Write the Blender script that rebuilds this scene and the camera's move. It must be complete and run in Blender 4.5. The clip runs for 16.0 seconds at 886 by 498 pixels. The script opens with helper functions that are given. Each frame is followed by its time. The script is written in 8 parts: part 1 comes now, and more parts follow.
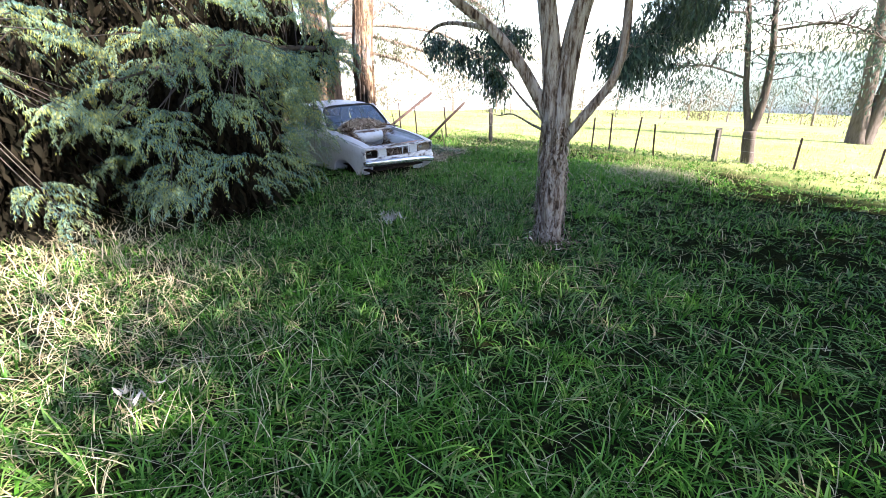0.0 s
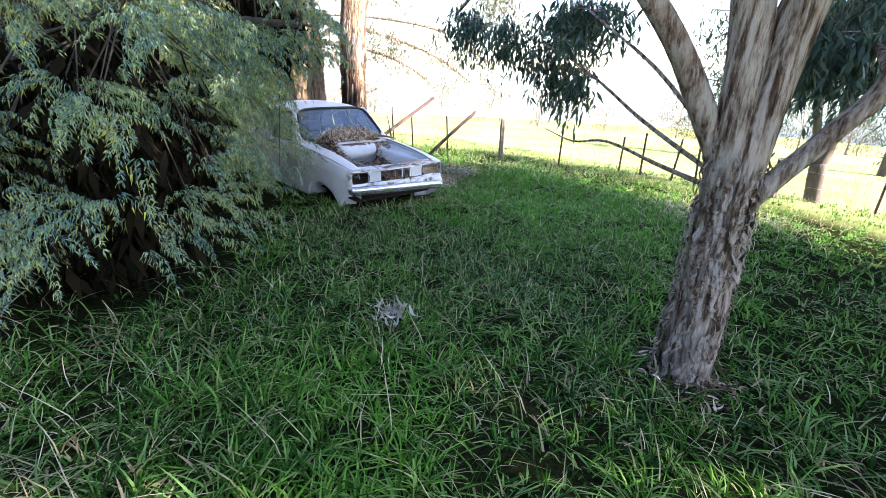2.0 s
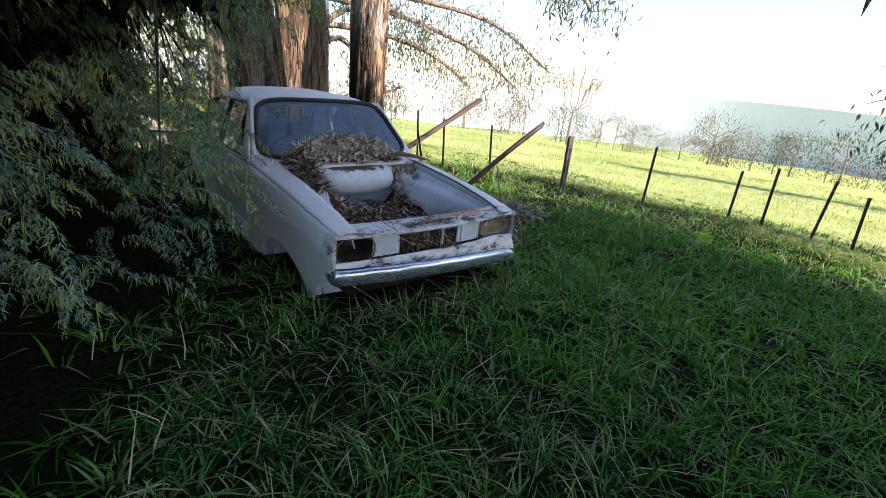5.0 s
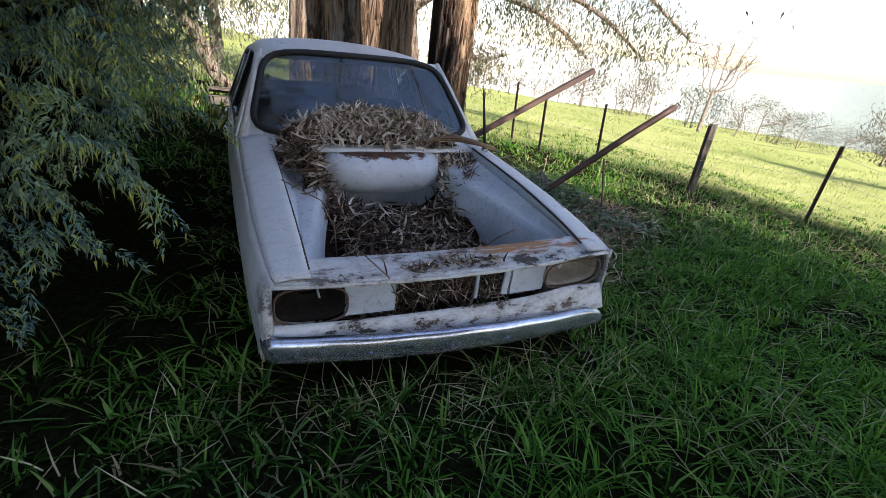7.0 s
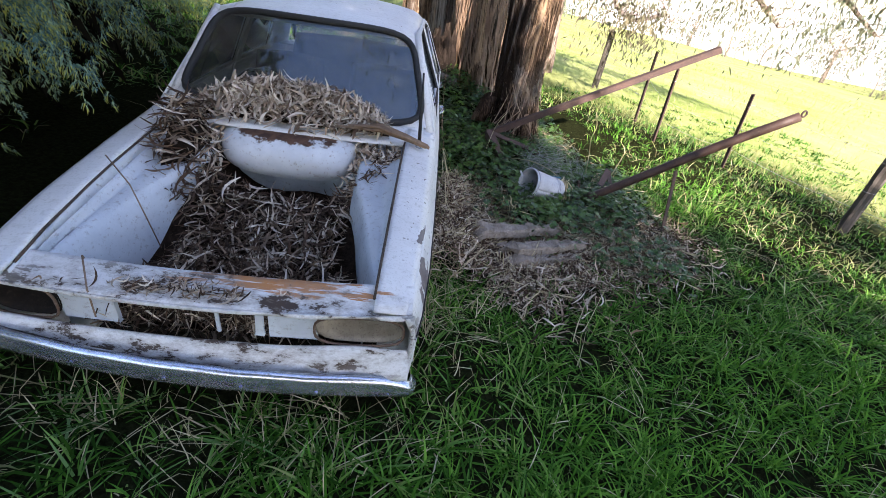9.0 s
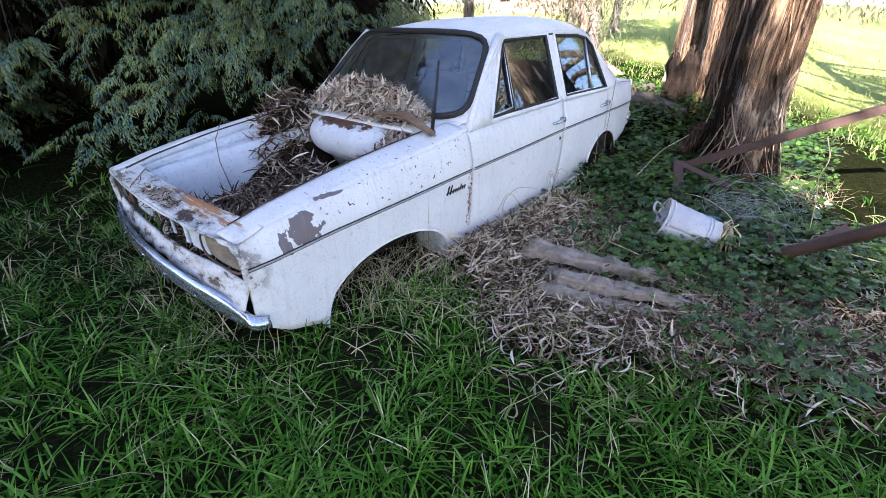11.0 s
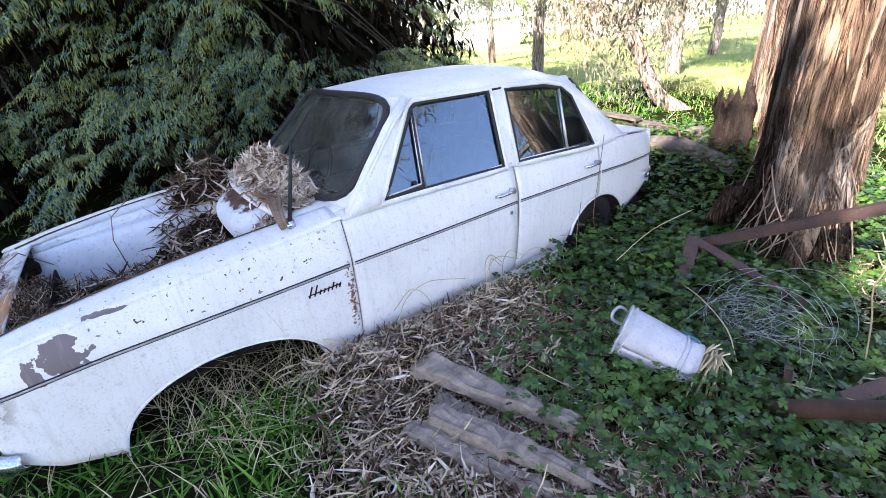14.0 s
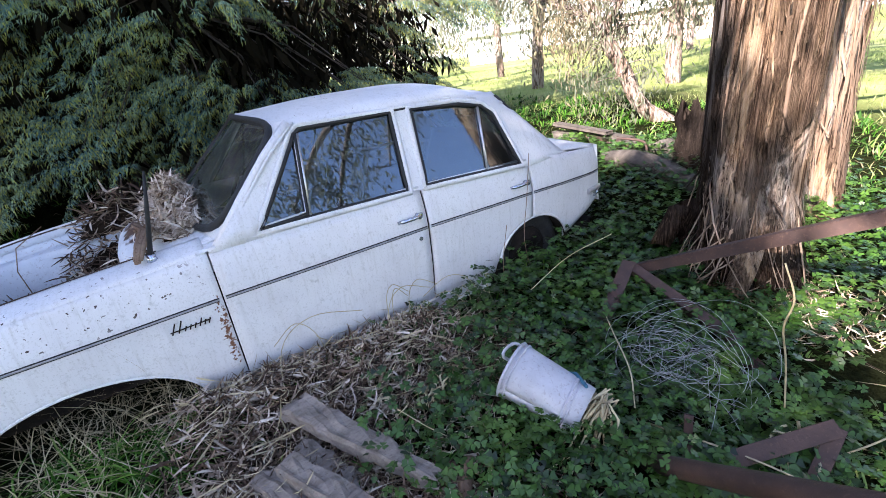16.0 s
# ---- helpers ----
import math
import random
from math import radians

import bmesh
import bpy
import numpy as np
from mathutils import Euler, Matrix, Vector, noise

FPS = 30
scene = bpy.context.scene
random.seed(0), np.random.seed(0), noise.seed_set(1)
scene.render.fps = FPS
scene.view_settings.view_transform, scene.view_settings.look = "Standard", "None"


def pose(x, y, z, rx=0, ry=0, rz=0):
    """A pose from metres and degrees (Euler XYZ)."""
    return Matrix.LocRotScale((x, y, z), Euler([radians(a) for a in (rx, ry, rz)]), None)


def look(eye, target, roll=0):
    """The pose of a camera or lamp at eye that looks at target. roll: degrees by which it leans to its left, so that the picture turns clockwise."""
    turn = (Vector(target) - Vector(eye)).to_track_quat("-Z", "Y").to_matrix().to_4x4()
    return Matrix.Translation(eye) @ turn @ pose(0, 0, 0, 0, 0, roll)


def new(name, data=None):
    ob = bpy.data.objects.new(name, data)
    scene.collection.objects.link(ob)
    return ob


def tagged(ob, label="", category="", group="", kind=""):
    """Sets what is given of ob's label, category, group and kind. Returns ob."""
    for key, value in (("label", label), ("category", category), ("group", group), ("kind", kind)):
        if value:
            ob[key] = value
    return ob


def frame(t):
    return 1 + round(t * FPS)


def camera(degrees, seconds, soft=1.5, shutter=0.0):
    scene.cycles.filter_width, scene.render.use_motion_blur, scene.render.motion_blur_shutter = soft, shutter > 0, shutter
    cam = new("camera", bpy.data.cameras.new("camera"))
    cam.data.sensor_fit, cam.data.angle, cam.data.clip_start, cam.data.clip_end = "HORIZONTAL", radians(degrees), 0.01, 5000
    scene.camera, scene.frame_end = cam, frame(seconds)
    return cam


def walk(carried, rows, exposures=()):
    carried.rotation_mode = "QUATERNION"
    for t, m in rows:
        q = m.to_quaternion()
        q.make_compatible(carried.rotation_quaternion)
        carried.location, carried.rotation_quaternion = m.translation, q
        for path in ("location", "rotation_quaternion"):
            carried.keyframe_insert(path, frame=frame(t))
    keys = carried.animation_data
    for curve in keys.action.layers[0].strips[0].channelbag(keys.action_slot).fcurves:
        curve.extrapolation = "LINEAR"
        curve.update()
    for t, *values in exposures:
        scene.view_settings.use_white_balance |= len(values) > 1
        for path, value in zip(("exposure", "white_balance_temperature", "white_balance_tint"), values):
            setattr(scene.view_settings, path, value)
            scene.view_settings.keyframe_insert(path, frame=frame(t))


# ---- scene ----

# ---- camera and its walk ----
cam = camera(88.88, 16.0, 0.42)
PATH = [
    (0.0, pose(-4.673, -7.014, 2.088, 67.62, 1.24, -38.88)),
    (0.5, pose(-4.366, -6.505, 2.034, 67.54, -0.09, -39.72)),
    (1.0, pose(-4.046, -5.937, 2.031, 67.73, -0.52, -40.02)),
    (1.5, pose(-3.835, -5.392, 2.051, 67.94, -1.03, -40.21)),
    (2.0, pose(-3.532, -4.927, 1.951, 68.24, -1.70, -40.27)),
    (2.5, pose(-3.243, -4.450, 1.964, 68.30, -2.08, -40.35)),
    (3.0, pose(-3.014, -3.884, 1.878, 69.26, -2.49, -39.80)),
    (3.5, pose(-2.670, -3.311, 1.789, 69.78, -3.33, -39.09)),
    (4.0, pose(-2.348, -2.840, 1.743, 69.97, -3.23, -39.19)),
    (4.2, pose(-2.242, -2.667, 1.711, 69.83, -3.65, -39.37)),
    (4.7, pose(-1.947, -2.296, 1.646, 69.58, -4.25, -38.67)),
    (5.25, pose(-1.645, -2.034, 1.566, 68.77, -5.38, -36.20)),
    (5.8, pose(-1.363, -1.831, 1.505, 67.63, -6.35, -32.59)),
    (6.3, pose(-1.124, -1.617, 1.486, 66.49, -6.54, -28.85)),
    (6.5, pose(-1.003, -1.458, 1.475, 66.26, -6.58, -27.55)),
    (7.0, pose(-0.797, -1.262, 1.495, 64.89, -6.10, -23.56)),
    (7.5, pose(-0.412, -1.193, 1.473, 63.28, -5.83, -18.88)),
    (8.0, pose(-0.090, -1.180, 1.582, 61.08, -6.28, -15.91)),
    (8.5, pose(0.256, -1.098, 1.705, 58.08, -7.44, -8.90)),
    (8.7, pose(0.419, -1.100, 1.749, 57.03, -7.74, -5.47)),
    (9.2, pose(0.916, -1.017, 1.780, 55.93, -7.08, 4.04)),
    (9.75, pose(1.601, -0.879, 1.682, 57.53, -3.78, 17.13)),
    (10.3, pose(2.168, -0.709, 1.551, 59.95, 0.02, 29.66)),
    (10.8, pose(2.348, -0.543, 1.498, 61.04, 2.05, 37.67)),
    (11.0, pose(2.351, -0.498, 1.506, 60.99, 1.53, 40.96)),
    (11.5, pose(2.276, -0.310, 1.509, 61.01, 3.11, 45.36)),
    (12.0, pose(2.341, -0.148, 1.411, 62.87, 5.61, 48.84)),
    (12.5, pose(2.412, -0.036, 1.456, 63.72, 5.38, 50.48)),
    (13.0, pose(2.544, 0.087, 1.544, 64.02, 4.82, 51.04)),
    (13.5, pose(2.639, 0.422, 1.563, 64.74, 5.13, 52.49)),
    (14.0, pose(2.653, 0.782, 1.570, 64.72, 5.11, 53.48)),
    (14.5, pose(2.791, 1.154, 1.557, 65.15, 6.30, 55.23)),
    (15.0, pose(2.872, 1.350, 1.550, 65.69, 6.91, 56.02)),
    (15.5, pose(2.895, 1.422, 1.530, 66.24, 7.07, 56.27)),
    (16.0, pose(2.908, 1.441, 1.513, 66.69, 7.01, 56.45)),
]
EXPOSURES = [(0.0, 0.35, 6450, 22), (2.0, 0.65, 6450, 22), (3.0, 0.35, 6450, 21), (3.5, 0.0, 6450, 20), (4.0, -0.25, 6450, 18), (7.0, -0.72, 6750, 20), (8.7, -0.15, 6750, 21), (11.0, 0.35, 6500, 24), (13.0, 0.68, 6450, 25), (16.0, 0.16, 6400, 24)]
BASE_EXPOSURE = 2.3
EXPOSURES = [(t, BASE_EXPOSURE + e, *wb) for t, e, *wb in EXPOSURES]
walk(cam, PATH, EXPOSURES)

# ---- world and sun ----
SUN_AZ, SUN_EL = radians(162), radians(34)   # clockwise from +y, above the horizon
world = bpy.data.worlds.new("world")
scene.world = world
world.use_nodes = True
wn = world.node_tree.nodes
sky = wn.new("ShaderNodeTexSky")
sky.sky_type, sky.sun_disc = "NISHITA", False
sky.sun_elevation, sky.sun_rotation = SUN_EL, SUN_AZ
sky.air_density, sky.dust_density, sky.ozone_density = 1.0, 0.6, 1.5
world.node_tree.links.new(sky.outputs[0], wn["Background"].inputs[0])
wn["Background"].inputs[1].default_value = 0.10
sun = new("sun", bpy.data.lights.new("sun", "SUN"))
sun.data.energy, sun.data.angle, sun.data.color = 5.0, radians(0.53), (1.0, 0.94, 0.84)
sun_from = Vector((math.sin(SUN_AZ) * math.cos(SUN_EL), math.cos(SUN_AZ) * math.cos(SUN_EL), math.sin(SUN_EL)))
sun.matrix_world = look(sun_from * 30, (0, 0, 0))

# ---- materials ----
def ss(a, b, x):
    t = np.clip((np.asarray(x, float) - a) / (b - a), 0, 1)
    return t * t * (3 - 2 * t)


class Nodes:
    """A node material with a few short-hands."""
    def __init__(self, name, rough=0.7, metal=0.0, spec=0.5):
        self.m = bpy.data.materials.new(name)
        self.m.use_nodes = True
        self.t = self.m.node_tree
        self.b = self.t.nodes["Principled BSDF"]
        self.b.inputs["Roughness"].default_value = rough
        self.b.inputs["Metallic"].default_value = metal
        self.b.inputs["Specular IOR Level"].default_value = spec
        self.co = self.t.nodes.new("ShaderNodeTexCoord").outputs["Object"]
        self.geo = None

    def set(self, socket, value):
        if isinstance(value, bpy.types.NodeSocket):
            self.t.links.new(value, socket)
        elif isinstance(value, tuple) and len(value) == 3 and len(socket.default_value) == 4:
            socket.default_value = (*value, 1)
        else:
            socket.default_value = value

    def scaled(self, sx, sy, sz):
        n = self.t.nodes.new("ShaderNodeMapping")
        self.set(n.inputs[0], self.co)
        n.inputs["Scale"].default_value = (sx, sy, sz)
        return n.outputs[0]

    def noise(self, scale, detail=4.0, rough=0.6, co=None, distort=0.0):
        n = self.t.nodes.new("ShaderNodeTexNoise")
        self.set(n.inputs["Vector"], co or self.co)
        n.inputs["Scale"].default_value, n.inputs["Detail"].default_value = scale, detail
        n.inputs["Roughness"].default_value, n.inputs["Distortion"].default_value = rough, distort
        return n.outputs[0]

    def ramp(self, fac, lo, hi, a=0.0, b=1.0):
        n = self.t.nodes.new("ShaderNodeMapRange")
        self.set(n.inputs[0], fac)
        for i, v in zip((1, 2, 3, 4), (lo, hi, a, b)):
            n.inputs[i].default_value = v
        return n.outputs[0]

    def mix(self, fac, a, b, mode="MIX"):
        n = self.t.nodes.new("ShaderNodeMix")
        n.data_type, n.blend_type = "RGBA", mode
        self.set(n.inputs[0], fac), self.set(n.inputs[6], a), self.set(n.inputs[7], b)
        return n.outputs[2]

    def math(self, op, a, b=0.0):
        n = self.t.nodes.new("ShaderNodeMath")
        n.operation = op
        self.set(n.inputs[0], a), self.set(n.inputs[1], b)
        return n.outputs[0]

    def near(self, place, size):
        """1 at a place of the object, falling to 0 at the given sizes."""
        n = self.t.nodes.new("ShaderNodeMapping")
        self.set(n.inputs[0], self.co)
        n.vector_type = "POINT"
        n.inputs["Scale"].default_value = tuple(1 / s for s in size)
        n.inputs["Location"].default_value = tuple(-p / s for p, s in zip(place, size))
        v = self.t.nodes.new("ShaderNodeVectorMath")
        v.operation = "LENGTH"
        self.set(v.inputs[0], n.outputs[0])
        return self.ramp(v.outputs["Value"], 0.0, 1.0, 1.0, 0.0)

    def island(self):
        return self.t.nodes.new("ShaderNodeNewGeometry").outputs["Random Per Island"]

    def bump(self, height, strength=0.3, distance=0.01):
        n = self.t.nodes.new("ShaderNodeBump")
        n.inputs["Strength"].default_value, n.inputs["Distance"].default_value = strength, distance
        self.set(n.inputs["Height"], height)
        self.set(self.b.inputs["Normal"], n.outputs[0])

    def base(self, colour):
        self.set(self.b.inputs["Base Color"], colour)
        return self.m


def worn(name, c1, c2, c3, scale=8.0, rough=0.7, metal=0.0, stretch=(1, 1, 1), bump=0.3, dist=0.01, spec=0.4):
    """Two-scale weathered surface: broad patches c1/c2 and fine flecks of c3."""
    n = Nodes(name, rough, metal, spec)
    co = n.scaled(*stretch)
    broad, fine = n.noise(scale, 5, 0.65, co), n.noise(scale * 9, 6, 0.7, co)
    col = n.mix(n.ramp(broad, 0.35, 0.65), c1, c2)
    col = n.mix(n.ramp(fine, 0.55, 0.7, 0, 0.8), col, c3)
    n.bump(n.math("ADD", fine, broad), bump, dist)
    return n.base(col)


def leafy(name, c1, c2, c3, rough=0.5, trans=0.25, scale=1.2, spec=0.2):
    """Leaves that differ from one to the next, let some light through, and vary in broad patches."""
    n = Nodes(name, rough, 0, spec)
    r = n.island()
    col = n.mix(n.ramp(r, 0.0, 0.7), c1, c2)
    col = n.mix(n.ramp(n.noise(scale, 3), 0.5, 0.68, 0, 0.85), col, c3)
    n.base(col)
    tr = n.t.nodes.new("ShaderNodeBsdfTranslucent")
    n.set(tr.inputs[0], col)
    mx = n.t.nodes.new("ShaderNodeMixShader")
    mx.inputs[0].default_value = trans
    n.set(mx.inputs[1], n.b.outputs[0]), n.set(mx.inputs[2], tr.outputs[0])
    n.set(n.t.nodes["Material Output"].inputs[0], mx.outputs[0])
    return n.m


def two_green(name, c1, c2, scale, rough=0.5, trans=0.3, dark=0.3, light=1.25, spec=0.15, cut=0.42, mottle=9.0, depth=0.9):
    """Foliage of two greens in drifts, every strand lighter or darker than the next."""
    n = Nodes(name, rough, 0, spec)
    drift = n.noise(scale, 3, 0.6)
    col = n.mix(n.ramp(drift, cut, cut + 0.16), c1, c2)
    col = n.mix(n.ramp(n.noise(mottle, 2), 0.40, 0.54, depth, 0.0), col, tuple(0.2 * q for q in c1))
    r = n.island()
    col = n.mix(n.ramp(r, 0.0, 0.5, 1 - dark, 0.0), col, tuple(0.25 * q for q in c1))
    col = n.mix(n.ramp(r, 0.6, 1.0, 0.0, 0.7), col, tuple(min(1.0, light * q) for q in c2))
    n.base(col)
    tr = n.t.nodes.new("ShaderNodeBsdfTranslucent")
    n.set(tr.inputs[0], col)
    mx = n.t.nodes.new("ShaderNodeMixShader")
    mx.inputs[0].default_value = trans
    n.set(mx.inputs[1], n.b.outputs[0]), n.set(mx.inputs[2], tr.outputs[0])
    n.set(n.t.nodes["Material Output"].inputs[0], mx.outputs[0])
    return n.m


def grass_mat():
    """Grass: each blade its own tone from deep green to grey-green and yellow-green, some dead; lush and dull drifts."""
    n = Nodes("green_grass", 0.5, 0, 0.05)
    r = n.island()
    ramp = n.t.nodes.new("ShaderNodeValToRGB")
    ramp.color_ramp.elements[0].color, ramp.color_ramp.elements[1].color = (0.008, 0.025, 0.004, 1), (0.32, 0.26, 0.155, 1)
    for at, c in ((0.35, (0.017, 0.056, 0.007, 1)), (0.55, (0.045, 0.14, 0.017, 1)), (0.70, (0.12, 0.20, 0.085, 1)), (0.84, (0.16, 0.30, 0.06, 1)), (0.9, (0.20, 0.22, 0.09, 1)), (0.93, (0.19, 0.15, 0.09, 1))):
        ramp.color_ramp.elements.new(at).color = c
    n.set(ramp.inputs[0], r)
    # fresh, even turf out towards the fence; its half-lit brightness is put into the colour
    fresh_lit = n.ramp(n.near((3.8, -1.4, 0), (4.6, 4.2, 20.0)), 0.0, 0.5, 0.0, 0.85)
    lush = n.math("MAXIMUM", n.ramp(n.noise(0.9, 3, 0.6), 0.42, 0.60, 0.0, 0.6), fresh_lit)
    col = n.mix(lush, ramp.outputs[0], n.mix(r, (0.018, 0.085, 0.008), (0.125, 0.33, 0.028)))
    n.base(col)
    tr = n.t.nodes.new("ShaderNodeBsdfTranslucent")
    n.set(tr.inputs[0], col)
    mx = n.t.nodes.new("ShaderNodeMixShader")
    mx.inputs[0].default_value = 0.15
    n.set(mx.inputs[1], n.b.outputs[0]), n.set(mx.inputs[2], tr.outputs[0])
    n.set(n.t.nodes["Material Output"].inputs[0], mx.outputs[0])
    return n.m


def flaky_bark():
    """Rough bark of a young gum: grey plates, brown where they have flaked, dark cracks running up."""
    n = Nodes("grey_rough_bark", 0.95, 0, 0.04)
    big, mid, fine = n.noise(2.2, 4, 0.6, n.scaled(1, 1, 0.6)), n.noise(11, 5, 0.65, n.scaled(2.6, 2.6, 0.42)), n.noise(34, 4, 0.7, n.scaled(2, 2, 0.45))
    col = n.mix(n.ramp(mid, 0.42, 0.58), (0.13, 0.085, 0.06), (0.37, 0.32, 0.275))
    col = n.mix(n.ramp(big, 0.5, 0.65, 0, 0.6), col, (0.27, 0.19, 0.145))
    col = n.mix(n.ramp(fine, 0.56, 0.7, 0, 0.6), col, (0.46, 0.43, 0.40))
    col = n.mix(n.ramp(mid, 0.33, 0.45, 0.95, 0.0), col, (0.03, 0.022, 0.018))
    n.bump(n.math("ADD", mid, fine), 1.0, 0.03)
    return n.base(col)


def litter_mat(name="dry_leaf_litter", bleach=0.0):
    """Dry leaves: each its own tone, from dark brown through tan to bleached."""
    n = Nodes(name, 0.8, 0, 0.08)
    ramp = n.t.nodes.new("ShaderNodeValToRGB")
    ramp.color_ramp.elements[0].color, ramp.color_ramp.elements[1].color = (0.030, 0.020, 0.015, 1), (0.74, 0.66, 0.55, 1)
    for at, c in ((0.42 - bleach, (0.085, 0.05, 0.033, 1)), (0.66 - bleach, (0.27, 0.195, 0.135, 1)), (0.88 - 0.5 * bleach, (0.53, 0.44, 0.345, 1))):
        ramp.color_ramp.elements.new(at).color = c
    n.set(ramp.inputs[0], n.island())
    return n.base(n.mix(n.ramp(n.noise(30, 4), 0.45, 0.7, 0, 0.6 - 1.2 * max(0.0, bleach)), ramp.outputs[0], (0.11, 0.08, 0.06)))


def car_paint():
    n = Nodes("car_paint", 0.55, 0, 0.3)
    broad, fine, speck = n.noise(3.0, 5), n.noise(26, 6, 0.7), n.noise(48, 2, 0.5)
    col = n.mix(n.ramp(broad, 0.35, 0.65), (0.625, 0.62, 0.62), (0.70, 0.70, 0.695))
    streak = n.noise(5, 5, 0.6, n.scaled(1.5, 6, 0.6))
    col = n.mix(n.ramp(streak, 0.55, 0.75, 0, 0.4), col, (0.43, 0.42, 0.38))
    col = n.mix(n.ramp(fine, 0.58, 0.70, 0, 0.55), col, (0.38, 0.38, 0.36))
    col = n.mix(n.ramp(n.noise(110, 3, 0.6), 0.55, 0.68, 0, 0.4), col, (0.36, 0.34, 0.31))
    # pin rust, denser on the front wings
    wing = n.ramp(n.near((0.75, 0.95, 0.75), (0.3, 0.75, 0.16)), 0.1, 0.5)
    pits = n.math("MULTIPLY", n.ramp(speck, 0.675, 0.70), n.math("ADD", wing, 0.12))
    col = n.mix(pits, col, (0.07, 0.05, 0.045))
    # bare primer where the paint has come away on the wing, with a ragged edge
    ragged = n.ramp(n.noise(14, 4, 0.6), 0.3, 0.7, -0.45, 0.45)
    patch = n.near((0.81, 0.385, 0.672), (0.3, 0.125, 0.085))
    patch2 = n.near((0.81, 0.305, 0.632), (0.3, 0.045, 0.06))
    patch3 = n.near((0.78, 0.55, 0.768), (0.3, 0.12, 0.010))
    patch4 = n.near((0.80, 0.12, 0.55), (0.1, 0.05, 0.035))
    for p, lo in ((patch, 0.25), (patch2, 0.35), (patch3, 0.4), (patch4, 0.5)):
        edge = n.math("ADD", p, n.math("MULTIPLY", ragged, n.ramp(p, 0.02, 0.2)))
        col = n.mix(n.ramp(edge, lo, lo + 0.04), col, (0.15, 0.125, 0.13))
    # orange rust on the front panel and at the door seam
    seam = n.near((0.82, 1.478, 0.46), (0.2, 0.036, 0.30))
    slam = n.near((0.26, 0.195, 0.71), (0.50, 0.06, 0.1))
    pinned = n.ramp(n.noise(70, 3, 0.6), 0.35, 0.65, -0.5, 0.4)
    streaky = n.ramp(n.noise(9, 5, 0.65, n.scaled(0.5, 5.0, 2.0)), 0.35, 0.65, -0.4, 0.45)
    for p, lo, c, torn in ((seam, 0.52, (0.17, 0.075, 0.04), pinned), (slam, 0.42, (0.44, 0.19, 0.07), streaky)):
        edge = n.math("ADD", p, n.math("MULTIPLY", torn, n.ramp(p, 0.02, 0.2)))
        col = n.mix(n.ramp(edge, lo, lo + 0.15), col, c)
    # grime and scabs of rust over the nose
    front = n.ramp(n.near((0, 0.10, 0.58), (1.02, 0.20, 0.26)), 0.0, 0.35)
    scab = n.noise(9, 6, 0.75, n.scaled(0.7, 1.3, 1.6))
    col = n.mix(n.math("MULTIPLY", front, n.ramp(scab, 0.42, 0.58, 0, 0.8)), col, (0.24, 0.21, 0.18))
    col = n.mix(n.math("MULTIPLY", front, n.ramp(scab, 0.54, 0.58)), col, (0.06, 0.04, 0.03))
    # grime washed down from the gutters
    col = n.mix(n.ramp(n.noise(7, 5, 0.7, n.scaled(2.5, 9, 0.5)), 0.56, 0.74, 0, 0.35), col, (0.36, 0.34, 0.29))
    n.bump(n.math("ADD", broad, fine), 0.12, 0.006)
    n.set(n.b.inputs["Roughness"], n.ramp(fine, 0.3, 0.7, 0.38, 0.62))
    return n.base(col)


def glass_mat(name, tint=(0.75, 0.8, 0.78), dirt=0.25, gloss=2.1):
    n = Nodes(name, 0.04, 0, 0.5)
    n.base((0.35, 0.34, 0.3))
    n.b.inputs["Roughness"].default_value = 0.8
    gl = n.t.nodes.new("ShaderNodeBsdfGlossy")
    gl.inputs["Roughness"].default_value = 0.02
    # the blue of reflected sky is put into this gloss colour
    gl.inputs["Color"].default_value = (0.72, 0.87, 1.0, 1)
    tr = n.t.nodes.new("ShaderNodeBsdfTransparent")
    n.set(tr.inputs[0], tint)
    fr = n.t.nodes.new("ShaderNodeFresnel")
    fr.inputs[0].default_value = gloss
    m1 = n.t.nodes.new("ShaderNodeMixShader")
    n.set(m1.inputs[0], fr.outputs[0]), n.set(m1.inputs[1], tr.outputs[0]), n.set(m1.inputs[2], gl.outputs[0])
    m2 = n.t.nodes.new("ShaderNodeMixShader")
    film = n.noise(6, 6, 0.7, n.scaled(1, 1, 2.5))
    n.set(m2.inputs[0], n.ramp(film, 0.4, 0.75, dirt * 0.25, dirt * 2.0))
    n.set(m2.inputs[1], m1.outputs[0]), n.set(m2.inputs[2], n.b.outputs[0])
    n.set(n.t.nodes["Material Output"].inputs[0], m2.outputs[0])
    return n.m


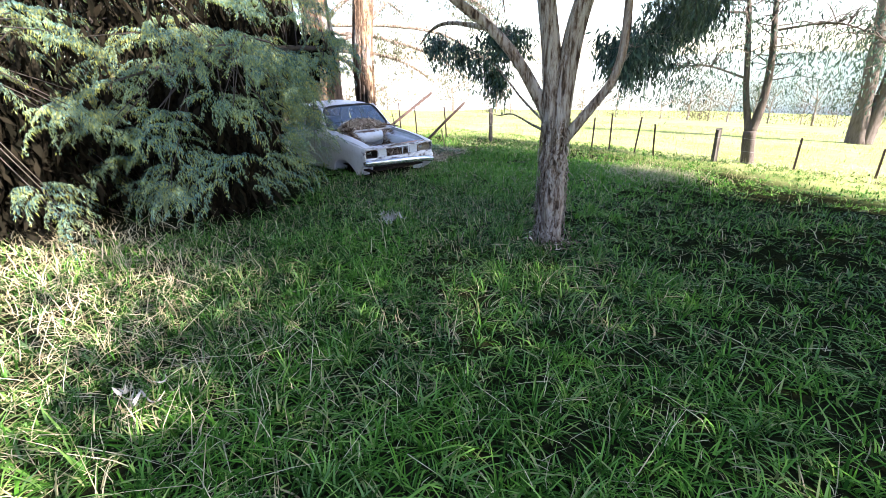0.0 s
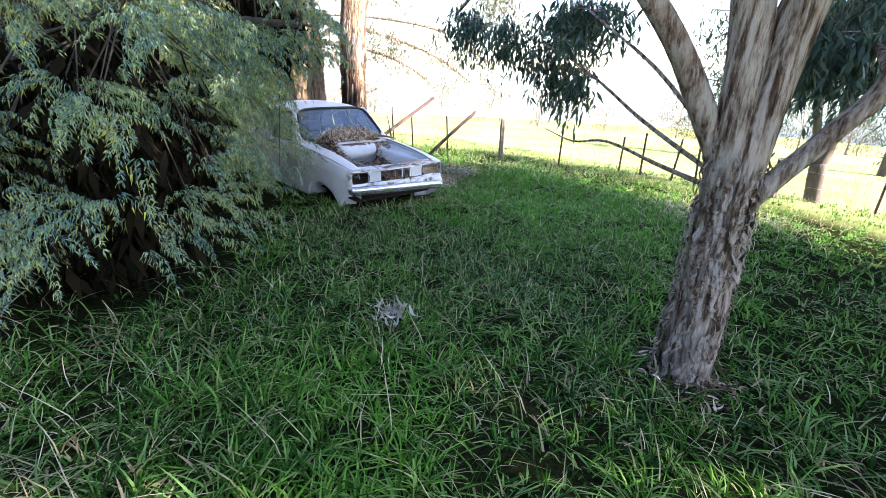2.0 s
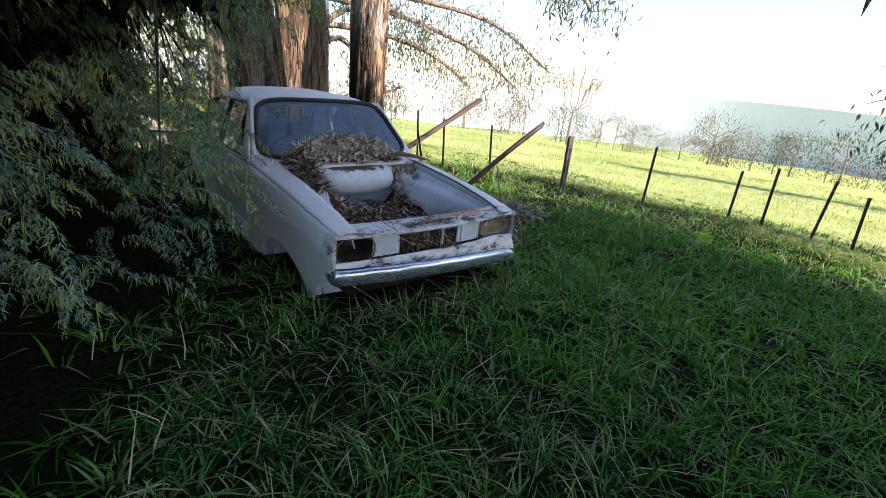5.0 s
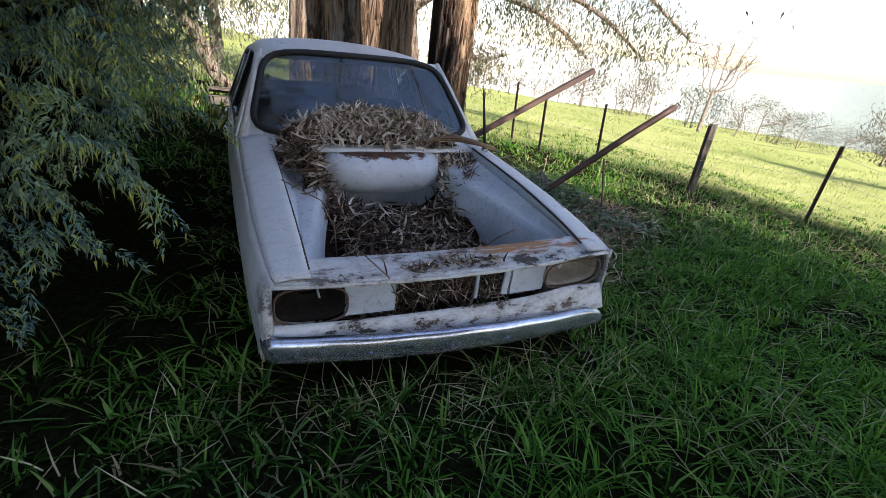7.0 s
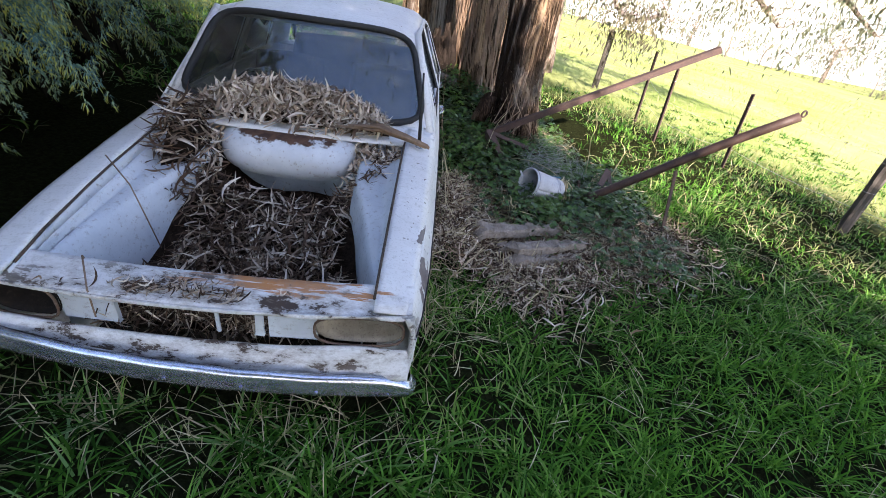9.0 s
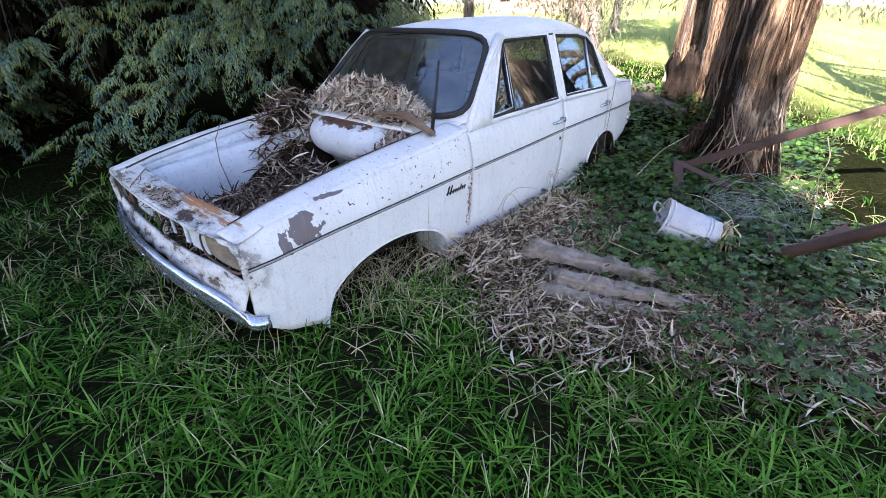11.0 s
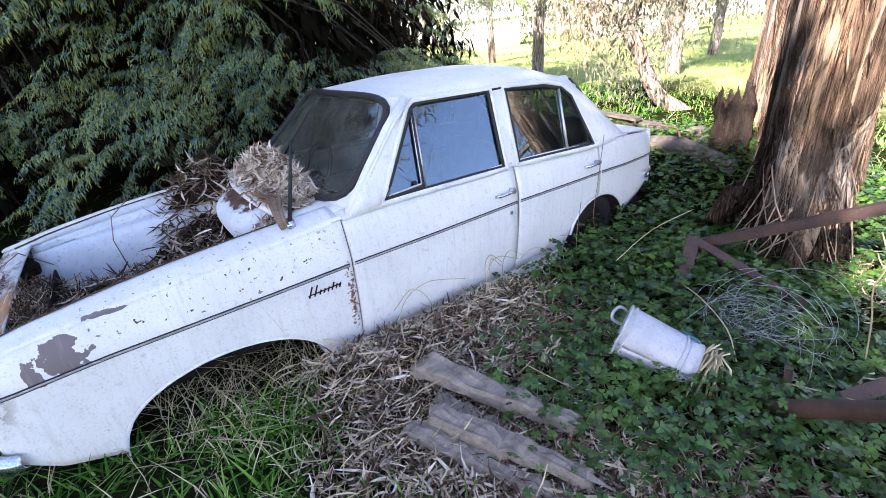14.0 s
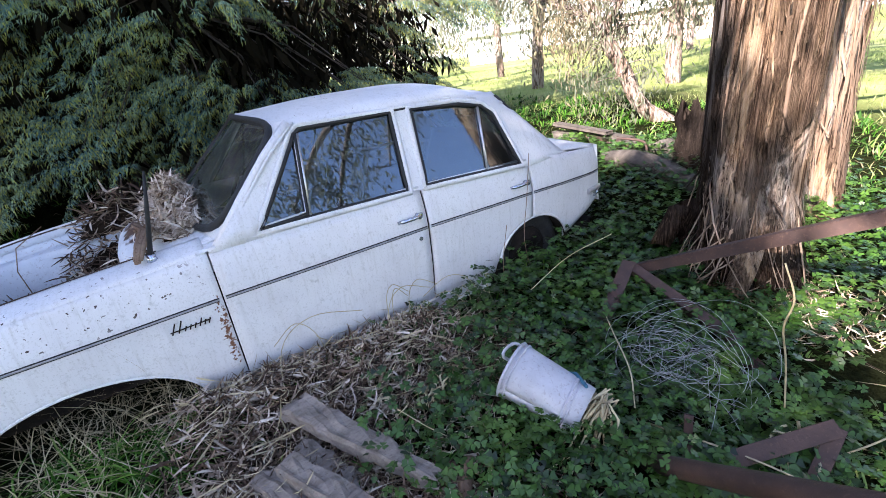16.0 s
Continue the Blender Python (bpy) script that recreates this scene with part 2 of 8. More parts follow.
def gum_bark(name, charred=False):
    """Stringy bark: dark clefts, fawn fibres and patches of bare grey wood, all drawn out upwards."""
    n = Nodes(name, 0.95, 0, 0.03)
    big, mid, fine = n.noise(1.1, 4, 0.6, n.scaled(1.6, 1.6, 0.7)), n.noise(4.5, 6, 0.7, n.scaled(4.5, 4.5, 0.32)), n.noise(12, 5, 0.7, n.scaled(9, 9, 0.3))
    col = n.mix(n.ramp(mid, 0.36, 0.60), (0.11, 0.06, 0.035), (0.47, 0.32, 0.20))
    col = n.mix(n.ramp(fine, 0.52, 0.70, 0, 0.8), col, (0.56, 0.44, 0.33))
    col = n.mix(n.ramp(big, 0.50, 0.60, 0, 0.85), col, n.mix(n.ramp(mid, 0.4, 0.6), (0.24, 0.22, 0.20), (0.50, 0.46, 0.42)))
    col = n.mix(n.ramp(n.math("ADD", n.math("MULTIPLY", mid, 0.5), n.math("MULTIPLY", fine, 0.5)), 0.40, 0.48, 0.95, 0.0), col, (0.022, 0.014, 0.01))
    plate = n.noise(2.4, 5, 0.6, n.scaled(2.0, 2.0, 0.45), 0.8)
    col = n.mix(n.ramp(plate, 0.50, 0.55, 0.0, 0.85), col, n.mix(n.ramp(fine, 0.42, 0.62), (0.035, 0.022, 0.015), (0.17, 0.115, 0.08)))
    if charred:
        # the hollow side, rotten and blackened by an old fire, with a ragged edge
        edge = n.math("ADD", n.near((1.46, 4.12, 1.0), (0.34, 0.42, 1.9)), n.math("MULTIPLY", n.ramp(mid, 0.3, 0.7, -1.0, 1.0), 0.22))
        col = n.mix(n.ramp(edge, 0.30, 0.46, 0, 0.9), col, (0.022, 0.015, 0.012))
        # weathered brown skirt round the foot, with the lower trunk's deep shade painted in
        foot = n.math("ADD", n.near((1.74, 4.22, 0.0), (0.9, 0.9, 0.8)), n.math("MULTIPLY", n.ramp(mid, 0.3, 0.7, -1.0, 1.0), 0.18))
        col = n.mix(n.ramp(foot, 0.20, 0.46, 0, 0.9), col, n.mix(n.ramp(fine, 0.5, 0.66), (0.022, 0.014, 0.010), (0.14, 0.092, 0.064)))
    n.bump(n.math("ADD", n.math("ADD", mid, fine), n.ramp(plate, 0.49, 0.54)), 1.0, 0.04)
    return n.base(col)


def plenum_mat():
    """Inner paint with a band of brown rust along the top edge of the plenum."""
    n = Nodes("rust_edged_inner_paint", 0.6, 0, 0.25)
    col = n.mix(n.ramp(n.noise(5, 5), 0.4, 0.6), (0.48, 0.51, 0.55), (0.58, 0.61, 0.64))
    col = n.mix(n.ramp(n.noise(45, 4), 0.58, 0.68, 0, 0.6), col, (0.25, 0.22, 0.19))
    band = n.math("ADD", n.near((0, 1.22, 0.895), (0.62, 0.3, 0.10)), n.math("MULTIPLY", n.ramp(n.noise(11, 4), 0.3, 0.7, -1.0, 1.0), 0.25))
    col = n.mix(n.ramp(band, 0.35, 0.45), col, n.mix(n.ramp(n.noise(20, 4), 0.4, 0.6), (0.055, 0.03, 0.022), (0.12, 0.062, 0.04)))
    return n.base(col)


PAINT = car_paint()
PLENUM = plenum_mat()
INNER = worn("dull_inner_paint", (0.46, 0.50, 0.55), (0.56, 0.60, 0.64), (0.24, 0.22, 0.20), 5, 0.6)
CHROME = worn("dull_chrome", (0.56, 0.61, 0.70), (0.42, 0.46, 0.54), (0.2, 0.16, 0.13), 10, 0.2, 0.85, bump=0.12, dist=0.004, spec=0.7)
BRIGHT = worn("bright_trim", (0.62, 0.63, 0.65), (0.5, 0.5, 0.52), (0.3, 0.28, 0.25), 20, 0.3, 0.7, bump=0.05)
TRIM = worn("dull_trim", (0.30, 0.31, 0.33), (0.40, 0.41, 0.43), (0.10, 0.09, 0.08), 20, 0.5, 0.3, bump=0.05)
RUBBER = worn("black_rubber", (0.012, 0.012, 0.013), (0.02, 0.02, 0.02), (0.05, 0.05, 0.045), 20, 0.65)
DARK = worn("dark_steel", (0.012, 0.010, 0.009), (0.025, 0.02, 0.016), (0.05, 0.036, 0.028), 9, 0.9, spec=0.08)
VINYL = worn("faded_vinyl", (0.05, 0.045, 0.04), (0.08, 0.07, 0.06), (0.11, 0.1, 0.09), 12, 0.6)
LINING = worn("stained_roof_lining", (0.42, 0.39, 0.32), (0.5, 0.47, 0.4), (0.3, 0.27, 0.21), 6, 0.9)
GLASS = glass_mat("dusty_glass", (0.40, 0.44, 0.45), 0.03, 2.6)
SCREEN = glass_mat("dusty_windscreen_glass", (0.50, 0.53, 0.51), 0.12)
DARK_RUST = worn("dark_rusty_pipe", (0.035, 0.02, 0.016), (0.06, 0.034, 0.026), (0.10, 0.058, 0.042), 10, 0.55, bump=0.3, dist=0.004, spec=0.3)
RUSTY = worn("rusty_steel", (0.045, 0.028, 0.024), (0.075, 0.043, 0.034), (0.12, 0.072, 0.052), 9, 0.75, bump=0.4, dist=0.004)
RUST_DARK = worn("dark_brown_rust", (0.035, 0.024, 0.018), (0.075, 0.05, 0.036), (0.3, 0.28, 0.26), 14, 0.9, bump=0.4)
RUST_BROWN = worn("brown_rust", (0.10, 0.062, 0.045), (0.17, 0.11, 0.08), (0.26, 0.2, 0.16), 12, 0.9, bump=0.4)
REFLECTOR = worn("rust_stained_reflector", (0.20, 0.165, 0.12), (0.33, 0.28, 0.21), (0.07, 0.045, 0.03), 14, 0.6)
WHITE_PLASTIC = worn("weathered_white_plastic", (0.36, 0.37, 0.40), (0.47, 0.48, 0.51), (0.2, 0.18, 0.16), 7, 0.4, bump=0.08)
WIRE = worn("galvanised_wire", (0.22, 0.235, 0.24), (0.36, 0.37, 0.36), (0.16, 0.15, 0.14), 18, 0.45, 0.5)
TIMBER = worn("grey_weathered_timber", (0.17, 0.14, 0.115), (0.31, 0.265, 0.225), (0.06, 0.045, 0.035), 4, 0.95, stretch=(6, 1.5, 6), bump=0.6, dist=0.012)
POSTWOOD = worn("weathered_post_timber", (0.06, 0.05, 0.043), (0.11, 0.095, 0.08), (0.03, 0.024, 0.02), 4, 0.9, stretch=(5, 5, 0.7), bump=0.7, dist=0.012)
BARK_GUM = gum_bark("stringy_gum_bark")
BARK_CHAR = gum_bark("charred_gum_bark", True)
BARK_SMALL = flaky_bark()
BARK_DARK = worn("dark_grey_bark", (0.075, 0.06, 0.05), (0.13, 0.11, 0.095), (0.19, 0.17, 0.15), 6, 0.95, stretch=(2.5, 2.5, 0.6), bump=0.7, dist=0.02, spec=0.04)
BARK_STRIP = worn("peeling_bark", (0.17, 0.11, 0.075), (0.29, 0.205, 0.145), (0.08, 0.05, 0.033), 6, 0.9, stretch=(1, 1, 0.5), bump=0.5, spec=0.05)
STRAND = worn("pale_dry_bark_strand", (0.14, 0.095, 0.065), (0.36, 0.28, 0.21), (0.10, 0.065, 0.045), 5, 0.9, stretch=(1, 1, 0.5), bump=0.4, spec=0.05)
BARK_WATTLE = worn("dark_wattle_bark", (0.05, 0.042, 0.036), (0.08, 0.068, 0.06), (0.12, 0.11, 0.1), 8, 0.9, stretch=(2, 2, 0.7), bump=0.6, spec=0.03)
WATTLE_LEAF = two_green("wattle_foliage", (0.095, 0.19, 0.18), (0.23, 0.31, 0.17), 2.6, 0.6, 0.14, 0.25, 1.5, 0.05, 0.45, 4.5, 0.3)
WATTLE_TIP = two_green("wattle_young_foliage", (0.21, 0.29, 0.10), (0.42, 0.43, 0.10), 1.9, 0.6, 0.25, 0.6, 1.25, 0.05, 0.42, 4.5, 0.3)
# near-black leaf colour that carries the shade inside the wattle
WATTLE_SHADE = leafy("shade_black_foliage", (0.006, 0.006, 0.004), (0.014, 0.012, 0.008), (0.02, 0.018, 0.012), 0.9, 0.0, 1.0, 0.0)
GUM_LEAF = leafy("gum_leaves", (0.015, 0.035, 0.03), (0.06, 0.105, 0.075), (0.10, 0.13, 0.07), 0.42, 0.2, 1.2)
RIDGE_LEAF = leafy("ridge_gum_leaves", (0.045, 0.05, 0.035), (0.10, 0.085, 0.05), (0.14, 0.10, 0.06), 0.6, 0.15, 0.2)
GUM_LEAF_DRY = leafy("far_gum_leaves", (0.09, 0.11, 0.07), (0.16, 0.17, 0.11), (0.23, 0.18, 0.11), 0.5, 0.3, 0.4)
WEED_LEAF = leafy("ground_cover_leaves", (0.004, 0.015, 0.003), (0.036, 0.095, 0.014), (0.08, 0.16, 0.027), 0.35, 0.08, 3.0, 0.4)
GRASS = grass_mat()
FIELD_GRASS = leafy("field_grass_blades", (0.19, 0.25, 0.07), (0.29, 0.33, 0.12), (0.38, 0.36, 0.17), 0.5, 0.3, 0.5)
STRAW = leafy("dry_grass", (0.34, 0.28, 0.17), (0.58, 0.51, 0.33), (0.24, 0.19, 0.10), 0.6, 0.15, 3, 0.1)
DEAD_LEAF = leafy("bleached_dead_leaves", (0.24, 0.22, 0.19), (0.38, 0.36, 0.32), (0.18, 0.155, 0.13), 0.6, 0.1, 9)
LITTER = litter_mat(bleach=0.08)
BAY_LITTER = litter_mat("brown_bay_litter", -0.04)
PALE_LITTER = litter_mat("bleached_leaf_heap", 0.40)


# ---- mesh helpers ----
def fast_mesh(name, verts, faces, mat):
    """A large mesh of triangles or quads from numpy arrays."""
    me = bpy.data.meshes.new(name)
    n, k = faces.shape
    me.vertices.add(len(verts)), me.loops.add(n * k), me.polygons.add(n)
    me.vertices.foreach_set("co", np.ascontiguousarray(verts, np.float32).ravel())
    me.loops.foreach_set("vertex_index", np.ascontiguousarray(faces, np.int32).ravel())
    me.polygons.foreach_set("loop_start", np.arange(0, n * k, k, dtype=np.int32))
    me.materials.append(mat)
    me.update(calc_edges=True)
    me.validate()
    return me


def part(name, bm, material, parent, label=""):
    """A bmesh as one mesh object under a thing or a part."""
    me = bpy.data.meshes.new(name)
    bm.to_mesh(me)
    bm.free()
    me.materials.append(material)
    ob = new(name, me)
    ob.parent = parent
    if parent is not None:
        ob.matrix_parent_inverse = parent.matrix_basis.inverted()
    return tagged(ob, label)


def thing(name, label, category, place=(0, 0, 0), group=""):
    ob = new(name)
    ob.empty_display_size = 0.1
    ob.location = place
    bpy.context.view_layer.update()
    return tagged(ob, label, category, group)


def grid(fn, nu, nv, thick=0.0, smooth=True):
    """A sheet over (u, v) in 0..1; fn gives its points. thick: a second skin that far inside."""
    bm = bmesh.new()
    p = [[Vector(fn(i / nu, j / nv)) for j in range(nv + 1)] for i in range(nu + 1)]
    a = [[bm.verts.new(q) for q in row] for row in p]
    for i in range(nu):
        for j in range(nv):
            bm.faces.new((a[i][j], a[i + 1][j], a[i + 1][j + 1], a[i][j + 1]))
    bm.normal_update()
    if thick:
        b = [[bm.verts.new(v.co - v.normal * thick) for v in row] for row in a]
        for i in range(nu):
            for j in range(nv):
                bm.faces.new((b[i][j + 1], b[i + 1][j + 1], b[i + 1][j], b[i][j]))
        rim = [(i, 0) for i in range(nu + 1)] + [(nu, j) for j in range(1, nv + 1)]
        rim += [(i, nv) for i in range(nu - 1, -1, -1)] + [(0, j) for j in range(nv - 1, 0, -1)]
        for k in range(len(rim)):
            (i, j), (m, n) = rim[k], rim[(k + 1) % len(rim)]
            bm.faces.new((a[m][n], a[i][j], b[i][j], b[m][n]))
    for f in bm.faces:
        f.smooth = smooth
    return bm


def tube(bm, pts, radii, n=8, closed=False, caps=True, wob=0.0):
    """A tube along points, added to bm."""
    pts = [Vector(p) for p in pts]
    if not isinstance(radii, (list, tuple, np.ndarray)):
        radii = [radii] * len(pts)
    rings, up = [], Vector((0.13, 0.27, 0.95)).normalized()
    last = None
    for i, p in enumerate(pts):
        d = (pts[(i + 1) % len(pts)] if closed or i < len(pts) - 1 else p) - (pts[i - 1] if closed or i else p)
        d = d.normalized() if d.length > 1e-9 else Vector((0, 0, 1))
        if last is None:
            s = d.cross(up)
            s = s.normalized() if s.length > 0.05 else d.cross(Vector((1, 0, 0))).normalized()
        else:
            s = (last - d * last.dot(d))
            s = s.normalized() if s.length > 1e-6 else d.orthogonal().normalized()
        last, t = s, d.cross(s)
        ring = []
        for k in range(n):
            a = 2 * math.pi * k / n
            r = radii[i] * (1 + wob * noise.noise(Vector((p.x * 3 + math.cos(a) * 1.2, p.y * 3 + math.sin(a) * 1.2, p.z * 1.3))))
            ring.append(bm.verts.new(p + (s * math.cos(a) + t * math.sin(a)) * r))
        rings.append(ring)
    m = len(rings)
    for i in range(m if closed else m - 1):
        r0, r1 = rings[i], rings[(i + 1) % m]
        for k in range(n):
            f = bm.faces.new((r0[k], r0[(k + 1) % n], r1[(k + 1) % n], r1[k]))
            f.smooth = True
    if caps and not closed:
        bm.faces.new(rings[0][::-1]), bm.faces.new(rings[-1])
    return bm


def bar(bm, p, q, w, h, up=(0, 0, 1), bevel=0.003):
    """A bevelled square bar from p to q, w across and h along up."""
    p, q = Vector(p), Vector(q)
    d = (q - p).normalized()
    s = d.cross(Vector(up)).normalized()
    u = s.cross(d)
    tmp = bmesh.new()
    bmesh.ops.create_cube(tmp, size=1)
    L = (q - p).length
    for v in tmp.verts:
        v.co = (p + q) / 2 + d * v.co.x * L + s * v.co.y * w + u * v.co.z * h
    if bevel:
        bmesh.ops.bevel(tmp, geom=tmp.edges[:], offset=bevel, segments=1, affect="EDGES")
    me = bpy.data.meshes.new("tmp")
    tmp.to_mesh(me)
    tmp.free()
    bm.from_mesh(me)
    bpy.data.meshes.remove(me)
    return bm


def scatter(tv, tf, mats, offs):
    """Copies of a small template, each turned by a 3x3 matrix and moved: one pair of arrays."""
    n, k = len(offs), len(tv)
    v = np.einsum("nij,kj->nki", mats, tv) + offs[:, None, :]
    f = tf[None] + (np.arange(n) * k)[:, None, None]
    return v.reshape(-1, 3), f.reshape(-1, tf.shape[1])


def turns(yaw, pitch, roll):
    """Rotation matrices Rz(yaw) Rx(pitch) Ry(roll) from arrays of radians."""
    cy, sy, cp, sp, cr, sr = np.cos(yaw), np.sin(yaw), np.cos(pitch), np.sin(pitch), np.cos(roll), np.sin(roll)
    o, i = np.zeros_like(cy), np.ones_like(cy)
    rz = np.array([[cy, -sy, o], [sy, cy, o], [o, o, i]]).transpose(2, 0, 1)
    rx = np.array([[i, o, o], [o, cp, -sp], [o, sp, cp]]).transpose(2, 0, 1)
    ry = np.array([[cr, o, sr], [o, i, o], [-sr, o, cr]]).transpose(2, 0, 1)
    return rz @ rx @ ry

# ---- the ground: one sheet out to the horizon ----
def wave(x, y):
    return 0.022 * np.sin(x * 1.9 + 0.7 * np.sin(y * 1.3)) + 0.02 * np.sin(y * 1.6 + 1.1 * np.sin(x * 0.9 + 2))


def ground_z(x, y):
    x, y = np.asarray(x, float), np.asarray(y, float)
    z = 0.146 - 0.0735 * x - 0.0179 * y
    z = z + 0.30 * ss(3.9, 5.4, y) * ss(2.3, 0.7, x)
    z = z + 0.16 * np.exp(-((x - 5.2) ** 2 + (y - 4.0) ** 2) / 7.0)
    back = ss(2, 6, y) * ss(1, -4, x)
    z = z * (1 - back) + np.minimum(z, 0.42) * back
    z = np.where(x < -8, np.minimum(z, 0.66), z)
    r = np.hypot(x, y)
    z = z - 0.03 * np.clip(r - 22, 0, 95) * ss(2, 22, x)
    z = z - 0.16 * np.maximum(0, r - 115) * ss(115, 150, r) * ss(400, 160, r)
    z = np.where(r > 240, -24.0 - 0.09 * (r - 240), np.maximum(z, -24.0))
    return z + wave(x, y) * ss(60, 20, r)


axis = np.concatenate([[-2600, -900, -400, -240, -170, -130, -110, -80, -55, -38, -26, -19, -14], np.arange(-11, 13.01, 0.25), [15, 18, 22, 28, 36, 48, 62, 80, 100, 118, 135, 160, 200, 240, 400, 900, 2600]])
gx, gy = np.meshgrid(axis, axis, indexing="ij")
na = len(axis)
gv = np.stack([gx.ravel(), gy.ravel(), ground_z(gx, gy).ravel()], 1)
gi = np.arange(na * na).reshape(na, na)
gf = np.stack([gi[:-1, :-1].ravel(), gi[1:, :-1].ravel(), gi[1:, 1:].ravel(), gi[:-1, 1:].ravel()], 1)


def soil_mat():
    n = Nodes("soil_and_short_grass", 1.0, 0, 0.0)
    broad, mid, fine = n.noise(0.35, 4), n.noise(2.2, 5), n.noise(40, 5, 0.7)
    turf = n.mix(n.ramp(broad, 0.38, 0.62), (0.22, 0.28, 0.08), (0.31, 0.345, 0.13))
    turf = n.mix(n.ramp(mid, 0.5, 0.7, 0, 0.6), turf, (0.38, 0.36, 0.18))
    # near-black soil: shade between blades and under the wattle is in the colour
    shaded_earth = n.mix(n.ramp(fine, 0.4, 0.65), (0.008, 0.009, 0.004), (0.020, 0.024, 0.010))
    # shade-darkened thatch and bare soil under the long grass near the car, turf in the open field
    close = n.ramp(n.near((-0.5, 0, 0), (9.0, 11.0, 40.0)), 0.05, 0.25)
    col = n.mix(close, turf, shaded_earth)
    n.bump(n.math("ADD", mid, fine), 0.6, 0.05)
    return n.base(col)


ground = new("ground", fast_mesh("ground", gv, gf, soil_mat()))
ground.data.shade_smooth()
tagged(ground, "uneven grassy paddock sloping down to the fence", "ground", kind="structure")

rng = np.random.default_rng(7)

# blade of grass: seven points, bent over to its front
def blade(width, bend, coarse=False):
    t = np.array([0, 0.5, 1.0]) if coarse else np.array([0, 0.4, 0.75, 1.0])
    v, last = [], len(t) - 1
    for k, s in enumerate(t):
        w = width * (1 - s) ** 0.55 * (1 if k else 0.8) / 2
        y, z = bend * s * s, s * (1 - 0.35 * bend * s)
        v += [(-w, y, z), (w, y, z)] if k < last else [(0, y, z)]
    f = [(0, 1, 3), (0, 3, 2), (2, 3, 4)] if coarse else [(0, 1, 3), (0, 3, 2), (2, 3, 5), (2, 5, 4), (4, 5, 6)]
    return np.array(v), np.array(f)


def in_car(x, y, m=0.0):
    return (np.abs(x) < 0.74 + m) & (y > 0.12 - m) & (y < 4.15 + m)


def path_dist(x, y):
    px = np.array([-4.7, -3.8, -3.0, -2.3, -1.1, -0.1, 0.9, 2.2, 2.5, 2.9])
    py = np.array([-7.0, -5.4, -3.9, -2.8, -1.6, -1.2, -1.0, -0.6, 0.1, 1.4])
    return np.min(np.hypot(x[:, None] - px, y[:, None] - py), 1)


def cover_zone(x, y):
    """How far a place belongs to the leafy ground cover beside the car."""
    a = ss(0.75, 1.0, x) * ss(3.0, 2.55, x - 0.1 * (y - 3)) * ss(1.55, 2.2, y + 0.4 * (x - 1.6)) * ss(7.0, 5.6, y)
    b = ss(-0.9, -0.5, x) * ss(3.2, 2.2, x) * ss(4.1, 4.4, y) * ss(6.2, 5.4, y)
    return np.maximum(a, b)


def litter_zone(x, y):
    """Dry leaves and bark: a drift along the sill and a tongue towards the open grass."""
    a = np.exp(-((x - 1.12 - 0.10 * (y - 1.5)) / 0.36) ** 2) * ss(1.0, 1.4, y) * ss(3.2, 2.3, y)
    u, v = (x - 1.2) * 0.86 + (y - 1.35) * 0.5, -(x - 1.2) * 0.5 + (y - 1.35) * 0.86
    b = np.exp(-((v + 0.06) / 0.40) ** 2) * ss(-0.3, 0.1, u) * ss(2.4, 1.7, u)
    return np.clip(np.maximum(a, b), 0, 1)


def bare_zone(x, y):
    """Under the wattle little grows."""
    return np.maximum(ss(1.05, 0.8, np.hypot((x + 4.0) / 2.6, (y - 1.0) / 3.2)), ss(1.1, 0.8, np.hypot((x + 2.0) / 1.15, (y - 1.9) / 1.8)))


def grass_points(n, x0, x1, y0, y1, keep):
    x, y = rng.uniform(x0, x1, n), rng.uniform(y0, y1, n)
    ok = rng.random(n) < keep(x, y)
    return x[ok], y[ok]


def grass_mesh(name, x, y, height, width, mat, lean=0.45, zoff=0.0, bends=(0.3, 0.75, 1.2, 1.7), yaw=None, out=None):
    """Blades at x, y. yaw and out: the way each falls, and how far it leans that way."""
    vs, fs, base = [], [], 0
    pick = rng.integers(0, len(bends), len(x))
    yaw = rng.uniform(0, 2 * np.pi, len(x)) if yaw is None else yaw
    out = rng.normal(0, lean * 0.6, len(x)) if out is None else out
    far = path_dist(x, y) > 2.6
    for k, coarse in [(k, c) for k in range(len(bends)) for c in (False, True)]:
        m = (pick == k) & (far == coarse)
        tv, tf = blade(1.0, bends[k], coarse)
        n = int(m.sum())
        h = height[m]
        rot = turns(yaw[m], -out[m], rng.normal(0, lean * 0.5, n))
        sc = np.zeros((n, 3, 3))
        sc[:, 0, 0], sc[:, 1, 1], sc[:, 2, 2] = width[m], h, h
        v, f = scatter(tv, tf, rot @ sc, np.stack([x[m], y[m], ground_z(x[m], y[m]) - 0.01 + zoff], 1))
        vs.append(v), fs.append(f + base)
        base += len(v)
    return new(name, fast_mesh(name, np.concatenate(vs), np.concatenate(fs), mat))


def tufts(x, y, each, spread):
    """Blades set round tuft centres, falling outwards."""
    n = len(x) * each
    a = rng.uniform(0, 2 * np.pi, n)
    r = np.abs(rng.normal(0, 1, n)) * np.repeat(spread, each)
    bx, by = np.repeat(x, each) + r * np.cos(a), np.repeat(y, each) + r * np.sin(a)
    return bx, by, a - np.pi / 2 + rng.normal(0, 0.5, n), np.abs(rng.normal(0.10, 0.22, n))


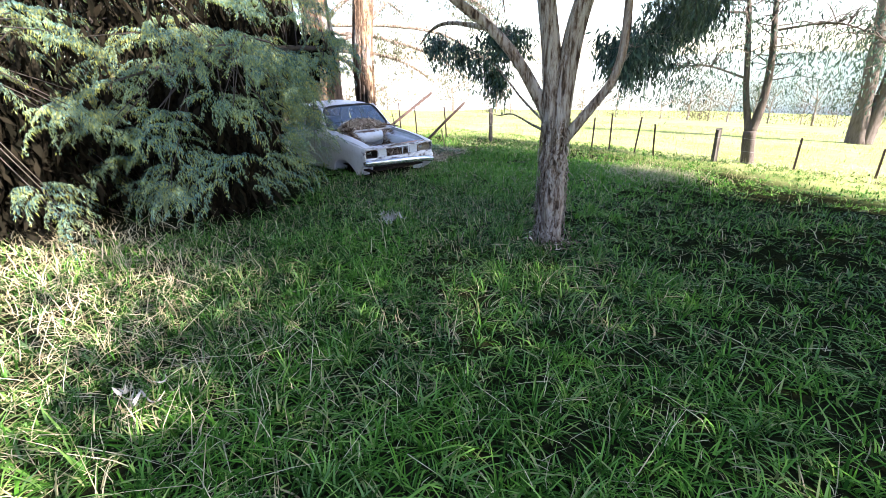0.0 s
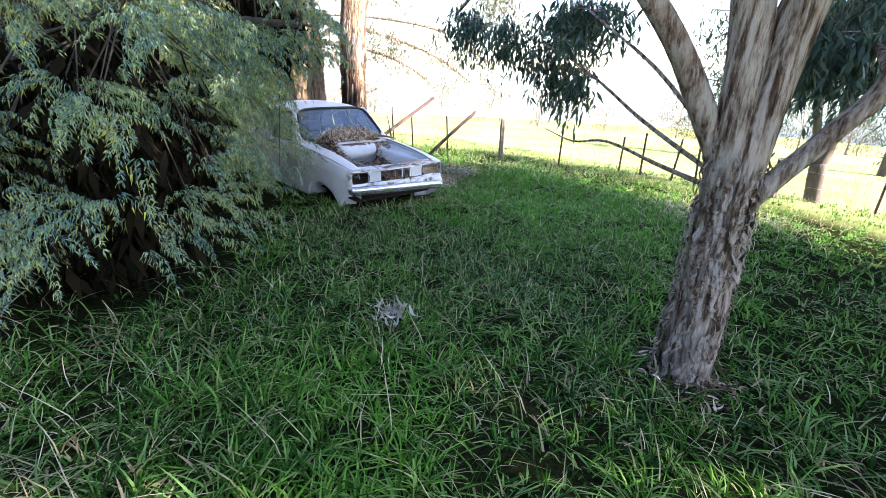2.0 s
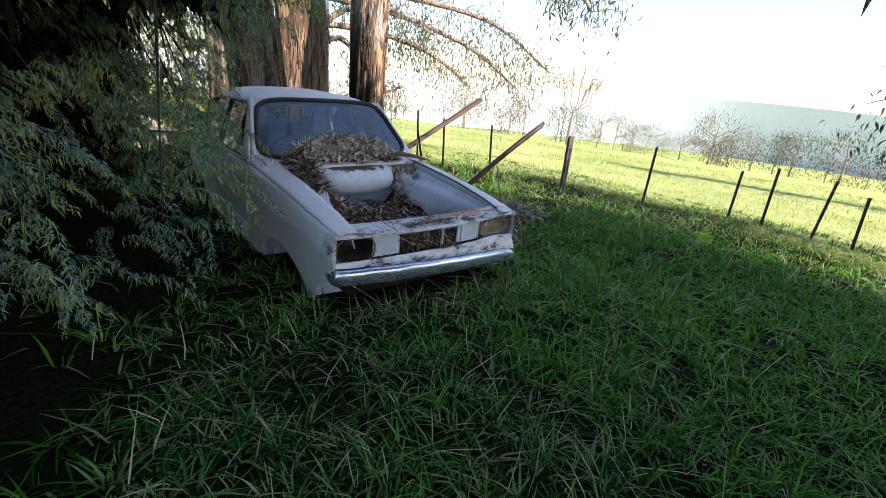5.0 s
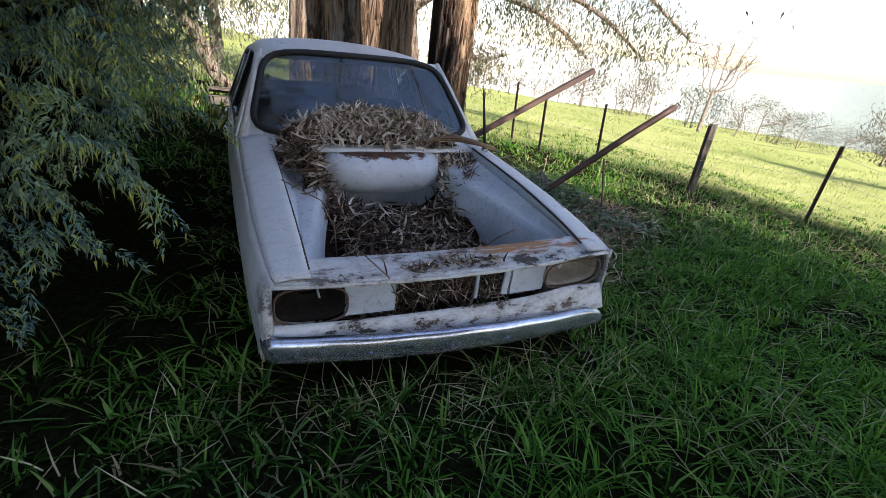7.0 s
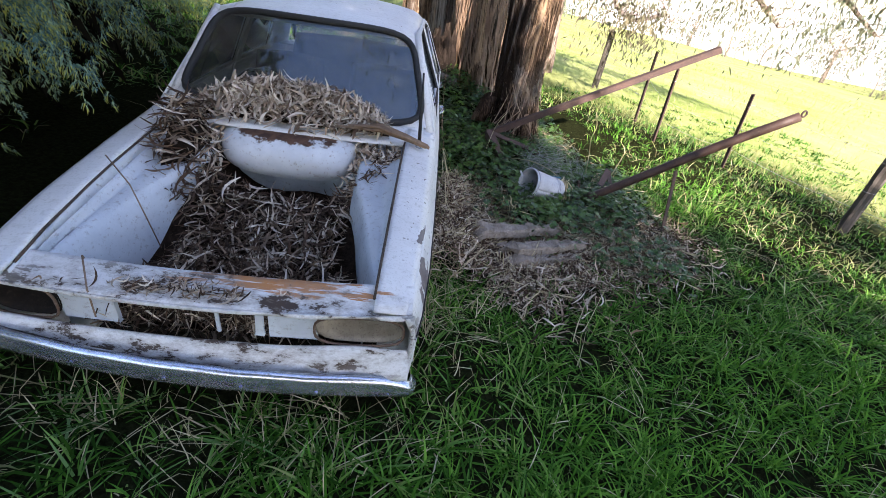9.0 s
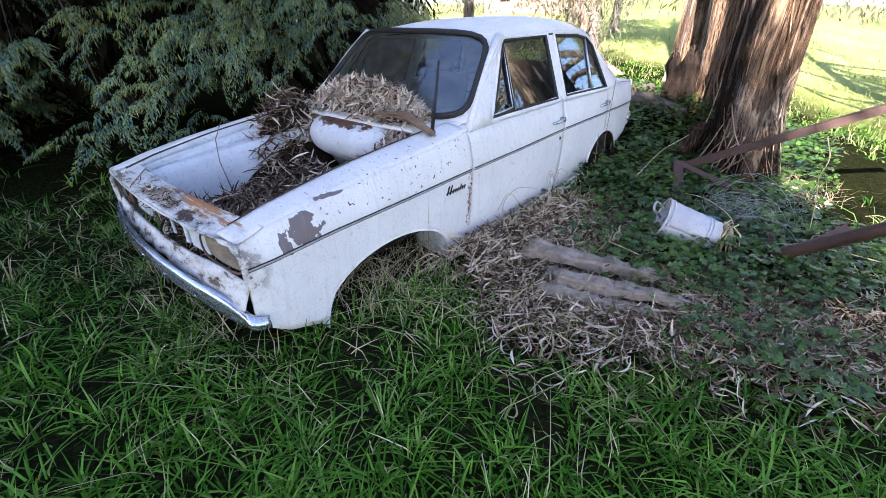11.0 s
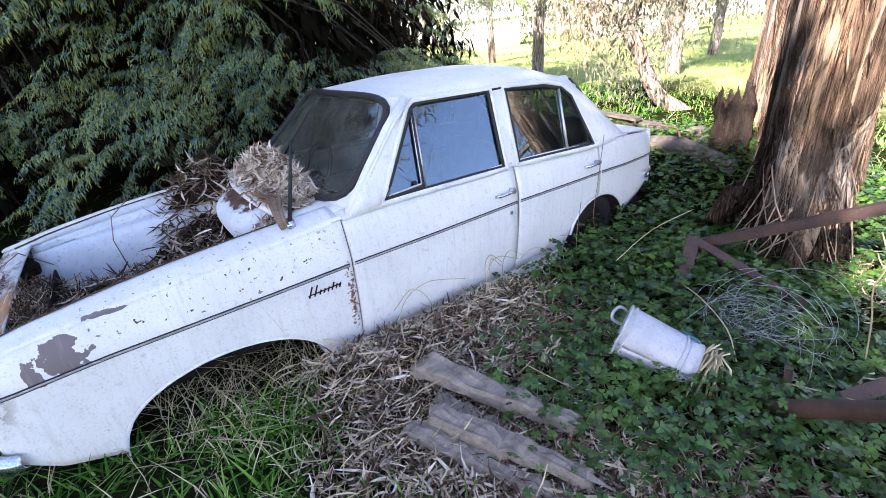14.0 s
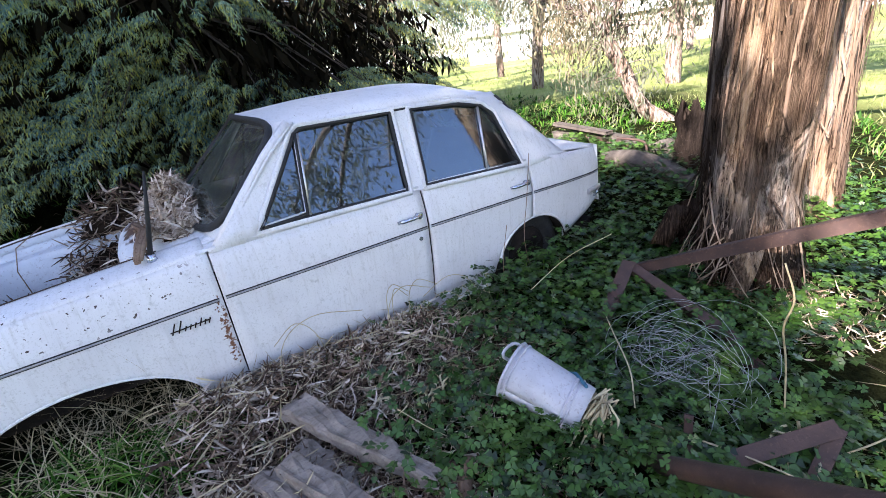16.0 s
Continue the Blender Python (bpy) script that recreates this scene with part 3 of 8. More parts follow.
def clumped(x, y, s=1.0):
    c = 0.5 + 0.5 * np.sin(x * 5.1 * s + 2 * np.sin(y * 3.7 * s)) * np.sin(y * 4.6 * s + 2 * np.sin(x * 4.1 * s))
    d = 0.5 + 0.5 * np.sin(x * 1.7 + np.sin(y * 1.1) * 2) * np.sin(y * 1.5 + 1)
    return np.clip(0.35 + 0.5 * c + 0.35 * d, 0, 1)


def near_keep(x, y):
    d = path_dist(x, y)
    k = np.clip((1.5 / np.maximum(d, 0.7)) ** 1.35, 0.115, 1) * clumped(x, y)
    k = k * (1 - 0.97 * in_car(x, y)) * (1 - 0.93 * cover_zone(x, y)) * (1 - 0.9 * litter_zone(x, y)) * (1 - 0.96 * bare_zone(x, y))
    return k * (1 - 0.25 * ss(1.2, 0.6, np.hypot((x + 0.2) / 1.5, (y + 0.4) / 0.8)))


cx, cy = grass_points(76000, -8.5, 9.0, -9.5, 8.5, near_keep)
d = path_dist(cx, cy)
x, y, yaw, out = tufts(cx, cy, 10, 0.012 + 0.010 * np.minimum(d, 4))
ok = ~in_car(x, y)
rank = np.repeat(rng.uniform(0.6, 1.35, len(cx)) * (0.6 + 0.75 * clumped(cx, cy, 0.6)), 10)
x, y, yaw, out, rank = x[ok], y[ok], yaw[ok], out[ok], rank[ok]
d = path_dist(x, y)
h = rng.uniform(0.045, 0.135, len(x)) * rank * (1 - 0.30 * ss(2.5, 5.0, x))
wd = rng.uniform(0.0065, 0.0155, len(x)) * (1 + 0.20 * np.maximum(0, d - 1.5))
tagged(grass_mesh("long_grass", x, y, h, wd, GRASS, 0.22, yaw=yaw, out=out, bends=(0.3, 0.8, 1.4, 2.2)), "lush long green grass growing in tufts round the car", "grass", kind="stuff")

# dead stems through the green, and dry patches in the sun
def dry_keep(x, y):
    spots = 1.6 * np.exp(-((x + 5.2) ** 2 / 1.0 + (y + 2.8) ** 2 / 2.2)) + 0.5 * np.exp(-((x + 4.6) ** 2 + (y + 4.6) ** 2) / 0.4) + np.exp(-((x - 2.3) ** 2 + (y - 4.35) ** 2) / 0.06)
    spots = spots + 2.5 * np.exp(-((x - 4.2) ** 2 + (y + 2.6) ** 2) / 0.5) + 1.0 * np.exp(-((x - 8.8) ** 2 / 1.0 + (y + 4.2) ** 2 / 3.0)) + 1.0 * np.exp(-((x - 0.1) ** 2 / 0.4 + (y - 0.0) ** 2 / 0.02))
    spots = spots + 0.9 * np.exp(-((x - 1.0) ** 2 + (y - 1.1) ** 2) / 0.12) + 0.8 * np.exp(-((x - 1.05) ** 2 / 0.02 + (y - 1.75) ** 2 / 0.25))
    return np.clip(0.15 * near_keep(x, y) / np.clip(clumped(x, y), 0.3, 1) + spots, 0, 1) * (1 - in_car(x, y)) * np.clip(3 / path_dist(x, y), 0.1, 1)


x, y = grass_points(190000, -8, 10, -9, 8, dry_keep)
h = rng.uniform(0.06, 0.20, len(x))
tagged(grass_mesh("dry_grass", x, y, h, rng.uniform(0.003, 0.0065, len(x)) * (1 + 0.15 * path_dist(x, y)), STRAW, 0.5, bends=(0.5, 1.2, 1.9, 2.6)), "dry straw-coloured dead grass among the green", "grass", kind="stuff")

# dead stalks in the empty front wheel arch
x, y = rng.uniform(0.45, 0.86, 420), rng.uniform(0.55, 1.28, 420)
tagged(grass_mesh("arch_grass", x, y, rng.uniform(0.08, 0.28, 420), rng.uniform(0.003, 0.006, 420), STRAW, 0.7, bends=(0.5, 1.2, 1.9, 2.6)), "dead grass grown up in the empty wheel arch", "grass", kind="stuff")

# the grazed field past the fence
def field_keep(x, y):
    r = np.hypot(x - 2, y)
    k = ss(4.0, 6.0, x + 0.25 * y) + ss(5.5, 8, y)
    return np.clip(k, 0, 1) * np.clip((7.0 / np.maximum(r, 4)) ** 1.7, 0, 1)


x, y = grass_points(230000, -16, 30, -14, 30, field_keep)
r = np.hypot(x - 2, y)
tagged(grass_mesh("field_grass", x, y, rng.uniform(0.06, 0.15, len(x)) * (1 + r * 0.01), rng.uniform(0.004, 0.009, len(x)) * (0.8 + r * 0.14), FIELD_GRASS, 0.4), "short grazed grass of the open paddock", "grass", kind="stuff")

# ground cover: plants of three notched leaflets on thin stalks
def cover_template():
    v, f = [], []
    for k in range(3):
        a = 2 * math.pi * k / 3
        ca, sa = math.cos(a), math.sin(a)
        pts = [(0, 0.004, 0), (-0.5, 0.45, 0.10), (-0.55, 0.85, 0.02), (0, 0.78, 0.05), (0.55, 0.85, 0.02), (0.5, 0.45, 0.10)]
        b = len(v)
        for px, py, pz in pts:
            v.append((px * ca - py * sa, px * sa + py * ca, pz))
        f += [(b, b + 1, b + 3), (b + 1, b + 2, b + 3), (b, b + 3, b + 5), (b + 3, b + 4, b + 5)]
    return np.array(v), np.array(f)


n = 56000
x, y = rng.uniform(-1.0, 3.4, n), rng.uniform(1.3, 6.8, n)
ok = (rng.random(n) < cover_zone(x, y) * (1 - 0.8 * litter_zone(x, y)) * np.where(y < 4.2, 1, 0.6) * np.where(y > 3.5, ss(2.55, 2.05, x), 1.0)) & ~in_car(x, y, 0.02)
x, y = x[ok], y[ok]
tv, tf = cover_template()
n = len(x)
size = rng.uniform(0.013, 0.033, n)
rise = rng.uniform(0.0, 0.12, n) + 0.06 * clumped(x, y, 0.8) + 0.12 * np.exp(-((x - 0.9) / 0.3) ** 2) * ss(2.3, 3.0, y) * rng.uniform(0.2, 1.0, n)
v, f = scatter(tv, tf, turns(rng.uniform(0, 6.28, n), rng.normal(0, 0.35, n), rng.normal(0, 0.35, n)) * size[:, None, None], np.stack([x, y, ground_z(x, y) + 0.01 + rise], 1))
tagged(new("ground_cover", fast_mesh("ground_cover", v, f, WEED_LEAF)), "low green clover-like weeds carpeting the ground", "weeds", kind="stuff")

# leaf litter: long curled leaves and shreds of bark
def leaf_strip(curl, arc=0.0, twist=0.0):
    """A dry strip one long and one wide: bowed up by curl, bent sideways by arc, twisted along itself."""
    t = np.linspace(0, 1, 6)
    w = np.array([0.25, 0.85, 1.0, 0.95, 0.7, 0.12]) / 2
    v = []
    for k in range(6):
        c, a = (t[k] - 0.5) ** 2 * 4, twist * (t[k] - 0.5)
        for s in (-1, 1):
            v.append((s * w[k] * math.cos(a) + arc * c, t[k] - 0.5, curl * c + s * w[k] * math.sin(a)))
    f = []
    for k in range(5):
        b = 2 * k
        f += [(b, b + 1, b + 3), (b, b + 3, b + 2)]
    return np.array(v), np.array(f)


def litter_mesh(name, p, label, long=(0.05, 0.16), wide=(0.010, 0.024), tilt=0.45, category="leaf litter", roll=0.6, mat=None, yaw=None, pitch=None):
    vs, fs, base = [], [], 0
    kinds = ((0.05, 3.0, 0.6), (0.22, -4.0, -1.2), (-0.12, 1.0, 1.6), (0.10, 8.0, 0.4), (0.02, -9.0, -2.0))
    pick = rng.integers(0, len(kinds), len(p))
    yaw = rng.uniform(0, 6.28, len(p)) if yaw is None else yaw
    pitch = np.zeros(len(p)) if pitch is None else pitch
    for k, kind in enumerate(kinds):
        m = pick == k
        n = int(m.sum())
        L, W = rng.uniform(*long, n) * rng.uniform(0.6, 1.0, n), rng.uniform(*wide, n)
        tv, tf = leaf_strip(kind[0] * 10, kind[1] * 0.35, kind[2])
        sc = np.zeros((n, 3, 3))
        sc[:, 0, 0], sc[:, 1, 1], sc[:, 2, 2] = W, L, np.maximum(W, 0.1 * L)
        v, f = scatter(tv, tf, turns(yaw[m], pitch[m] + rng.normal(0, tilt, n), rng.normal(0, roll, n)) @ sc, p[m])
        vs.append(v), fs.append(f + base)
        base += len(v)
    ob = new(name, fast_mesh(name, np.concatenate(vs), np.concatenate(fs), mat or LITTER))
    return tagged(ob, label, category, kind="stuff")


n = 50000
x, y = rng.uniform(0.6, 3.6, n), rng.uniform(0.6, 3.4, n)
ok = (rng.random(n) < litter_zone(x, y) ** 1.3) & ~in_car(x, y, 0.03)
x, y = x[ok], y[ok]
heap = 0.12 * np.exp(-((x - 0.96) / 0.20) ** 2) * ss(0.9, 1.3, y) * ss(2.9, 2.3, y)
p = np.stack([x, y, ground_z(x, y) + 0.01 + heap + rng.uniform(0, 0.05, len(x))], 1)
litter_mesh("leaf_litter", p, "drift of dry gum leaves and bark shreds against the sill", (0.05, 0.20), (0.004, 0.0135), 0.42)
n = 9000
x, y = rng.uniform(0.6, 3.4, n), rng.uniform(0.8, 3.2, n)
ok = (rng.random(n) < 0.3 * litter_zone(x, y) ** 1.2) & ~in_car(x, y, 0.05)
x, y = x[ok], y[ok]
heap = 0.12 * np.exp(-((x - 0.96) / 0.20) ** 2) * ss(0.9, 1.3, y) * ss(2.9, 2.3, y)
p = np.stack([x, y, ground_z(x, y) + 0.04 + heap + rng.uniform(0, 0.05, len(x))], 1)
litter_mesh("fallen_straw", p, "long dry straw tangled through the leaf litter", (0.12, 0.34), (0.0012, 0.0025), 0.25, category="straw", mat=STRAW)


# a withered plant in the grass beside the walk
def dead_weed(x, y, n, size, seed):
    g = np.random.default_rng(seed)
    tv, tf = leaf_strip(0.5, 0.6, 0.8)
    tv = tv + np.array([0, 0.5, 0])
    L, W = g.uniform(0.6, 1.2, n) * size, g.uniform(0.010, 0.019, n)
    sc = np.zeros((n, 3, 3))
    sc[:, 0, 0], sc[:, 1, 1], sc[:, 2, 2] = W, L, L
    p = np.stack([x + g.normal(0, 0.05, n), y + g.normal(0, 0.05, n), ground_z(np.full(n, x), np.full(n, y)) + g.uniform(0.02, 0.12, n)], 1)
    v, f = scatter(tv, tf, turns(g.uniform(0, 6.28, n), g.uniform(-0.5, 0.5, n), g.normal(0, 0.4, n)) @ sc, p)
    tagged(new("dead_weed", fast_mesh("dead_weed", v, f, DEAD_LEAF)), "withered plant with bleached curled leaves in the grass", "weed", "withered weeds", kind="stuff")


dead_weed(-2.07, -2.76, 30, 0.10, 61)
dead_weed(-4.75, -4.7, 9, 0.08, 62)
dead_weed(1.75, 2.55, 16, 0.08, 63)

# ---- the car: nose at y = 0, its left side at +x ----
car = thing("car", "abandoned white saloon car with peeling paint and no bonnet", "car", (0, 2.1, 0.1))


def lerp(a, b, t):
    return a + (b - a) * t


def curve(xs, ys):
    return lambda x: float(np.interp(x, xs, ys))


belt = curve((0.1, 0.3, 0.6, 1.0, 1.5, 2.6, 3.4, 3.8, 4.15), (0.705, 0.742, 0.775, 0.81, 0.845, 0.86, 0.83, 0.80, 0.765))
waist = curve((0.1, 0.5, 1.5, 2.6, 3.4, 4.15), (0.585, 0.615, 0.635, 0.640, 0.625, 0.595))
plan = curve((0.08, 0.2, 0.5, 1.0, 2.0, 3.2, 3.7, 4.0, 4.12, 4.18), (0.755, 0.775, 0.795, 0.81, 0.825, 0.815, 0.795, 0.765, 0.735, 0.70))


def side_x(y, z):
    """Half the width of the body at a place along it and a height."""
    w, b = waist(y), belt(y)
    if z > w:
        t = (z - w) / max(b - w, 0.01)
        return plan(y) - 0.045 * t ** 1.6
    t = (w - z) / 0.5
    return plan(y) - 0.004 - 0.05 * max(0, t) ** 2.2


def arch(y, c, r, h, foot):
    d = abs(y - c) / r
    return foot + (h - foot) * math.sqrt(max(0, 1 - d * d)) if d < 1 else foot


front_low = curve((0.06, 0.14, 0.22, 0.42), (0.34, 0.27, 0.21, 0.14))


def wing_foot(y):
    if y < 0.42:
        return front_low(y)
    if y < 1.32:
        return arch(y, 0.87, 0.45, 0.435, 0.145)
    return 0.145


def quarter_foot(y):
    if y < 3.72:
        return arch(y, 3.42, 0.31, 0.45, 0.2)
    return 0.2 + 0.2 * (y - 3.72) / 0.45


def side_panel(sgn, y0, y1, foot, top, ny=30, nz=14):
    def f(u, v):
        y = lerp(y0, y1, u)
        z = lerp(foot(y), top(y), v)
        return sgn * side_x(y, z), y, z
    bm = grid(f, ny, nz, 0.012)
    if sgn < 0:
        bmesh.ops.reverse_faces(bm, faces=bm.faces[:])
        bmesh.ops.recalc_face_normals(bm, faces=bm.faces[:])
    else:
        bmesh.ops.recalc_face_normals(bm, faces=bm.faces[:])
    return bm


def strip(bm, sgn, y0, y1, dz, off, r):
    pts = [(sgn * (side_x(y, waist(y) + dz) + off), y, waist(y) + dz) for y in np.linspace(y0, y1, 14)]
    tube(bm, pts, r, 6)


# window corners (y, z) on the side: x leans in with height
def win_x(sgn, z, out=0.0):
    return sgn * (0.772 - (z - 0.86) * 0.40 + out)


FRONT_WIN = [(1.745, 0.874), (2.525, 0.862), (2.570, 1.262), (2.075, 1.268), (2.035, 1.245)]
REAR_WIN = [(2.650, 0.862), (3.330, 0.832), (3.235, 1.150), (3.165, 1.205), (3.02, 1.235), (2.700, 1.258)]


def outline(sgn, pts, out=0.0, grow=0.0):
    cy, cz = sum(p[0] for p in pts) / len(pts), sum(p[1] for p in pts) / len(pts)
    res = []
    for y, z in pts:
        d = math.hypot(y - cy, z - cz)
        y, z = y + (y - cy) / d * grow, z + (z - cz) / d * grow
        res.append((win_x(sgn, z, out), y, z))
    return res


def dense(pts, n=6, closed=True):
    out = []
    for i in range(len(pts) if closed else len(pts) - 1):
        a, b = Vector(pts[i]), Vector(pts[(i + 1) % len(pts)])
        out += [a.lerp(b, k / n) for k in range(n)]
    if not closed:
        out.append(Vector(pts[-1]))
    return out


def door(sgn, y0, y1, foot, win, split, which):
    d = part(which, side_panel(sgn, y0, y1, foot, lambda y: belt(y) - 0.004, 22, 14), PAINT, car)
    bm = bmesh.new()
    tube(bm, dense(outline(sgn, win, 0.004, 0.022)), 0.017, 6, True)
    part("window_frame", bm, PAINT, d)
    bm = bmesh.new()
    tube(bm, dense(outline(sgn, win, 0.006, 0.0)), 0.012, 6, True)
    part("window_seal", bm, RUBBER, d)
    pts = outline(sgn, win, -0.004, 0.0)
    bm = bmesh.new()
    bm.faces.new([bm.verts.new(p) for p in (pts if sgn > 0 else pts[::-1])])
    part("window_glass", bm, GLASS, d).visible_shadow = False
    bm = bmesh.new()
    (ya, za), (yb, zb) = split
    tube(bm, [(win_x(sgn, za, 0.006), ya, za), (win_x(sgn, zb, 0.006), yb, zb)], 0.009, 6)
    part("window_divider", bm, BRIGHT, d)
    if which == "front_door":
        # hinged quarterlight: bright frame in a thick rubber
        tri = [win[0], (ya - 0.012, za), (yb - 0.012, zb), win[4]]
        bm = bmesh.new()
        tube(bm, dense(outline(sgn, tri, 0.010, -0.022)), 0.0065, 6, True)
        q = part("quarterlight_frame", bm, BRIGHT, d)
        bm = bmesh.new()
        tube(bm, dense(outline(sgn, tri, 0.006, -0.006)), 0.013, 6, True)
        part("quarterlight_seal", bm, RUBBER, q)
        bm = bmesh.new()
        tube(bm, [(win_x(sgn, za + 0.035, 0.0), ya - 0.05, za + 0.035), (win_x(sgn, za + 0.035, 0.016), ya - 0.05, za + 0.035)], 0.011, 8)
        part("catch", bm, RUBBER, q)
    bm = bmesh.new()
    tube(bm, [(sgn * (side_x(y, belt(y) - 0.004) - 0.010), y, belt(y) + 0.002) for y in np.linspace(y0 + 0.004, y1 - 0.004, 10)], 0.015, 8)
    part("waist_rail", bm, PAINT, d)
    bm = bmesh.new()
    strip(bm, sgn, y0 + 0.008, y1 - 0.008, 0.0, 0.003, 0.0065)
    part("side_trim", bm, TRIM, d)
    # black tubes drawn as the shadow lines above and below the trim
    for dz in (-0.007, 0.0065):
        bm = bmesh.new()
        strip(bm, sgn, y0 + 0.008, y1 - 0.008, dz, 0.003, 0.003)
        part("trim_shadow_line", bm, RUBBER, d)
    # pull handle with its push button
    hy, hz = y1 - 0.075, waist(y1) + 0.078
    bm = bmesh.new()
    x = side_x(hy, hz)
    tube(bm, [(sgn * (x + 0.004), hy - 0.105, hz - 0.004), (sgn * (x + 0.022), hy - 0.08, hz), (sgn * (x + 0.030), hy - 0.02, hz + 0.004),
              (sgn * (x + 0.024), hy + 0.03, hz + 0.006), (sgn * (x + 0.002), hy + 0.045, hz + 0.006)], [0.008, 0.011, 0.012, 0.013, 0.011], 8)
    h = part("handle", bm, CHROME, d)
    bm = bmesh.new()
    tube(bm, [(sgn * x, hy + 0.02, hz + 0.004), (sgn * (x + 0.034), hy + 0.02, hz + 0.006)], 0.017, 10)
    part("push_button", bm, CHROME, h)
    if which == "front_door":
        bm = bmesh.new()
        xk = side_x(y1 - 0.05, 0.575)
        tube(bm, [(sgn * (xk - 0.004), y1 - 0.055, 0.585), (sgn * (xk + 0.005), y1 - 0.055, 0.585)], 0.012, 10)
        part("lock", bm, CHROME, d)
    return d


def wing_top(sgn):
    """Upper face of a front wing, from its outer crease to the edge of the engine bay."""
    def f(u, v):
        y = lerp(0.085, 1.5, u)
        x0, z0 = side_x(y, belt(y)), belt(y)
        x1 = lerp(0.60, 0.615, u)
        z1 = z0 + lerp(0.012, 0.035, min(1, u * 2))
        x = lerp(x0 + 0.001, x1, v)
        return sgn * x, y, lerp(z0, z1, math.sin(v * math.pi / 2) ** 0.8)
    bm = grid(f, 30, 6, 0.01)
    bmesh.ops.recalc_face_normals(bm, faces=bm.faces[:])
    return bm


for sgn in (1, -1):
    wing = part("front_wing", side_panel(sgn, 0.085, 1.502, wing_foot if sgn > 0 else lambda y: wing_foot(y) + 0.14 * float(ss(0.42, 0.2, y)), belt, 56, 16), PAINT, car, "white front wing with flaked paint and pin rust" if sgn > 0 else "")
    part("wing_top", wing_top(sgn), PAINT, wing)
    bm = bmesh.new()
    strip(bm, sgn, 0.095, 1.488, 0.0, 0.003, 0.0065)
    part("side_trim", bm, TRIM, wing)
    # the wing's trim shadows, drawn as black tubes
    for dz in (-0.007, 0.0065):
        bm = bmesh.new()
        strip(bm, sgn, 0.095, 1.488, dz, 0.003, 0.003)
        part("trim_shadow_line", bm, RUBBER, wing)
    # rolled lip of the wheel arch
    bm = bmesh.new()
    ys = [0.87 - 0.445 * math.cos(a) for a in np.linspace(0.02, math.pi - 0.02, 26)]
    tube(bm, [(sgn * (side_x(y, wing_foot(y)) - 0.004), y, wing_foot(y) + 0.004) for y in ys], 0.009, 6)
    part("arch_lip", bm, PAINT, wing)
    # dark wheel housing behind the arch
    bm = grid(lambda u, v: (sgn * lerp(0.775, 0.5, v), 0.87 - 0.46 * math.cos(math.pi * u), 0.10 + 0.37 * math.sin(math.pi * u)), 16, 3, 0.006)
    part("wheel_housing", bm, INNER, wing, "pale dirty inner wheel housing")
    # sunken rim of bonnet gutter
    bm = bmesh.new()
    tube(bm, [(sgn * lerp(0.597, 0.612, t), lerp(0.14, 1.32, t), belt(lerp(0.14, 1.32, t)) + lerp(0.012, 0.034, min(1, 2 * t))) for t in np.linspace(0, 1, 16)], 0.0055, 6)
    part("bonnet_gutter", bm, RUST_DARK, wing)
    # upright lip between the wing top and the inner panel
    def lip(u, v):
        y = lerp(0.11, 1.32, u)
        zt = belt(y) + lerp(0.010, 0.032, min(1, u * 2))
        return sgn * lerp(lerp(0.60, 0.613, u), 0.598, v), y, lerp(zt, belt(y) - 0.016, v)
    bm = grid(lip, 30, 2, 0.006)
    bmesh.ops.recalc_face_normals(bm, faces=bm.faces[:])
    part("bonnet_channel", bm, INNER, wing)
    # inner wing with its tower
    def inner(u, v):
        y = lerp(0.2, 1.22, u)
        shelf = float(np.interp(y, (0.2, 0.35, 0.8, 0.95, 1.22), (0.565, 0.55, 0.445, 0.39, 0.37)))
        zs = lerp(0.655, 0.775, u)
        if v < 0.5:
            t = v / 0.5
            return sgn * lerp(0.602, shelf + 0.02, t), y, lerp(belt(y) - 0.012, zs, min(1, t * 3.5)) + 0.008 * math.sin(t * math.pi)
        t = (v - 0.5) / 0.5
        return sgn * (shelf + 0.02 - 0.035 * math.sin(min(1, t * 2.2) * math.pi / 2)), y, lerp(zs, 0.30, t ** 1.15)
    bm = grid(inner, 26, 20, 0.008)
    bmesh.ops.recalc_face_normals(bm, faces=bm.faces[:])
    part("inner_wing", bm, INNER, car, "bare bluish-white inner wing panel")
    # headlamp opening: a deep bowl with a rolled bezel
    lamp_c = Vector((0.555 if sgn > 0 else -0.595, 0.10, 0.600))
    lw, lh = (0.125, 0.074) if sgn < 0 else (0.158, 0.066)
    def bowl(u, v):
        a, r = 2 * math.pi * u, (1 - 0.75 * v)
        k = (abs(math.cos(a)) ** 3.2 + abs(math.sin(a)) ** 3.2) ** (-1 / 3.2)
        return lamp_c.x + (lw - 0.003) * r * k * math.cos(a), lamp_c.y + 0.015 + 0.10 * math.sin(v * math.pi / 2), lamp_c.z + (lh - 0.003) * r * k * math.sin(a)
    bm = grid(bowl, 24, 6, 0.004)
    lamp = part("headlamp_bowl", bm, DARK if sgn < 0 else REFLECTOR, car, "empty rusty headlamp opening")
    bm = bmesh.new()
    ring = []
    for a in np.linspace(0, 2 * math.pi, 29)[:-1]:
        k = (abs(math.cos(a)) ** 3.2 + abs(math.sin(a)) ** 3.2) ** (-1 / 3.2)
        ring.append((lamp_c.x + lw * k * math.cos(a), lamp_c.y - 0.002, lamp_c.z + lh * k * math.sin(a)))
    tube(bm, ring, 0.005, 6, True)
    part("bezel", bm, RUST_BROWN, lamp)
    # flat panel between the lamp and the grille
    bm = bmesh.new()
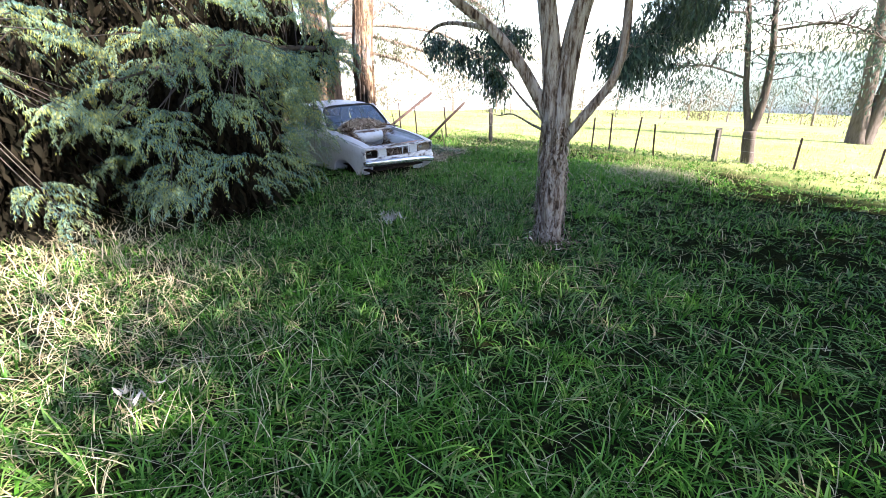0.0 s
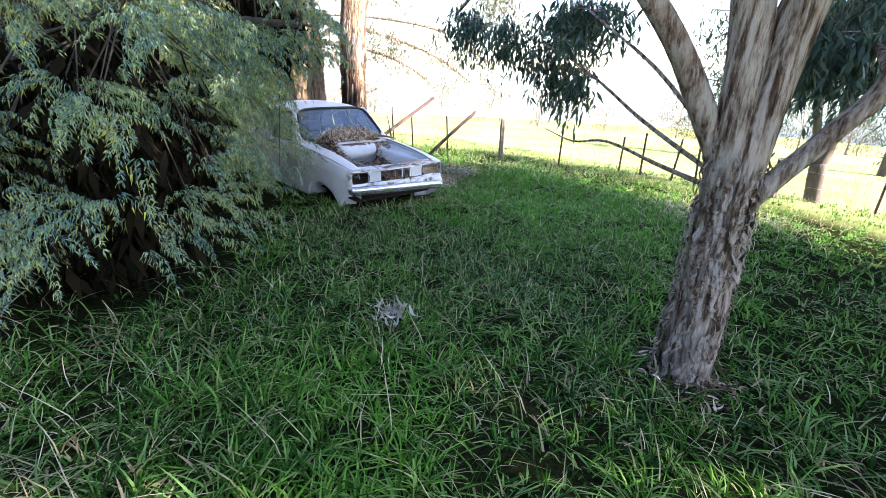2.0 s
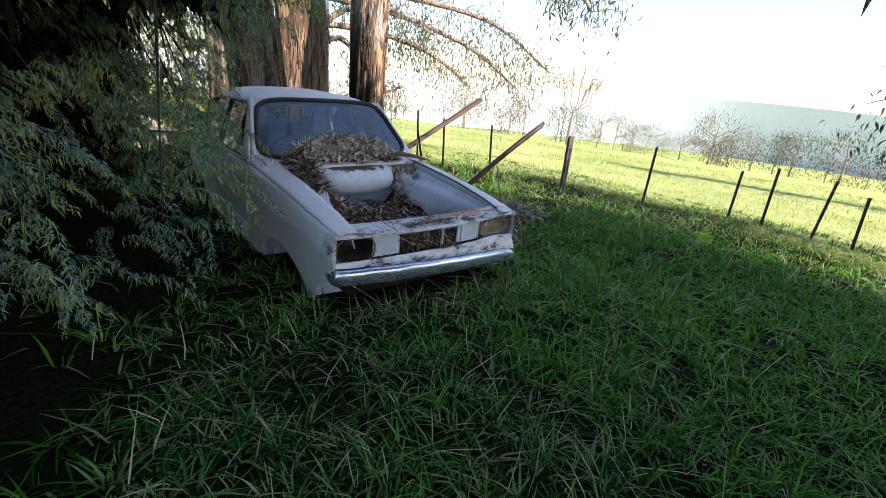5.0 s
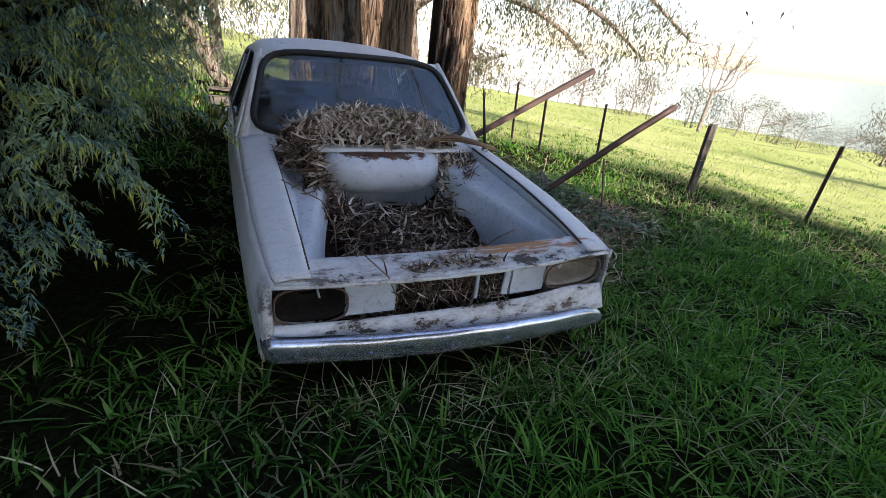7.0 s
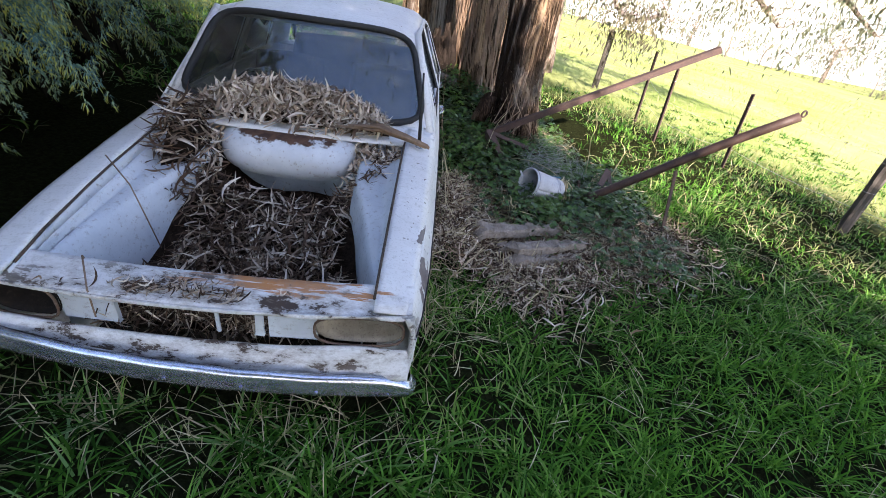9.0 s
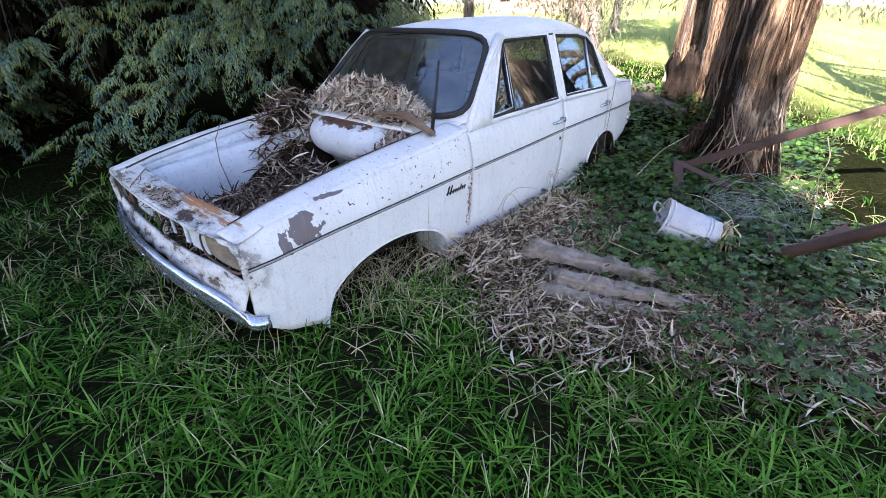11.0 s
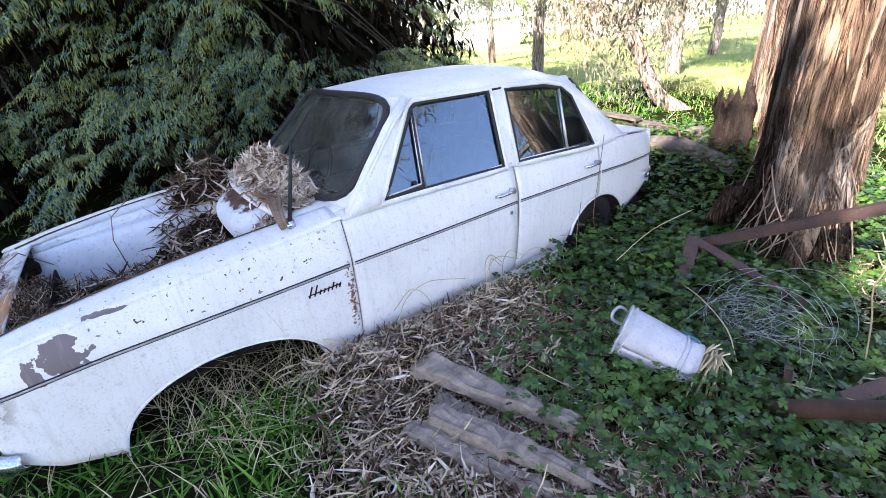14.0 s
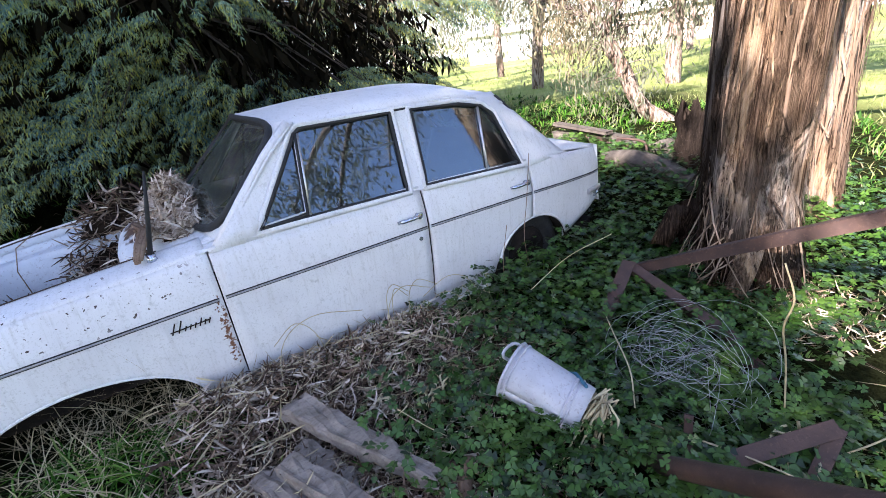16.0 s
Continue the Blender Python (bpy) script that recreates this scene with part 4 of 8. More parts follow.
    bar(bm, (-0.475 if sgn < 0 else 0.40, 0.125, 0.60), (-0.285 if sgn < 0 else 0.235, 0.125, 0.60), 0.012, 0.135)
    part("lamp_surround", bm, INNER, car)
    # the outer end of the nose
    def nose(u, v):
        z = lerp(0.50, belt(0.085) - 0.002, v)
        return sgn * lerp(0.735, side_x(0.085, z), u), 0.088 - 0.012 * math.sin(u * math.pi), z
    bm = grid(nose, 4, 8, 0.012)
    bmesh.ops.recalc_face_normals(bm, faces=bm.faces[:])
    part("nose_edge", bm, PAINT, wing)

    # doors, rear quarter
    sill = lambda y: 0.155
    door(sgn, 1.508, 2.598, sill, FRONT_WIN, ((1.985, 0.878), (2.055, 1.255)), "front_door")
    def rear_foot(y):
        return 0.155 if y < 3.1 else max(0.155, arch(y, 3.42, 0.32, 0.455, 0.155))
    door(sgn, 2.610, 3.405, rear_foot, REAR_WIN, ((3.075, 0.843), (3.145, 1.205)), "rear_door")
    quarter = part("rear_quarter", side_panel(sgn, 3.415, 4.17, quarter_foot, belt, 34, 14), PAINT, car)
    bm = bmesh.new()
    strip(bm, sgn, 3.42, 4.15, 0.0, 0.003, 0.0065)
    part("side_trim", bm, TRIM, quarter)
    # trim shadows of the quarter, drawn as black tubes
    for dz in (-0.007, 0.0065):
        bm = bmesh.new()
        strip(bm, sgn, 3.42, 4.15, dz, 0.003, 0.003)
        part("trim_shadow_line", bm, RUBBER, quarter)
    bm = bmesh.new()
    ys = [3.42 - 0.31 * math.cos(a) for a in np.linspace(0.05, math.pi - 0.05, 24)]
    tube(bm, [(sgn * (side_x(y, 0.4) - 0.002), y, arch(y, 3.42, 0.315, 0.452, 0.2)) for y in ys], 0.009, 6)
    part("arch_lip", bm, PAINT, quarter)
    bm = grid(lambda u, v: (sgn * lerp(0.78, 0.45, v), 3.42 - 0.35 * math.cos(math.pi * u), 0.05 + 0.43 * math.sin(math.pi * u)), 16, 3, 0.006)
    part("wheel_housing", bm, DARK, quarter)
    bm = bmesh.new()
    strip(bm, sgn, 3.985, 4.165, -0.13, 0.006, 0.022)
    part("tail_lamp", bm, BRIGHT, quarter)
    # sill below the doors
    bm = bmesh.new()
    bar(bm, (sgn * 0.745, 1.32, 0.125), (sgn * 0.745, 3.02, 0.125), 0.07, 0.07, bevel=0.012)
    part("sill", bm, PAINT, car)
    # pillars: screen pillar, centre pillar, roof rail, rear pillar
    bm = bmesh.new()
    a0, a1 = Vector((sgn * 0.744, 1.560, 0.845)), Vector((sgn * 0.604, 2.025, 1.300))
    tube(bm, [a0, a0.lerp(a1, 0.35) + Vector((0, -0.012, 0.012)), a0.lerp(a1, 0.7) + Vector((0, -0.014, 0.014)), a1], [0.030, 0.021, 0.020, 0.026], 8)
    pillar = part("screen_pillar", bm, PAINT, car)
    bm = bmesh.new()
    o = Vector((sgn * 0.55, 0.75, 0.1)).normalized() * 0.028
    tube(bm, [a0 + o, a0.lerp(a1, 0.35) + Vector((0, -0.012, 0.012)) + o, a0.lerp(a1, 0.7) + Vector((0, -0.014, 0.014)) + o, a1 + o], 0.0075, 6)
    part("drip_rail", bm, PAINT, pillar)
    bm = grid(lambda u, v: (sgn * lerp(0.60, 0.772, u), lerp(1.46, 1.66, v), lerp(0.872, 0.852, u) + 0.012 * v), 6, 6, 0.008)
    bmesh.ops.recalc_face_normals(bm, faces=bm.faces[:])
    part("cowl_corner", bm, PAINT, car)
    # the small painted corner between screen pillar and door window
    bm = grid(lambda u, v: (win_x(sgn, lerp(0.848, 1.29, v), 0.006), lerp(lerp(1.53, 2.0, v), lerp(1.735, 2.04, v), u), lerp(0.848, 1.29, v)), 3, 8, 0.012)
    bmesh.ops.recalc_face_normals(bm, faces=bm.faces[:])
    part("pillar_corner", bm, PAINT, car)
    bm = bmesh.new()
    bar(bm, (win_x(sgn, 0.85, -0.008), 2.594, 0.85), (win_x(sgn, 1.28, -0.008), 2.636, 1.28), 0.075, 0.03, up=(sgn, 0, 0.4), bevel=0.006)
    part("centre_pillar", bm, PAINT, car)
    def rear_pillar(u, v):
        z = lerp(0.80, 1.275, v)
        y0 = lerp(3.36, 3.19, ss(0.1, 0.95, v)) - 0.08 * ss(0.85, 1, v)
        y1 = lerp(3.80, 3.36, v)
        y = lerp(y0, y1, u)
        x = lerp(0.785, 0.585, v ** 0.9) - 0.07 * u ** 2
        return sgn * x, y, z - 0.015 * u * v
    bm = grid(rear_pillar, 8, 14, 0.012)
    bmesh.ops.recalc_face_normals(bm, faces=bm.faces[:])
    part("rear_pillar", bm, PAINT, car)

# script badge on the wing: plain slanted strokes
badge_z = 0.555
bm = bmesh.new()
for k, (dy, h) in enumerate(((0, 0.05), (0.025, 0.052), (0.05, 0.022), (0.07, 0.022), (0.09, 0.022), (0.11, 0.036), (0.13, 0.022), (0.148, 0.024))):
    y = 1.27 + dy
    bar(bm, (side_x(y, badge_z) + 0.004, y, badge_z - 0.012), (side_x(y, badge_z) + 0.004, y + h * 0.45, badge_z - 0.012 + h), 0.005, 0.005, up=(1, 0, 0), bevel=0)
bar(bm, (side_x(1.3, badge_z) + 0.004, 1.265, badge_z), (side_x(1.4, badge_z) + 0.004, 1.43, badge_z + 0.004), 0.004, 0.004, up=(1, 0, 0), bevel=0)
part("badge", bm, DARK, car, "small slanted dark metal badge")

# front panel, lower valance, bumper
def slam(u, v):
    x = lerp(-0.735, 0.735, u)
    e = abs(x) / 0.735
    y = lerp(0.088, 0.215, v) - 0.015 * (1 - e * e) * (1 - v)
    z = lerp(0.690, 0.722, v) + 0.012 * e ** 2 - 0.010 * ss(0.05, 0.5, x) * (1 - v) * (1 + math.sin(x * 23))
    return x, y, z
bm = grid(slam, 48, 8, 0.008)
bmesh.ops.recalc_face_normals(bm, faces=bm.faces[:])
part("front_panel", bm, PAINT, car, "dented white front cross panel with orange rust")
bm = grid(lambda u, v: (lerp(-0.735, 0.735, u), 0.086 - 0.013 * (1 - (2 * u - 1) ** 2) + 0.012 * math.sin(u * 31) * v * ss(0.4, 1, u), lerp(0.690, 0.676, v) + 0.012 * abs(2 * u - 1) ** 2), 44, 3, 0.008)
part("panel_lip", bm, PAINT, car)
def valance(u, v):
    x = lerp(-0.745, 0.745, u)
    y = lerp(0.10, 0.06, v) - 0.02 * (1 - (2 * u - 1) ** 2) + 0.010 * v * ss(0.35, 0.95, u) * math.sin(u * 37) + 0.004 * math.sin(u * 61) * v
    z = lerp(0.532, 0.462 - 0.05 * ss(0.3, 1, u), v) + 0.012 * math.sin(u * 17) * (1 - v) * ss(0.5, 1, u)
    return x, y, z
bm = grid(valance, 50, 6, 0.01)
bmesh.ops.recalc_face_normals(bm, faces=bm.faces[:])
part("valance", bm, PAINT, car, "crumpled dirty white panel under the grille")
def bumper_at(s):
    """Plan of the bumper: s from -1 to 1."""
    a = abs(s)
    if a < 0.86:
        return s / 0.86 * 0.745, 0.03 - 0.055 * (1 - (a / 0.86) ** 2)
    t = (a - 0.86) / 0.14
    return math.copysign(0.745 + 0.022 * math.sin(t * math.pi / 2), s), 0.03 + 0.065 * (1 - math.cos(t * math.pi / 2)) ** 0.9
def bumper_skin(u, v):
    x, y = bumper_at(2 * u - 1)
    bow = math.sin(v * math.pi)
    e = abs(2 * u - 1)
    out = 1 + 0.03 * bow
    return x * out, y - 0.026 * bow ** 0.4 * (1 - 0.6 * ss(0.88, 1, e)) + 0.022 + 0.006 * u ** 3, lerp(0.366, 0.482 - 0.05 * ss(0.86, 1, u), v) + 0.035 * (1 - u) - 0.080 * u ** 3 + 0.0015 * math.sin(u * 41)
bm = grid(bumper_skin, 64, 9, 0.006)
bmesh.ops.recalc_face_normals(bm, faces=bm.faces[:])
bumper = part("bumper", bm, CHROME, car, "dull dented chrome front bumper")
for x in (-0.68, -0.42, -0.1, 0.16, 0.42, 0.68):
    bm = bmesh.new()
    bmesh.ops.create_uvsphere(bm, u_segments=8, v_segments=6, radius=0.008)
    bx, by = bumper_at(x / 0.745 * 0.86)
    for v in bm.verts:
        v.co = v.co + Vector((bx, by - 0.003 + 0.006 * (0.5 + bx / 1.56) ** 3, 0.415 + 0.035 * (0.5 - bx / 1.56) - 0.080 * (0.5 + bx / 1.56) ** 3))
    part("bolt", bm, CHROME, bumper)
# grille cavity: dark back and bars
bm = bmesh.new()
bar(bm, (-0.56, 0.27, 0.49), (0.56, 0.27, 0.49), 0.01, 0.16, bevel=0)
part("grille_backing", bm, DARK, car)
bm = bmesh.new()
bar(bm, (0.06, 0.115, 0.54), (0.06, 0.115, 0.665), 0.014, 0.012, up=(0, 1, 0))
part("grille_stay", bm, INNER, car)
bm = bmesh.new()
bar(bm, (0.20, 0.118, 0.54), (0.205, 0.118, 0.665), 0.03, 0.012, up=(0, 1, 0))
part("grille_stay", bm, INNER, car)

# engine bay: floor, bulkhead with its rounded plenum, scuttle
bm = grid(lambda u, v: (lerp(-0.6, 0.6, u), lerp(0.2, 1.34, v), 0.28), 4, 4, 0.02)
part("bay_floor", bm, DARK, car)
bm = bmesh.new()
bar(bm, (-0.62, 1.345, 0.57), (0.62, 1.345, 0.57), 0.02, 0.56, bevel=0.004)
part("bulkhead", bm, INNER, car)
def plenum(u, v):
    a, x = math.pi * v, lerp(-0.37, 0.37, u)
    e = (1 - abs(2 * u - 1) ** 4.0) ** 0.5
    sag = 0.07 * (1 - (2 * u - 1) ** 2)
    return x, 1.335 - 0.21 * e * math.sin(a) ** 0.7, 0.745 - (0.115 + 0.4 * sag * (math.cos(a) > 0)) * math.cos(a) * (0.4 + 0.6 * e)
bm = grid(plenum, 28, 14, 0.006)
bmesh.ops.recalc_face_normals(bm, faces=bm.faces[:])
part("plenum", bm, PLENUM, car, "rounded white plenum box with a rusty top edge")
def scuttle(u, v):
    x = lerp(-0.70, 0.70, u)
    e = abs(2 * u - 1)
    y = lerp(1.31, 1.60, v) - 0.07 * (1 - e * e)* (1 - 0.2 * v) + 0.02
    return x, y, lerp(0.848, 0.885, v) + 0.012 * (1 - e * e)
bm = grid(scuttle, 24, 6, 0.01)
bmesh.ops.recalc_face_normals(bm, faces=bm.faces[:])
part("scuttle", bm, PAINT, car)

# windscreen, roof, rear window, boot
def screen(u, v):
    s = 2 * u - 1
    w = lerp(0.730, 0.588, v)
    bow = 0.09 * (1 - s * s)
    return s * w, lerp(1.558, 2.005, v) - bow, lerp(0.880, 1.312, v) + 0.012 * (1 - s * s)
def rounded(a, grow=1.0):
    """Round the screen: a point of its outline, straight-sided with rounded corners."""
    c, d = math.cos(a), math.sin(a)
    k = (abs(c) ** 6 + abs(d) ** 6) ** (-1 / 6)
    return 0.5 + 0.5 * 0.975 * c * k * grow, 0.5 + 0.5 * 0.985 * d * k * grow
def pane(u, v):
    a, b = 2 * u - 1, 2 * v - 1
    m = max(abs(a), abs(b), 1e-6)
    t = math.atan2(b, a)
    x, y = rounded(t)
    return screen(0.5 + (x - 0.5) * m, 0.5 + (y - 0.5) * m)
part("windscreen", grid(pane, 20, 14), SCREEN, car).visible_shadow = False
rim = [screen(*rounded(a)) for a in np.linspace(0, 2 * math.pi, 73)[:-1]]
bm = bmesh.new()
tube(bm, [Vector(p) + Vector((0, -0.004, 0.002)) for p in rim], 0.019, 8, True)
part("windscreen_seal", bm, RUBBER, car)
def screen_corner(u, v):
    a = 2 * math.pi * u
    x, y = rounded(a)
    c, d = math.cos(a), math.sin(a)
    k = 0.5 / max(abs(c), abs(d))
    p = Vector(screen(lerp(x, 0.5 + 1.0 * c * k, v), lerp(y, 0.5 + d * k, v)))
    return p + Vector((0, 0.006, -0.003))
bm = grid(screen_corner, 96, 2)
part("windscreen_surround", bm, PAINT, car)
def roof(u, v):
    y = lerp(1.985, 3.40, u)
    s = 2 * v - 1
    w = lerp(0.585, 0.60, min(1, u * 4)) - 0.03 * ss(0.75, 1, u)
    crown = 1.285 + 0.075 * math.sin(min(1, u * 1.6 + 0.35) * math.pi / 2) - 0.10 * ss(0.62, 1.0, u) ** 1.5
    drop = 0.055 * abs(s) ** 2.6 + 0.03 * ss(0.9, 1.0, abs(s))
    return s * w * 1.0, y - 0.085 * (1 - s * s) * (1 - ss(0, 0.15, u)), crown - drop
bm = grid(roof, 36, 30, 0.012)
bmesh.ops.recalc_face_normals(bm, faces=bm.faces[:])
roof_skin = part("roof", bm, PAINT, car, "white roof dusted with dirt and twigs")
for sgn in (1, -1):
    bm = bmesh.new()
    tube(bm, [(sgn * 0.612, y, 1.279 - 0.055 * ss(2.9, 3.36, y)) for y in np.linspace(2.03, 3.16, 12)], 0.009, 6)
    part("roof_gutter", bm, PAINT, roof_skin)
    # dark tube added as the gap line between roof gutter and doors
    bm = bmesh.new()
    tube(bm, [(sgn * 0.618, y, 1.268 - 0.055 * ss(2.9, 3.36, y)) for y in np.linspace(2.05, 3.14, 12)], 0.006, 6)
    part("gutter_seal", bm, RUBBER, roof_skin)
bm = grid(lambda u, v: (lerp(-0.56, 0.56, u), lerp(2.03, 3.3, v), 1.262 - 0.04 * v * v), 6, 8)
part("roof_lining", bm, LINING, car)
def back_window(u, v):
    s = 2 * u - 1
    return s * lerp(0.62, 0.54, v), lerp(3.74, 3.37, v) + 0.05 * (1 - s * s), lerp(0.83, 1.22, v)
bm = grid(lambda u, v: back_window(lerp(0.03, 0.97, u), lerp(0.04, 0.96, v)), 12, 6)
part("rear_window", bm, SCREEN, car).visible_shadow = False
bm = bmesh.new()
ring = [back_window(u, 0) for u in np.linspace(0, 1, 9)] + [back_window(1, v) for v in np.linspace(0.1, 0.9, 6)]
ring += [back_window(u, 1) for u in np.linspace(1, 0, 9)] + [back_window(0, v) for v in np.linspace(0.9, 0.1, 6)]
tube(bm, ring, 0.02, 6, True)
part("rear_window_seal", bm, RUBBER, car)
def boot(u, v):
    x, y = lerp(-0.69, 0.69, u), lerp(3.78, 4.13, v)
    return x, y, belt(y) + 0.012 + 0.018 * (1 - (2 * u - 1) ** 2)
bm = grid(boot, 16, 8, 0.015)
bmesh.ops.recalc_face_normals(bm, faces=bm.faces[:])
part("boot_lid", bm, PAINT, car)
bm = grid(lambda u, v: (lerp(-0.72, 0.72, u) * lerp(1, 0.97, v), 4.150 + 0.02 * math.sin(math.pi * u), lerp(0.36, 0.775, v)), 14, 8, 0.012)
bmesh.ops.recalc_face_normals(bm, faces=bm.faces[:])
part("tail_panel", bm, PAINT, car)
bm = grid(lambda u, v: (lerp(-0.74, 0.74, u), lerp(3.60, 3.80, v), belt(lerp(3.6, 3.8, v)) + 0.008), 8, 3, 0.01)
part("rear_shelf_panel", bm, PAINT, car)
bm = bmesh.new()
tube(bm, [(-0.74, 4.08, 0.43), (-0.70, 4.18, 0.43), (-0.5, 4.215, 0.43), (0.5, 4.215, 0.43), (0.70, 4.18, 0.43), (0.74, 4.08, 0.43)], 0.022, 8)
part("rear_bumper", bm, CHROME, car)

# cabin: floor, dashboard, wheel, seats, rear wheels, aerial
bm = bmesh.new()
bar(bm, (0, 1.36, 0.2), (0, 4.1, 0.2), 1.4, 0.05, bevel=0.01)
part("cabin_floor", bm, DARK, car)
bm = bmesh.new()
tube(bm, [(-0.68, 1.62, 0.80), (0, 1.57, 0.82), (0.68, 1.62, 0.80)], 0.075, 10)
part("dashboard", bm, VINYL, car)
bm = bmesh.new()
ring = [Vector((-0.33, 1.84, 0.83)) + Vector((math.cos(a) * 0.19, math.sin(a) * 0.085, math.sin(a) * 0.165)) for a in np.linspace(0, 2 * math.pi, 25)[:-1]]
tube(bm, ring, 0.012, 6, True)
for a in (math.pi * 1.15, math.pi * 1.85):
    tube(bm, [(-0.33, 1.84, 0.83), Vector((-0.33, 1.84, 0.83)) + Vector((math.cos(a) * 0.19, math.sin(a) * 0.085, math.sin(a) * 0.165))], 0.01, 6)
tube(bm, [(-0.33, 1.84, 0.83), (-0.33, 1.6, 0.7)], 0.025, 8)
part("steering_wheel", bm, DARK, car)
def seat(x, y, w, label):
    s = part("seat", grid(lambda u, v: (x + (u - 0.5) * w, y + 0.5 * v, 0.43 + 0.06 * math.sin(u * math.pi) ** 0.4 * math.sin(v * math.pi) ** 0.4), 10, 8, 0.14), VINYL, car, label)
    part("backrest", grid(lambda u, v: (x + (u - 0.5) * w * (1 - 0.1 * v), y + 0.5 + 0.18 * v - 0.05 * math.sin(u * math.pi) ** 0.4, 0.43 + 0.52 * v + 0.03 * math.sin(u * math.pi)), 10, 8, 0.11), VINYL, s)
seat(0.36, 1.95, 0.56, "dark vinyl front seat")
seat(-0.36, 1.95, 0.56, "dark vinyl front seat")
seat(0, 2.85, 1.24, "dark vinyl rear bench seat")
for sgn in (1, -1):
    bm = bmesh.new()
    ring = [(sgn * 0.66, 3.42 + 0.225 * math.cos(a), 0.19 + 0.225 * math.sin(a)) for a in np.linspace(0, 2 * math.pi, 29)[:-1]]
    tube(bm, ring, 0.075, 10, True)
    w = part("wheel", bm, RUBBER, car, "perished black rear wheel sunk into the weeds")
    bm = grid(lambda u, v: (sgn * (0.70 + 0.03 * math.sin(v * math.pi)), 3.42 + 0.17 * v * math.cos(2 * math.pi * u), 0.19 + 0.17 * v * math.sin(2 * math.pi * u)), 20, 4)
    part("rim", bm, DARK, w)
bm = bmesh.new()
tube(bm, [(0.69, 1.30, 0.845), (0.69, 1.30, 0.885)], [0.024, 0.018], 10)
aer = part("aerial_base", bm, CHROME, car)
bm = bmesh.new()
tube(bm, [(0.69, 1.30, 0.88), (0.682, 1.345, 1.05), (0.675, 1.39, 1.225)], [0.011, 0.009, 0.005], 6)
part("aerial_rod", bm, RUBBER, aer)
bm = bmesh.new()
for sgn in (1, -1):
    tube(bm, [(sgn * 0.25, 1.50, 0.90), (sgn * 0.12, 1.56, 0.96), (sgn * -0.05, 1.62, 1.02)], 0.005, 5)
part("wiper", bm, DARK, car)

# in plan the nose is bowed: its corners lie further back than its middle
for ob in car.children_recursive:
    if ob.type == "MESH":
        for v in ob.data.vertices:
            if v.co.y < 0.6:
                k = float(ss(0.6, 0.12, v.co.y))
                v.co.y += 0.030 * (v.co.x / 0.75) ** 2 * k
                if ob.name.startswith(("bumper", "bolt")):
                    v.co.x = v.co.x * 0.985 + 0.008
                    v.co.y += 0.008

# near-black brown that paints the shade seen between the loose leaves
LITTER_GAP = worn("dark_litter_gap", (0.010, 0.007, 0.005), (0.03, 0.02, 0.014), (0.07, 0.05, 0.035), 30, 0.95, spec=0.0)

# ---- litter in the engine bay and the nest on the scuttle ----
def bay_top(x, y):
    z = 0.475 + 0.07 * ss(0.55, 1.2, y) + 0.22 * ss(0.62, 1.0, y) * np.exp(-((np.abs(x) - 0.5) / 0.13) ** 2) + 0.20 * ss(0.7, 1.1, y) * np.exp(-((x + 0.50) / 0.2) ** 2)
    return z + 0.02 * np.sin(x * 17) * np.sin(y * 15)


n = 4000
x, y = rng.uniform(-0.56, 0.56, n), rng.uniform(0.20, 1.30, n)
ok = (y < 1.12 + 0.18 * ss(0.3, 0.42, np.abs(x))) & (np.abs(x) < np.where(x < 0, 0.50 - 0.10 * ss(0.3, 0.7, y) + 0.20 * ss(0.78, 0.9, y), 0.52 - 0.14 * ss(0.3, 0.8, y) + 0.22 * ss(0.95, 1.1, y)))
x, y = x[ok], y[ok]
p = np.stack([x * (0.86 + 0.14 * ss(0.6, 1.1, y)), y, bay_top(x, y) + rng.uniform(-0.06, 0.045, len(x))], 1)
litter_mesh("bay_leaf_litter", p, "brown leaf and twig litter filling the open engine bay", (0.09, 0.24), (0.006, 0.0155), 0.45, mat=BAY_LITTER)
# dark sheet added below the bay litter so its gaps read as shade
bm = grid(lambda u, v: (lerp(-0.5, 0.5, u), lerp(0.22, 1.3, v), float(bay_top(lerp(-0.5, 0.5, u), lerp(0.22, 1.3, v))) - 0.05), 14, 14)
tagged(part("litter_bed", bm, LITTER_GAP, None), "near-black sheet for the shaded gaps under the loose litter", "leaf litter", kind="stuff")

# heaped nest of strips on the scuttle, against the screen
n = 2400
s, r = rng.uniform(-1, 1, n), rng.random(n)
x = s * 0.52 - 0.02
w = np.sqrt(np.clip(1 - s * s, 0, 1))
y = 1.435 + rng.normal(0, 0.045, n) * (0.6 + w)

def heap_top(x, y):
    return 0.885 + 0.200 * np.clip(1 - ((x + 0.02) / 0.52) ** 2, 0, 1) ** 0.65 * np.exp(-((y - 1.46) / 0.13) ** 2)


top = heap_top(x, y)
p = np.stack([x, y, 0.87 + (top - 0.87) * np.sqrt(r)], 1)
phi = np.arctan2((y - 1.435) / 0.14, (x + 0.04) / 0.5)
around = np.arctan2(0.14 * np.cos(phi), -0.5 * np.sin(phi)) - math.pi / 2 + rng.normal(0, 0.8, n)
rise = (heap_top(x - 0.03 * np.sin(around), y + 0.03 * np.cos(around)) - heap_top(x + 0.03 * np.sin(around), y - 0.03 * np.cos(around))) / 0.06
litter_mesh("scuttle_leaf_heap", p, "heap of dry pale leaves piled against the windscreen", (0.07, 0.16), (0.009, 0.019), 0.10, roll=0.3, mat=PALE_LITTER, yaw=around, pitch=np.arctan(rise))
n = 2900
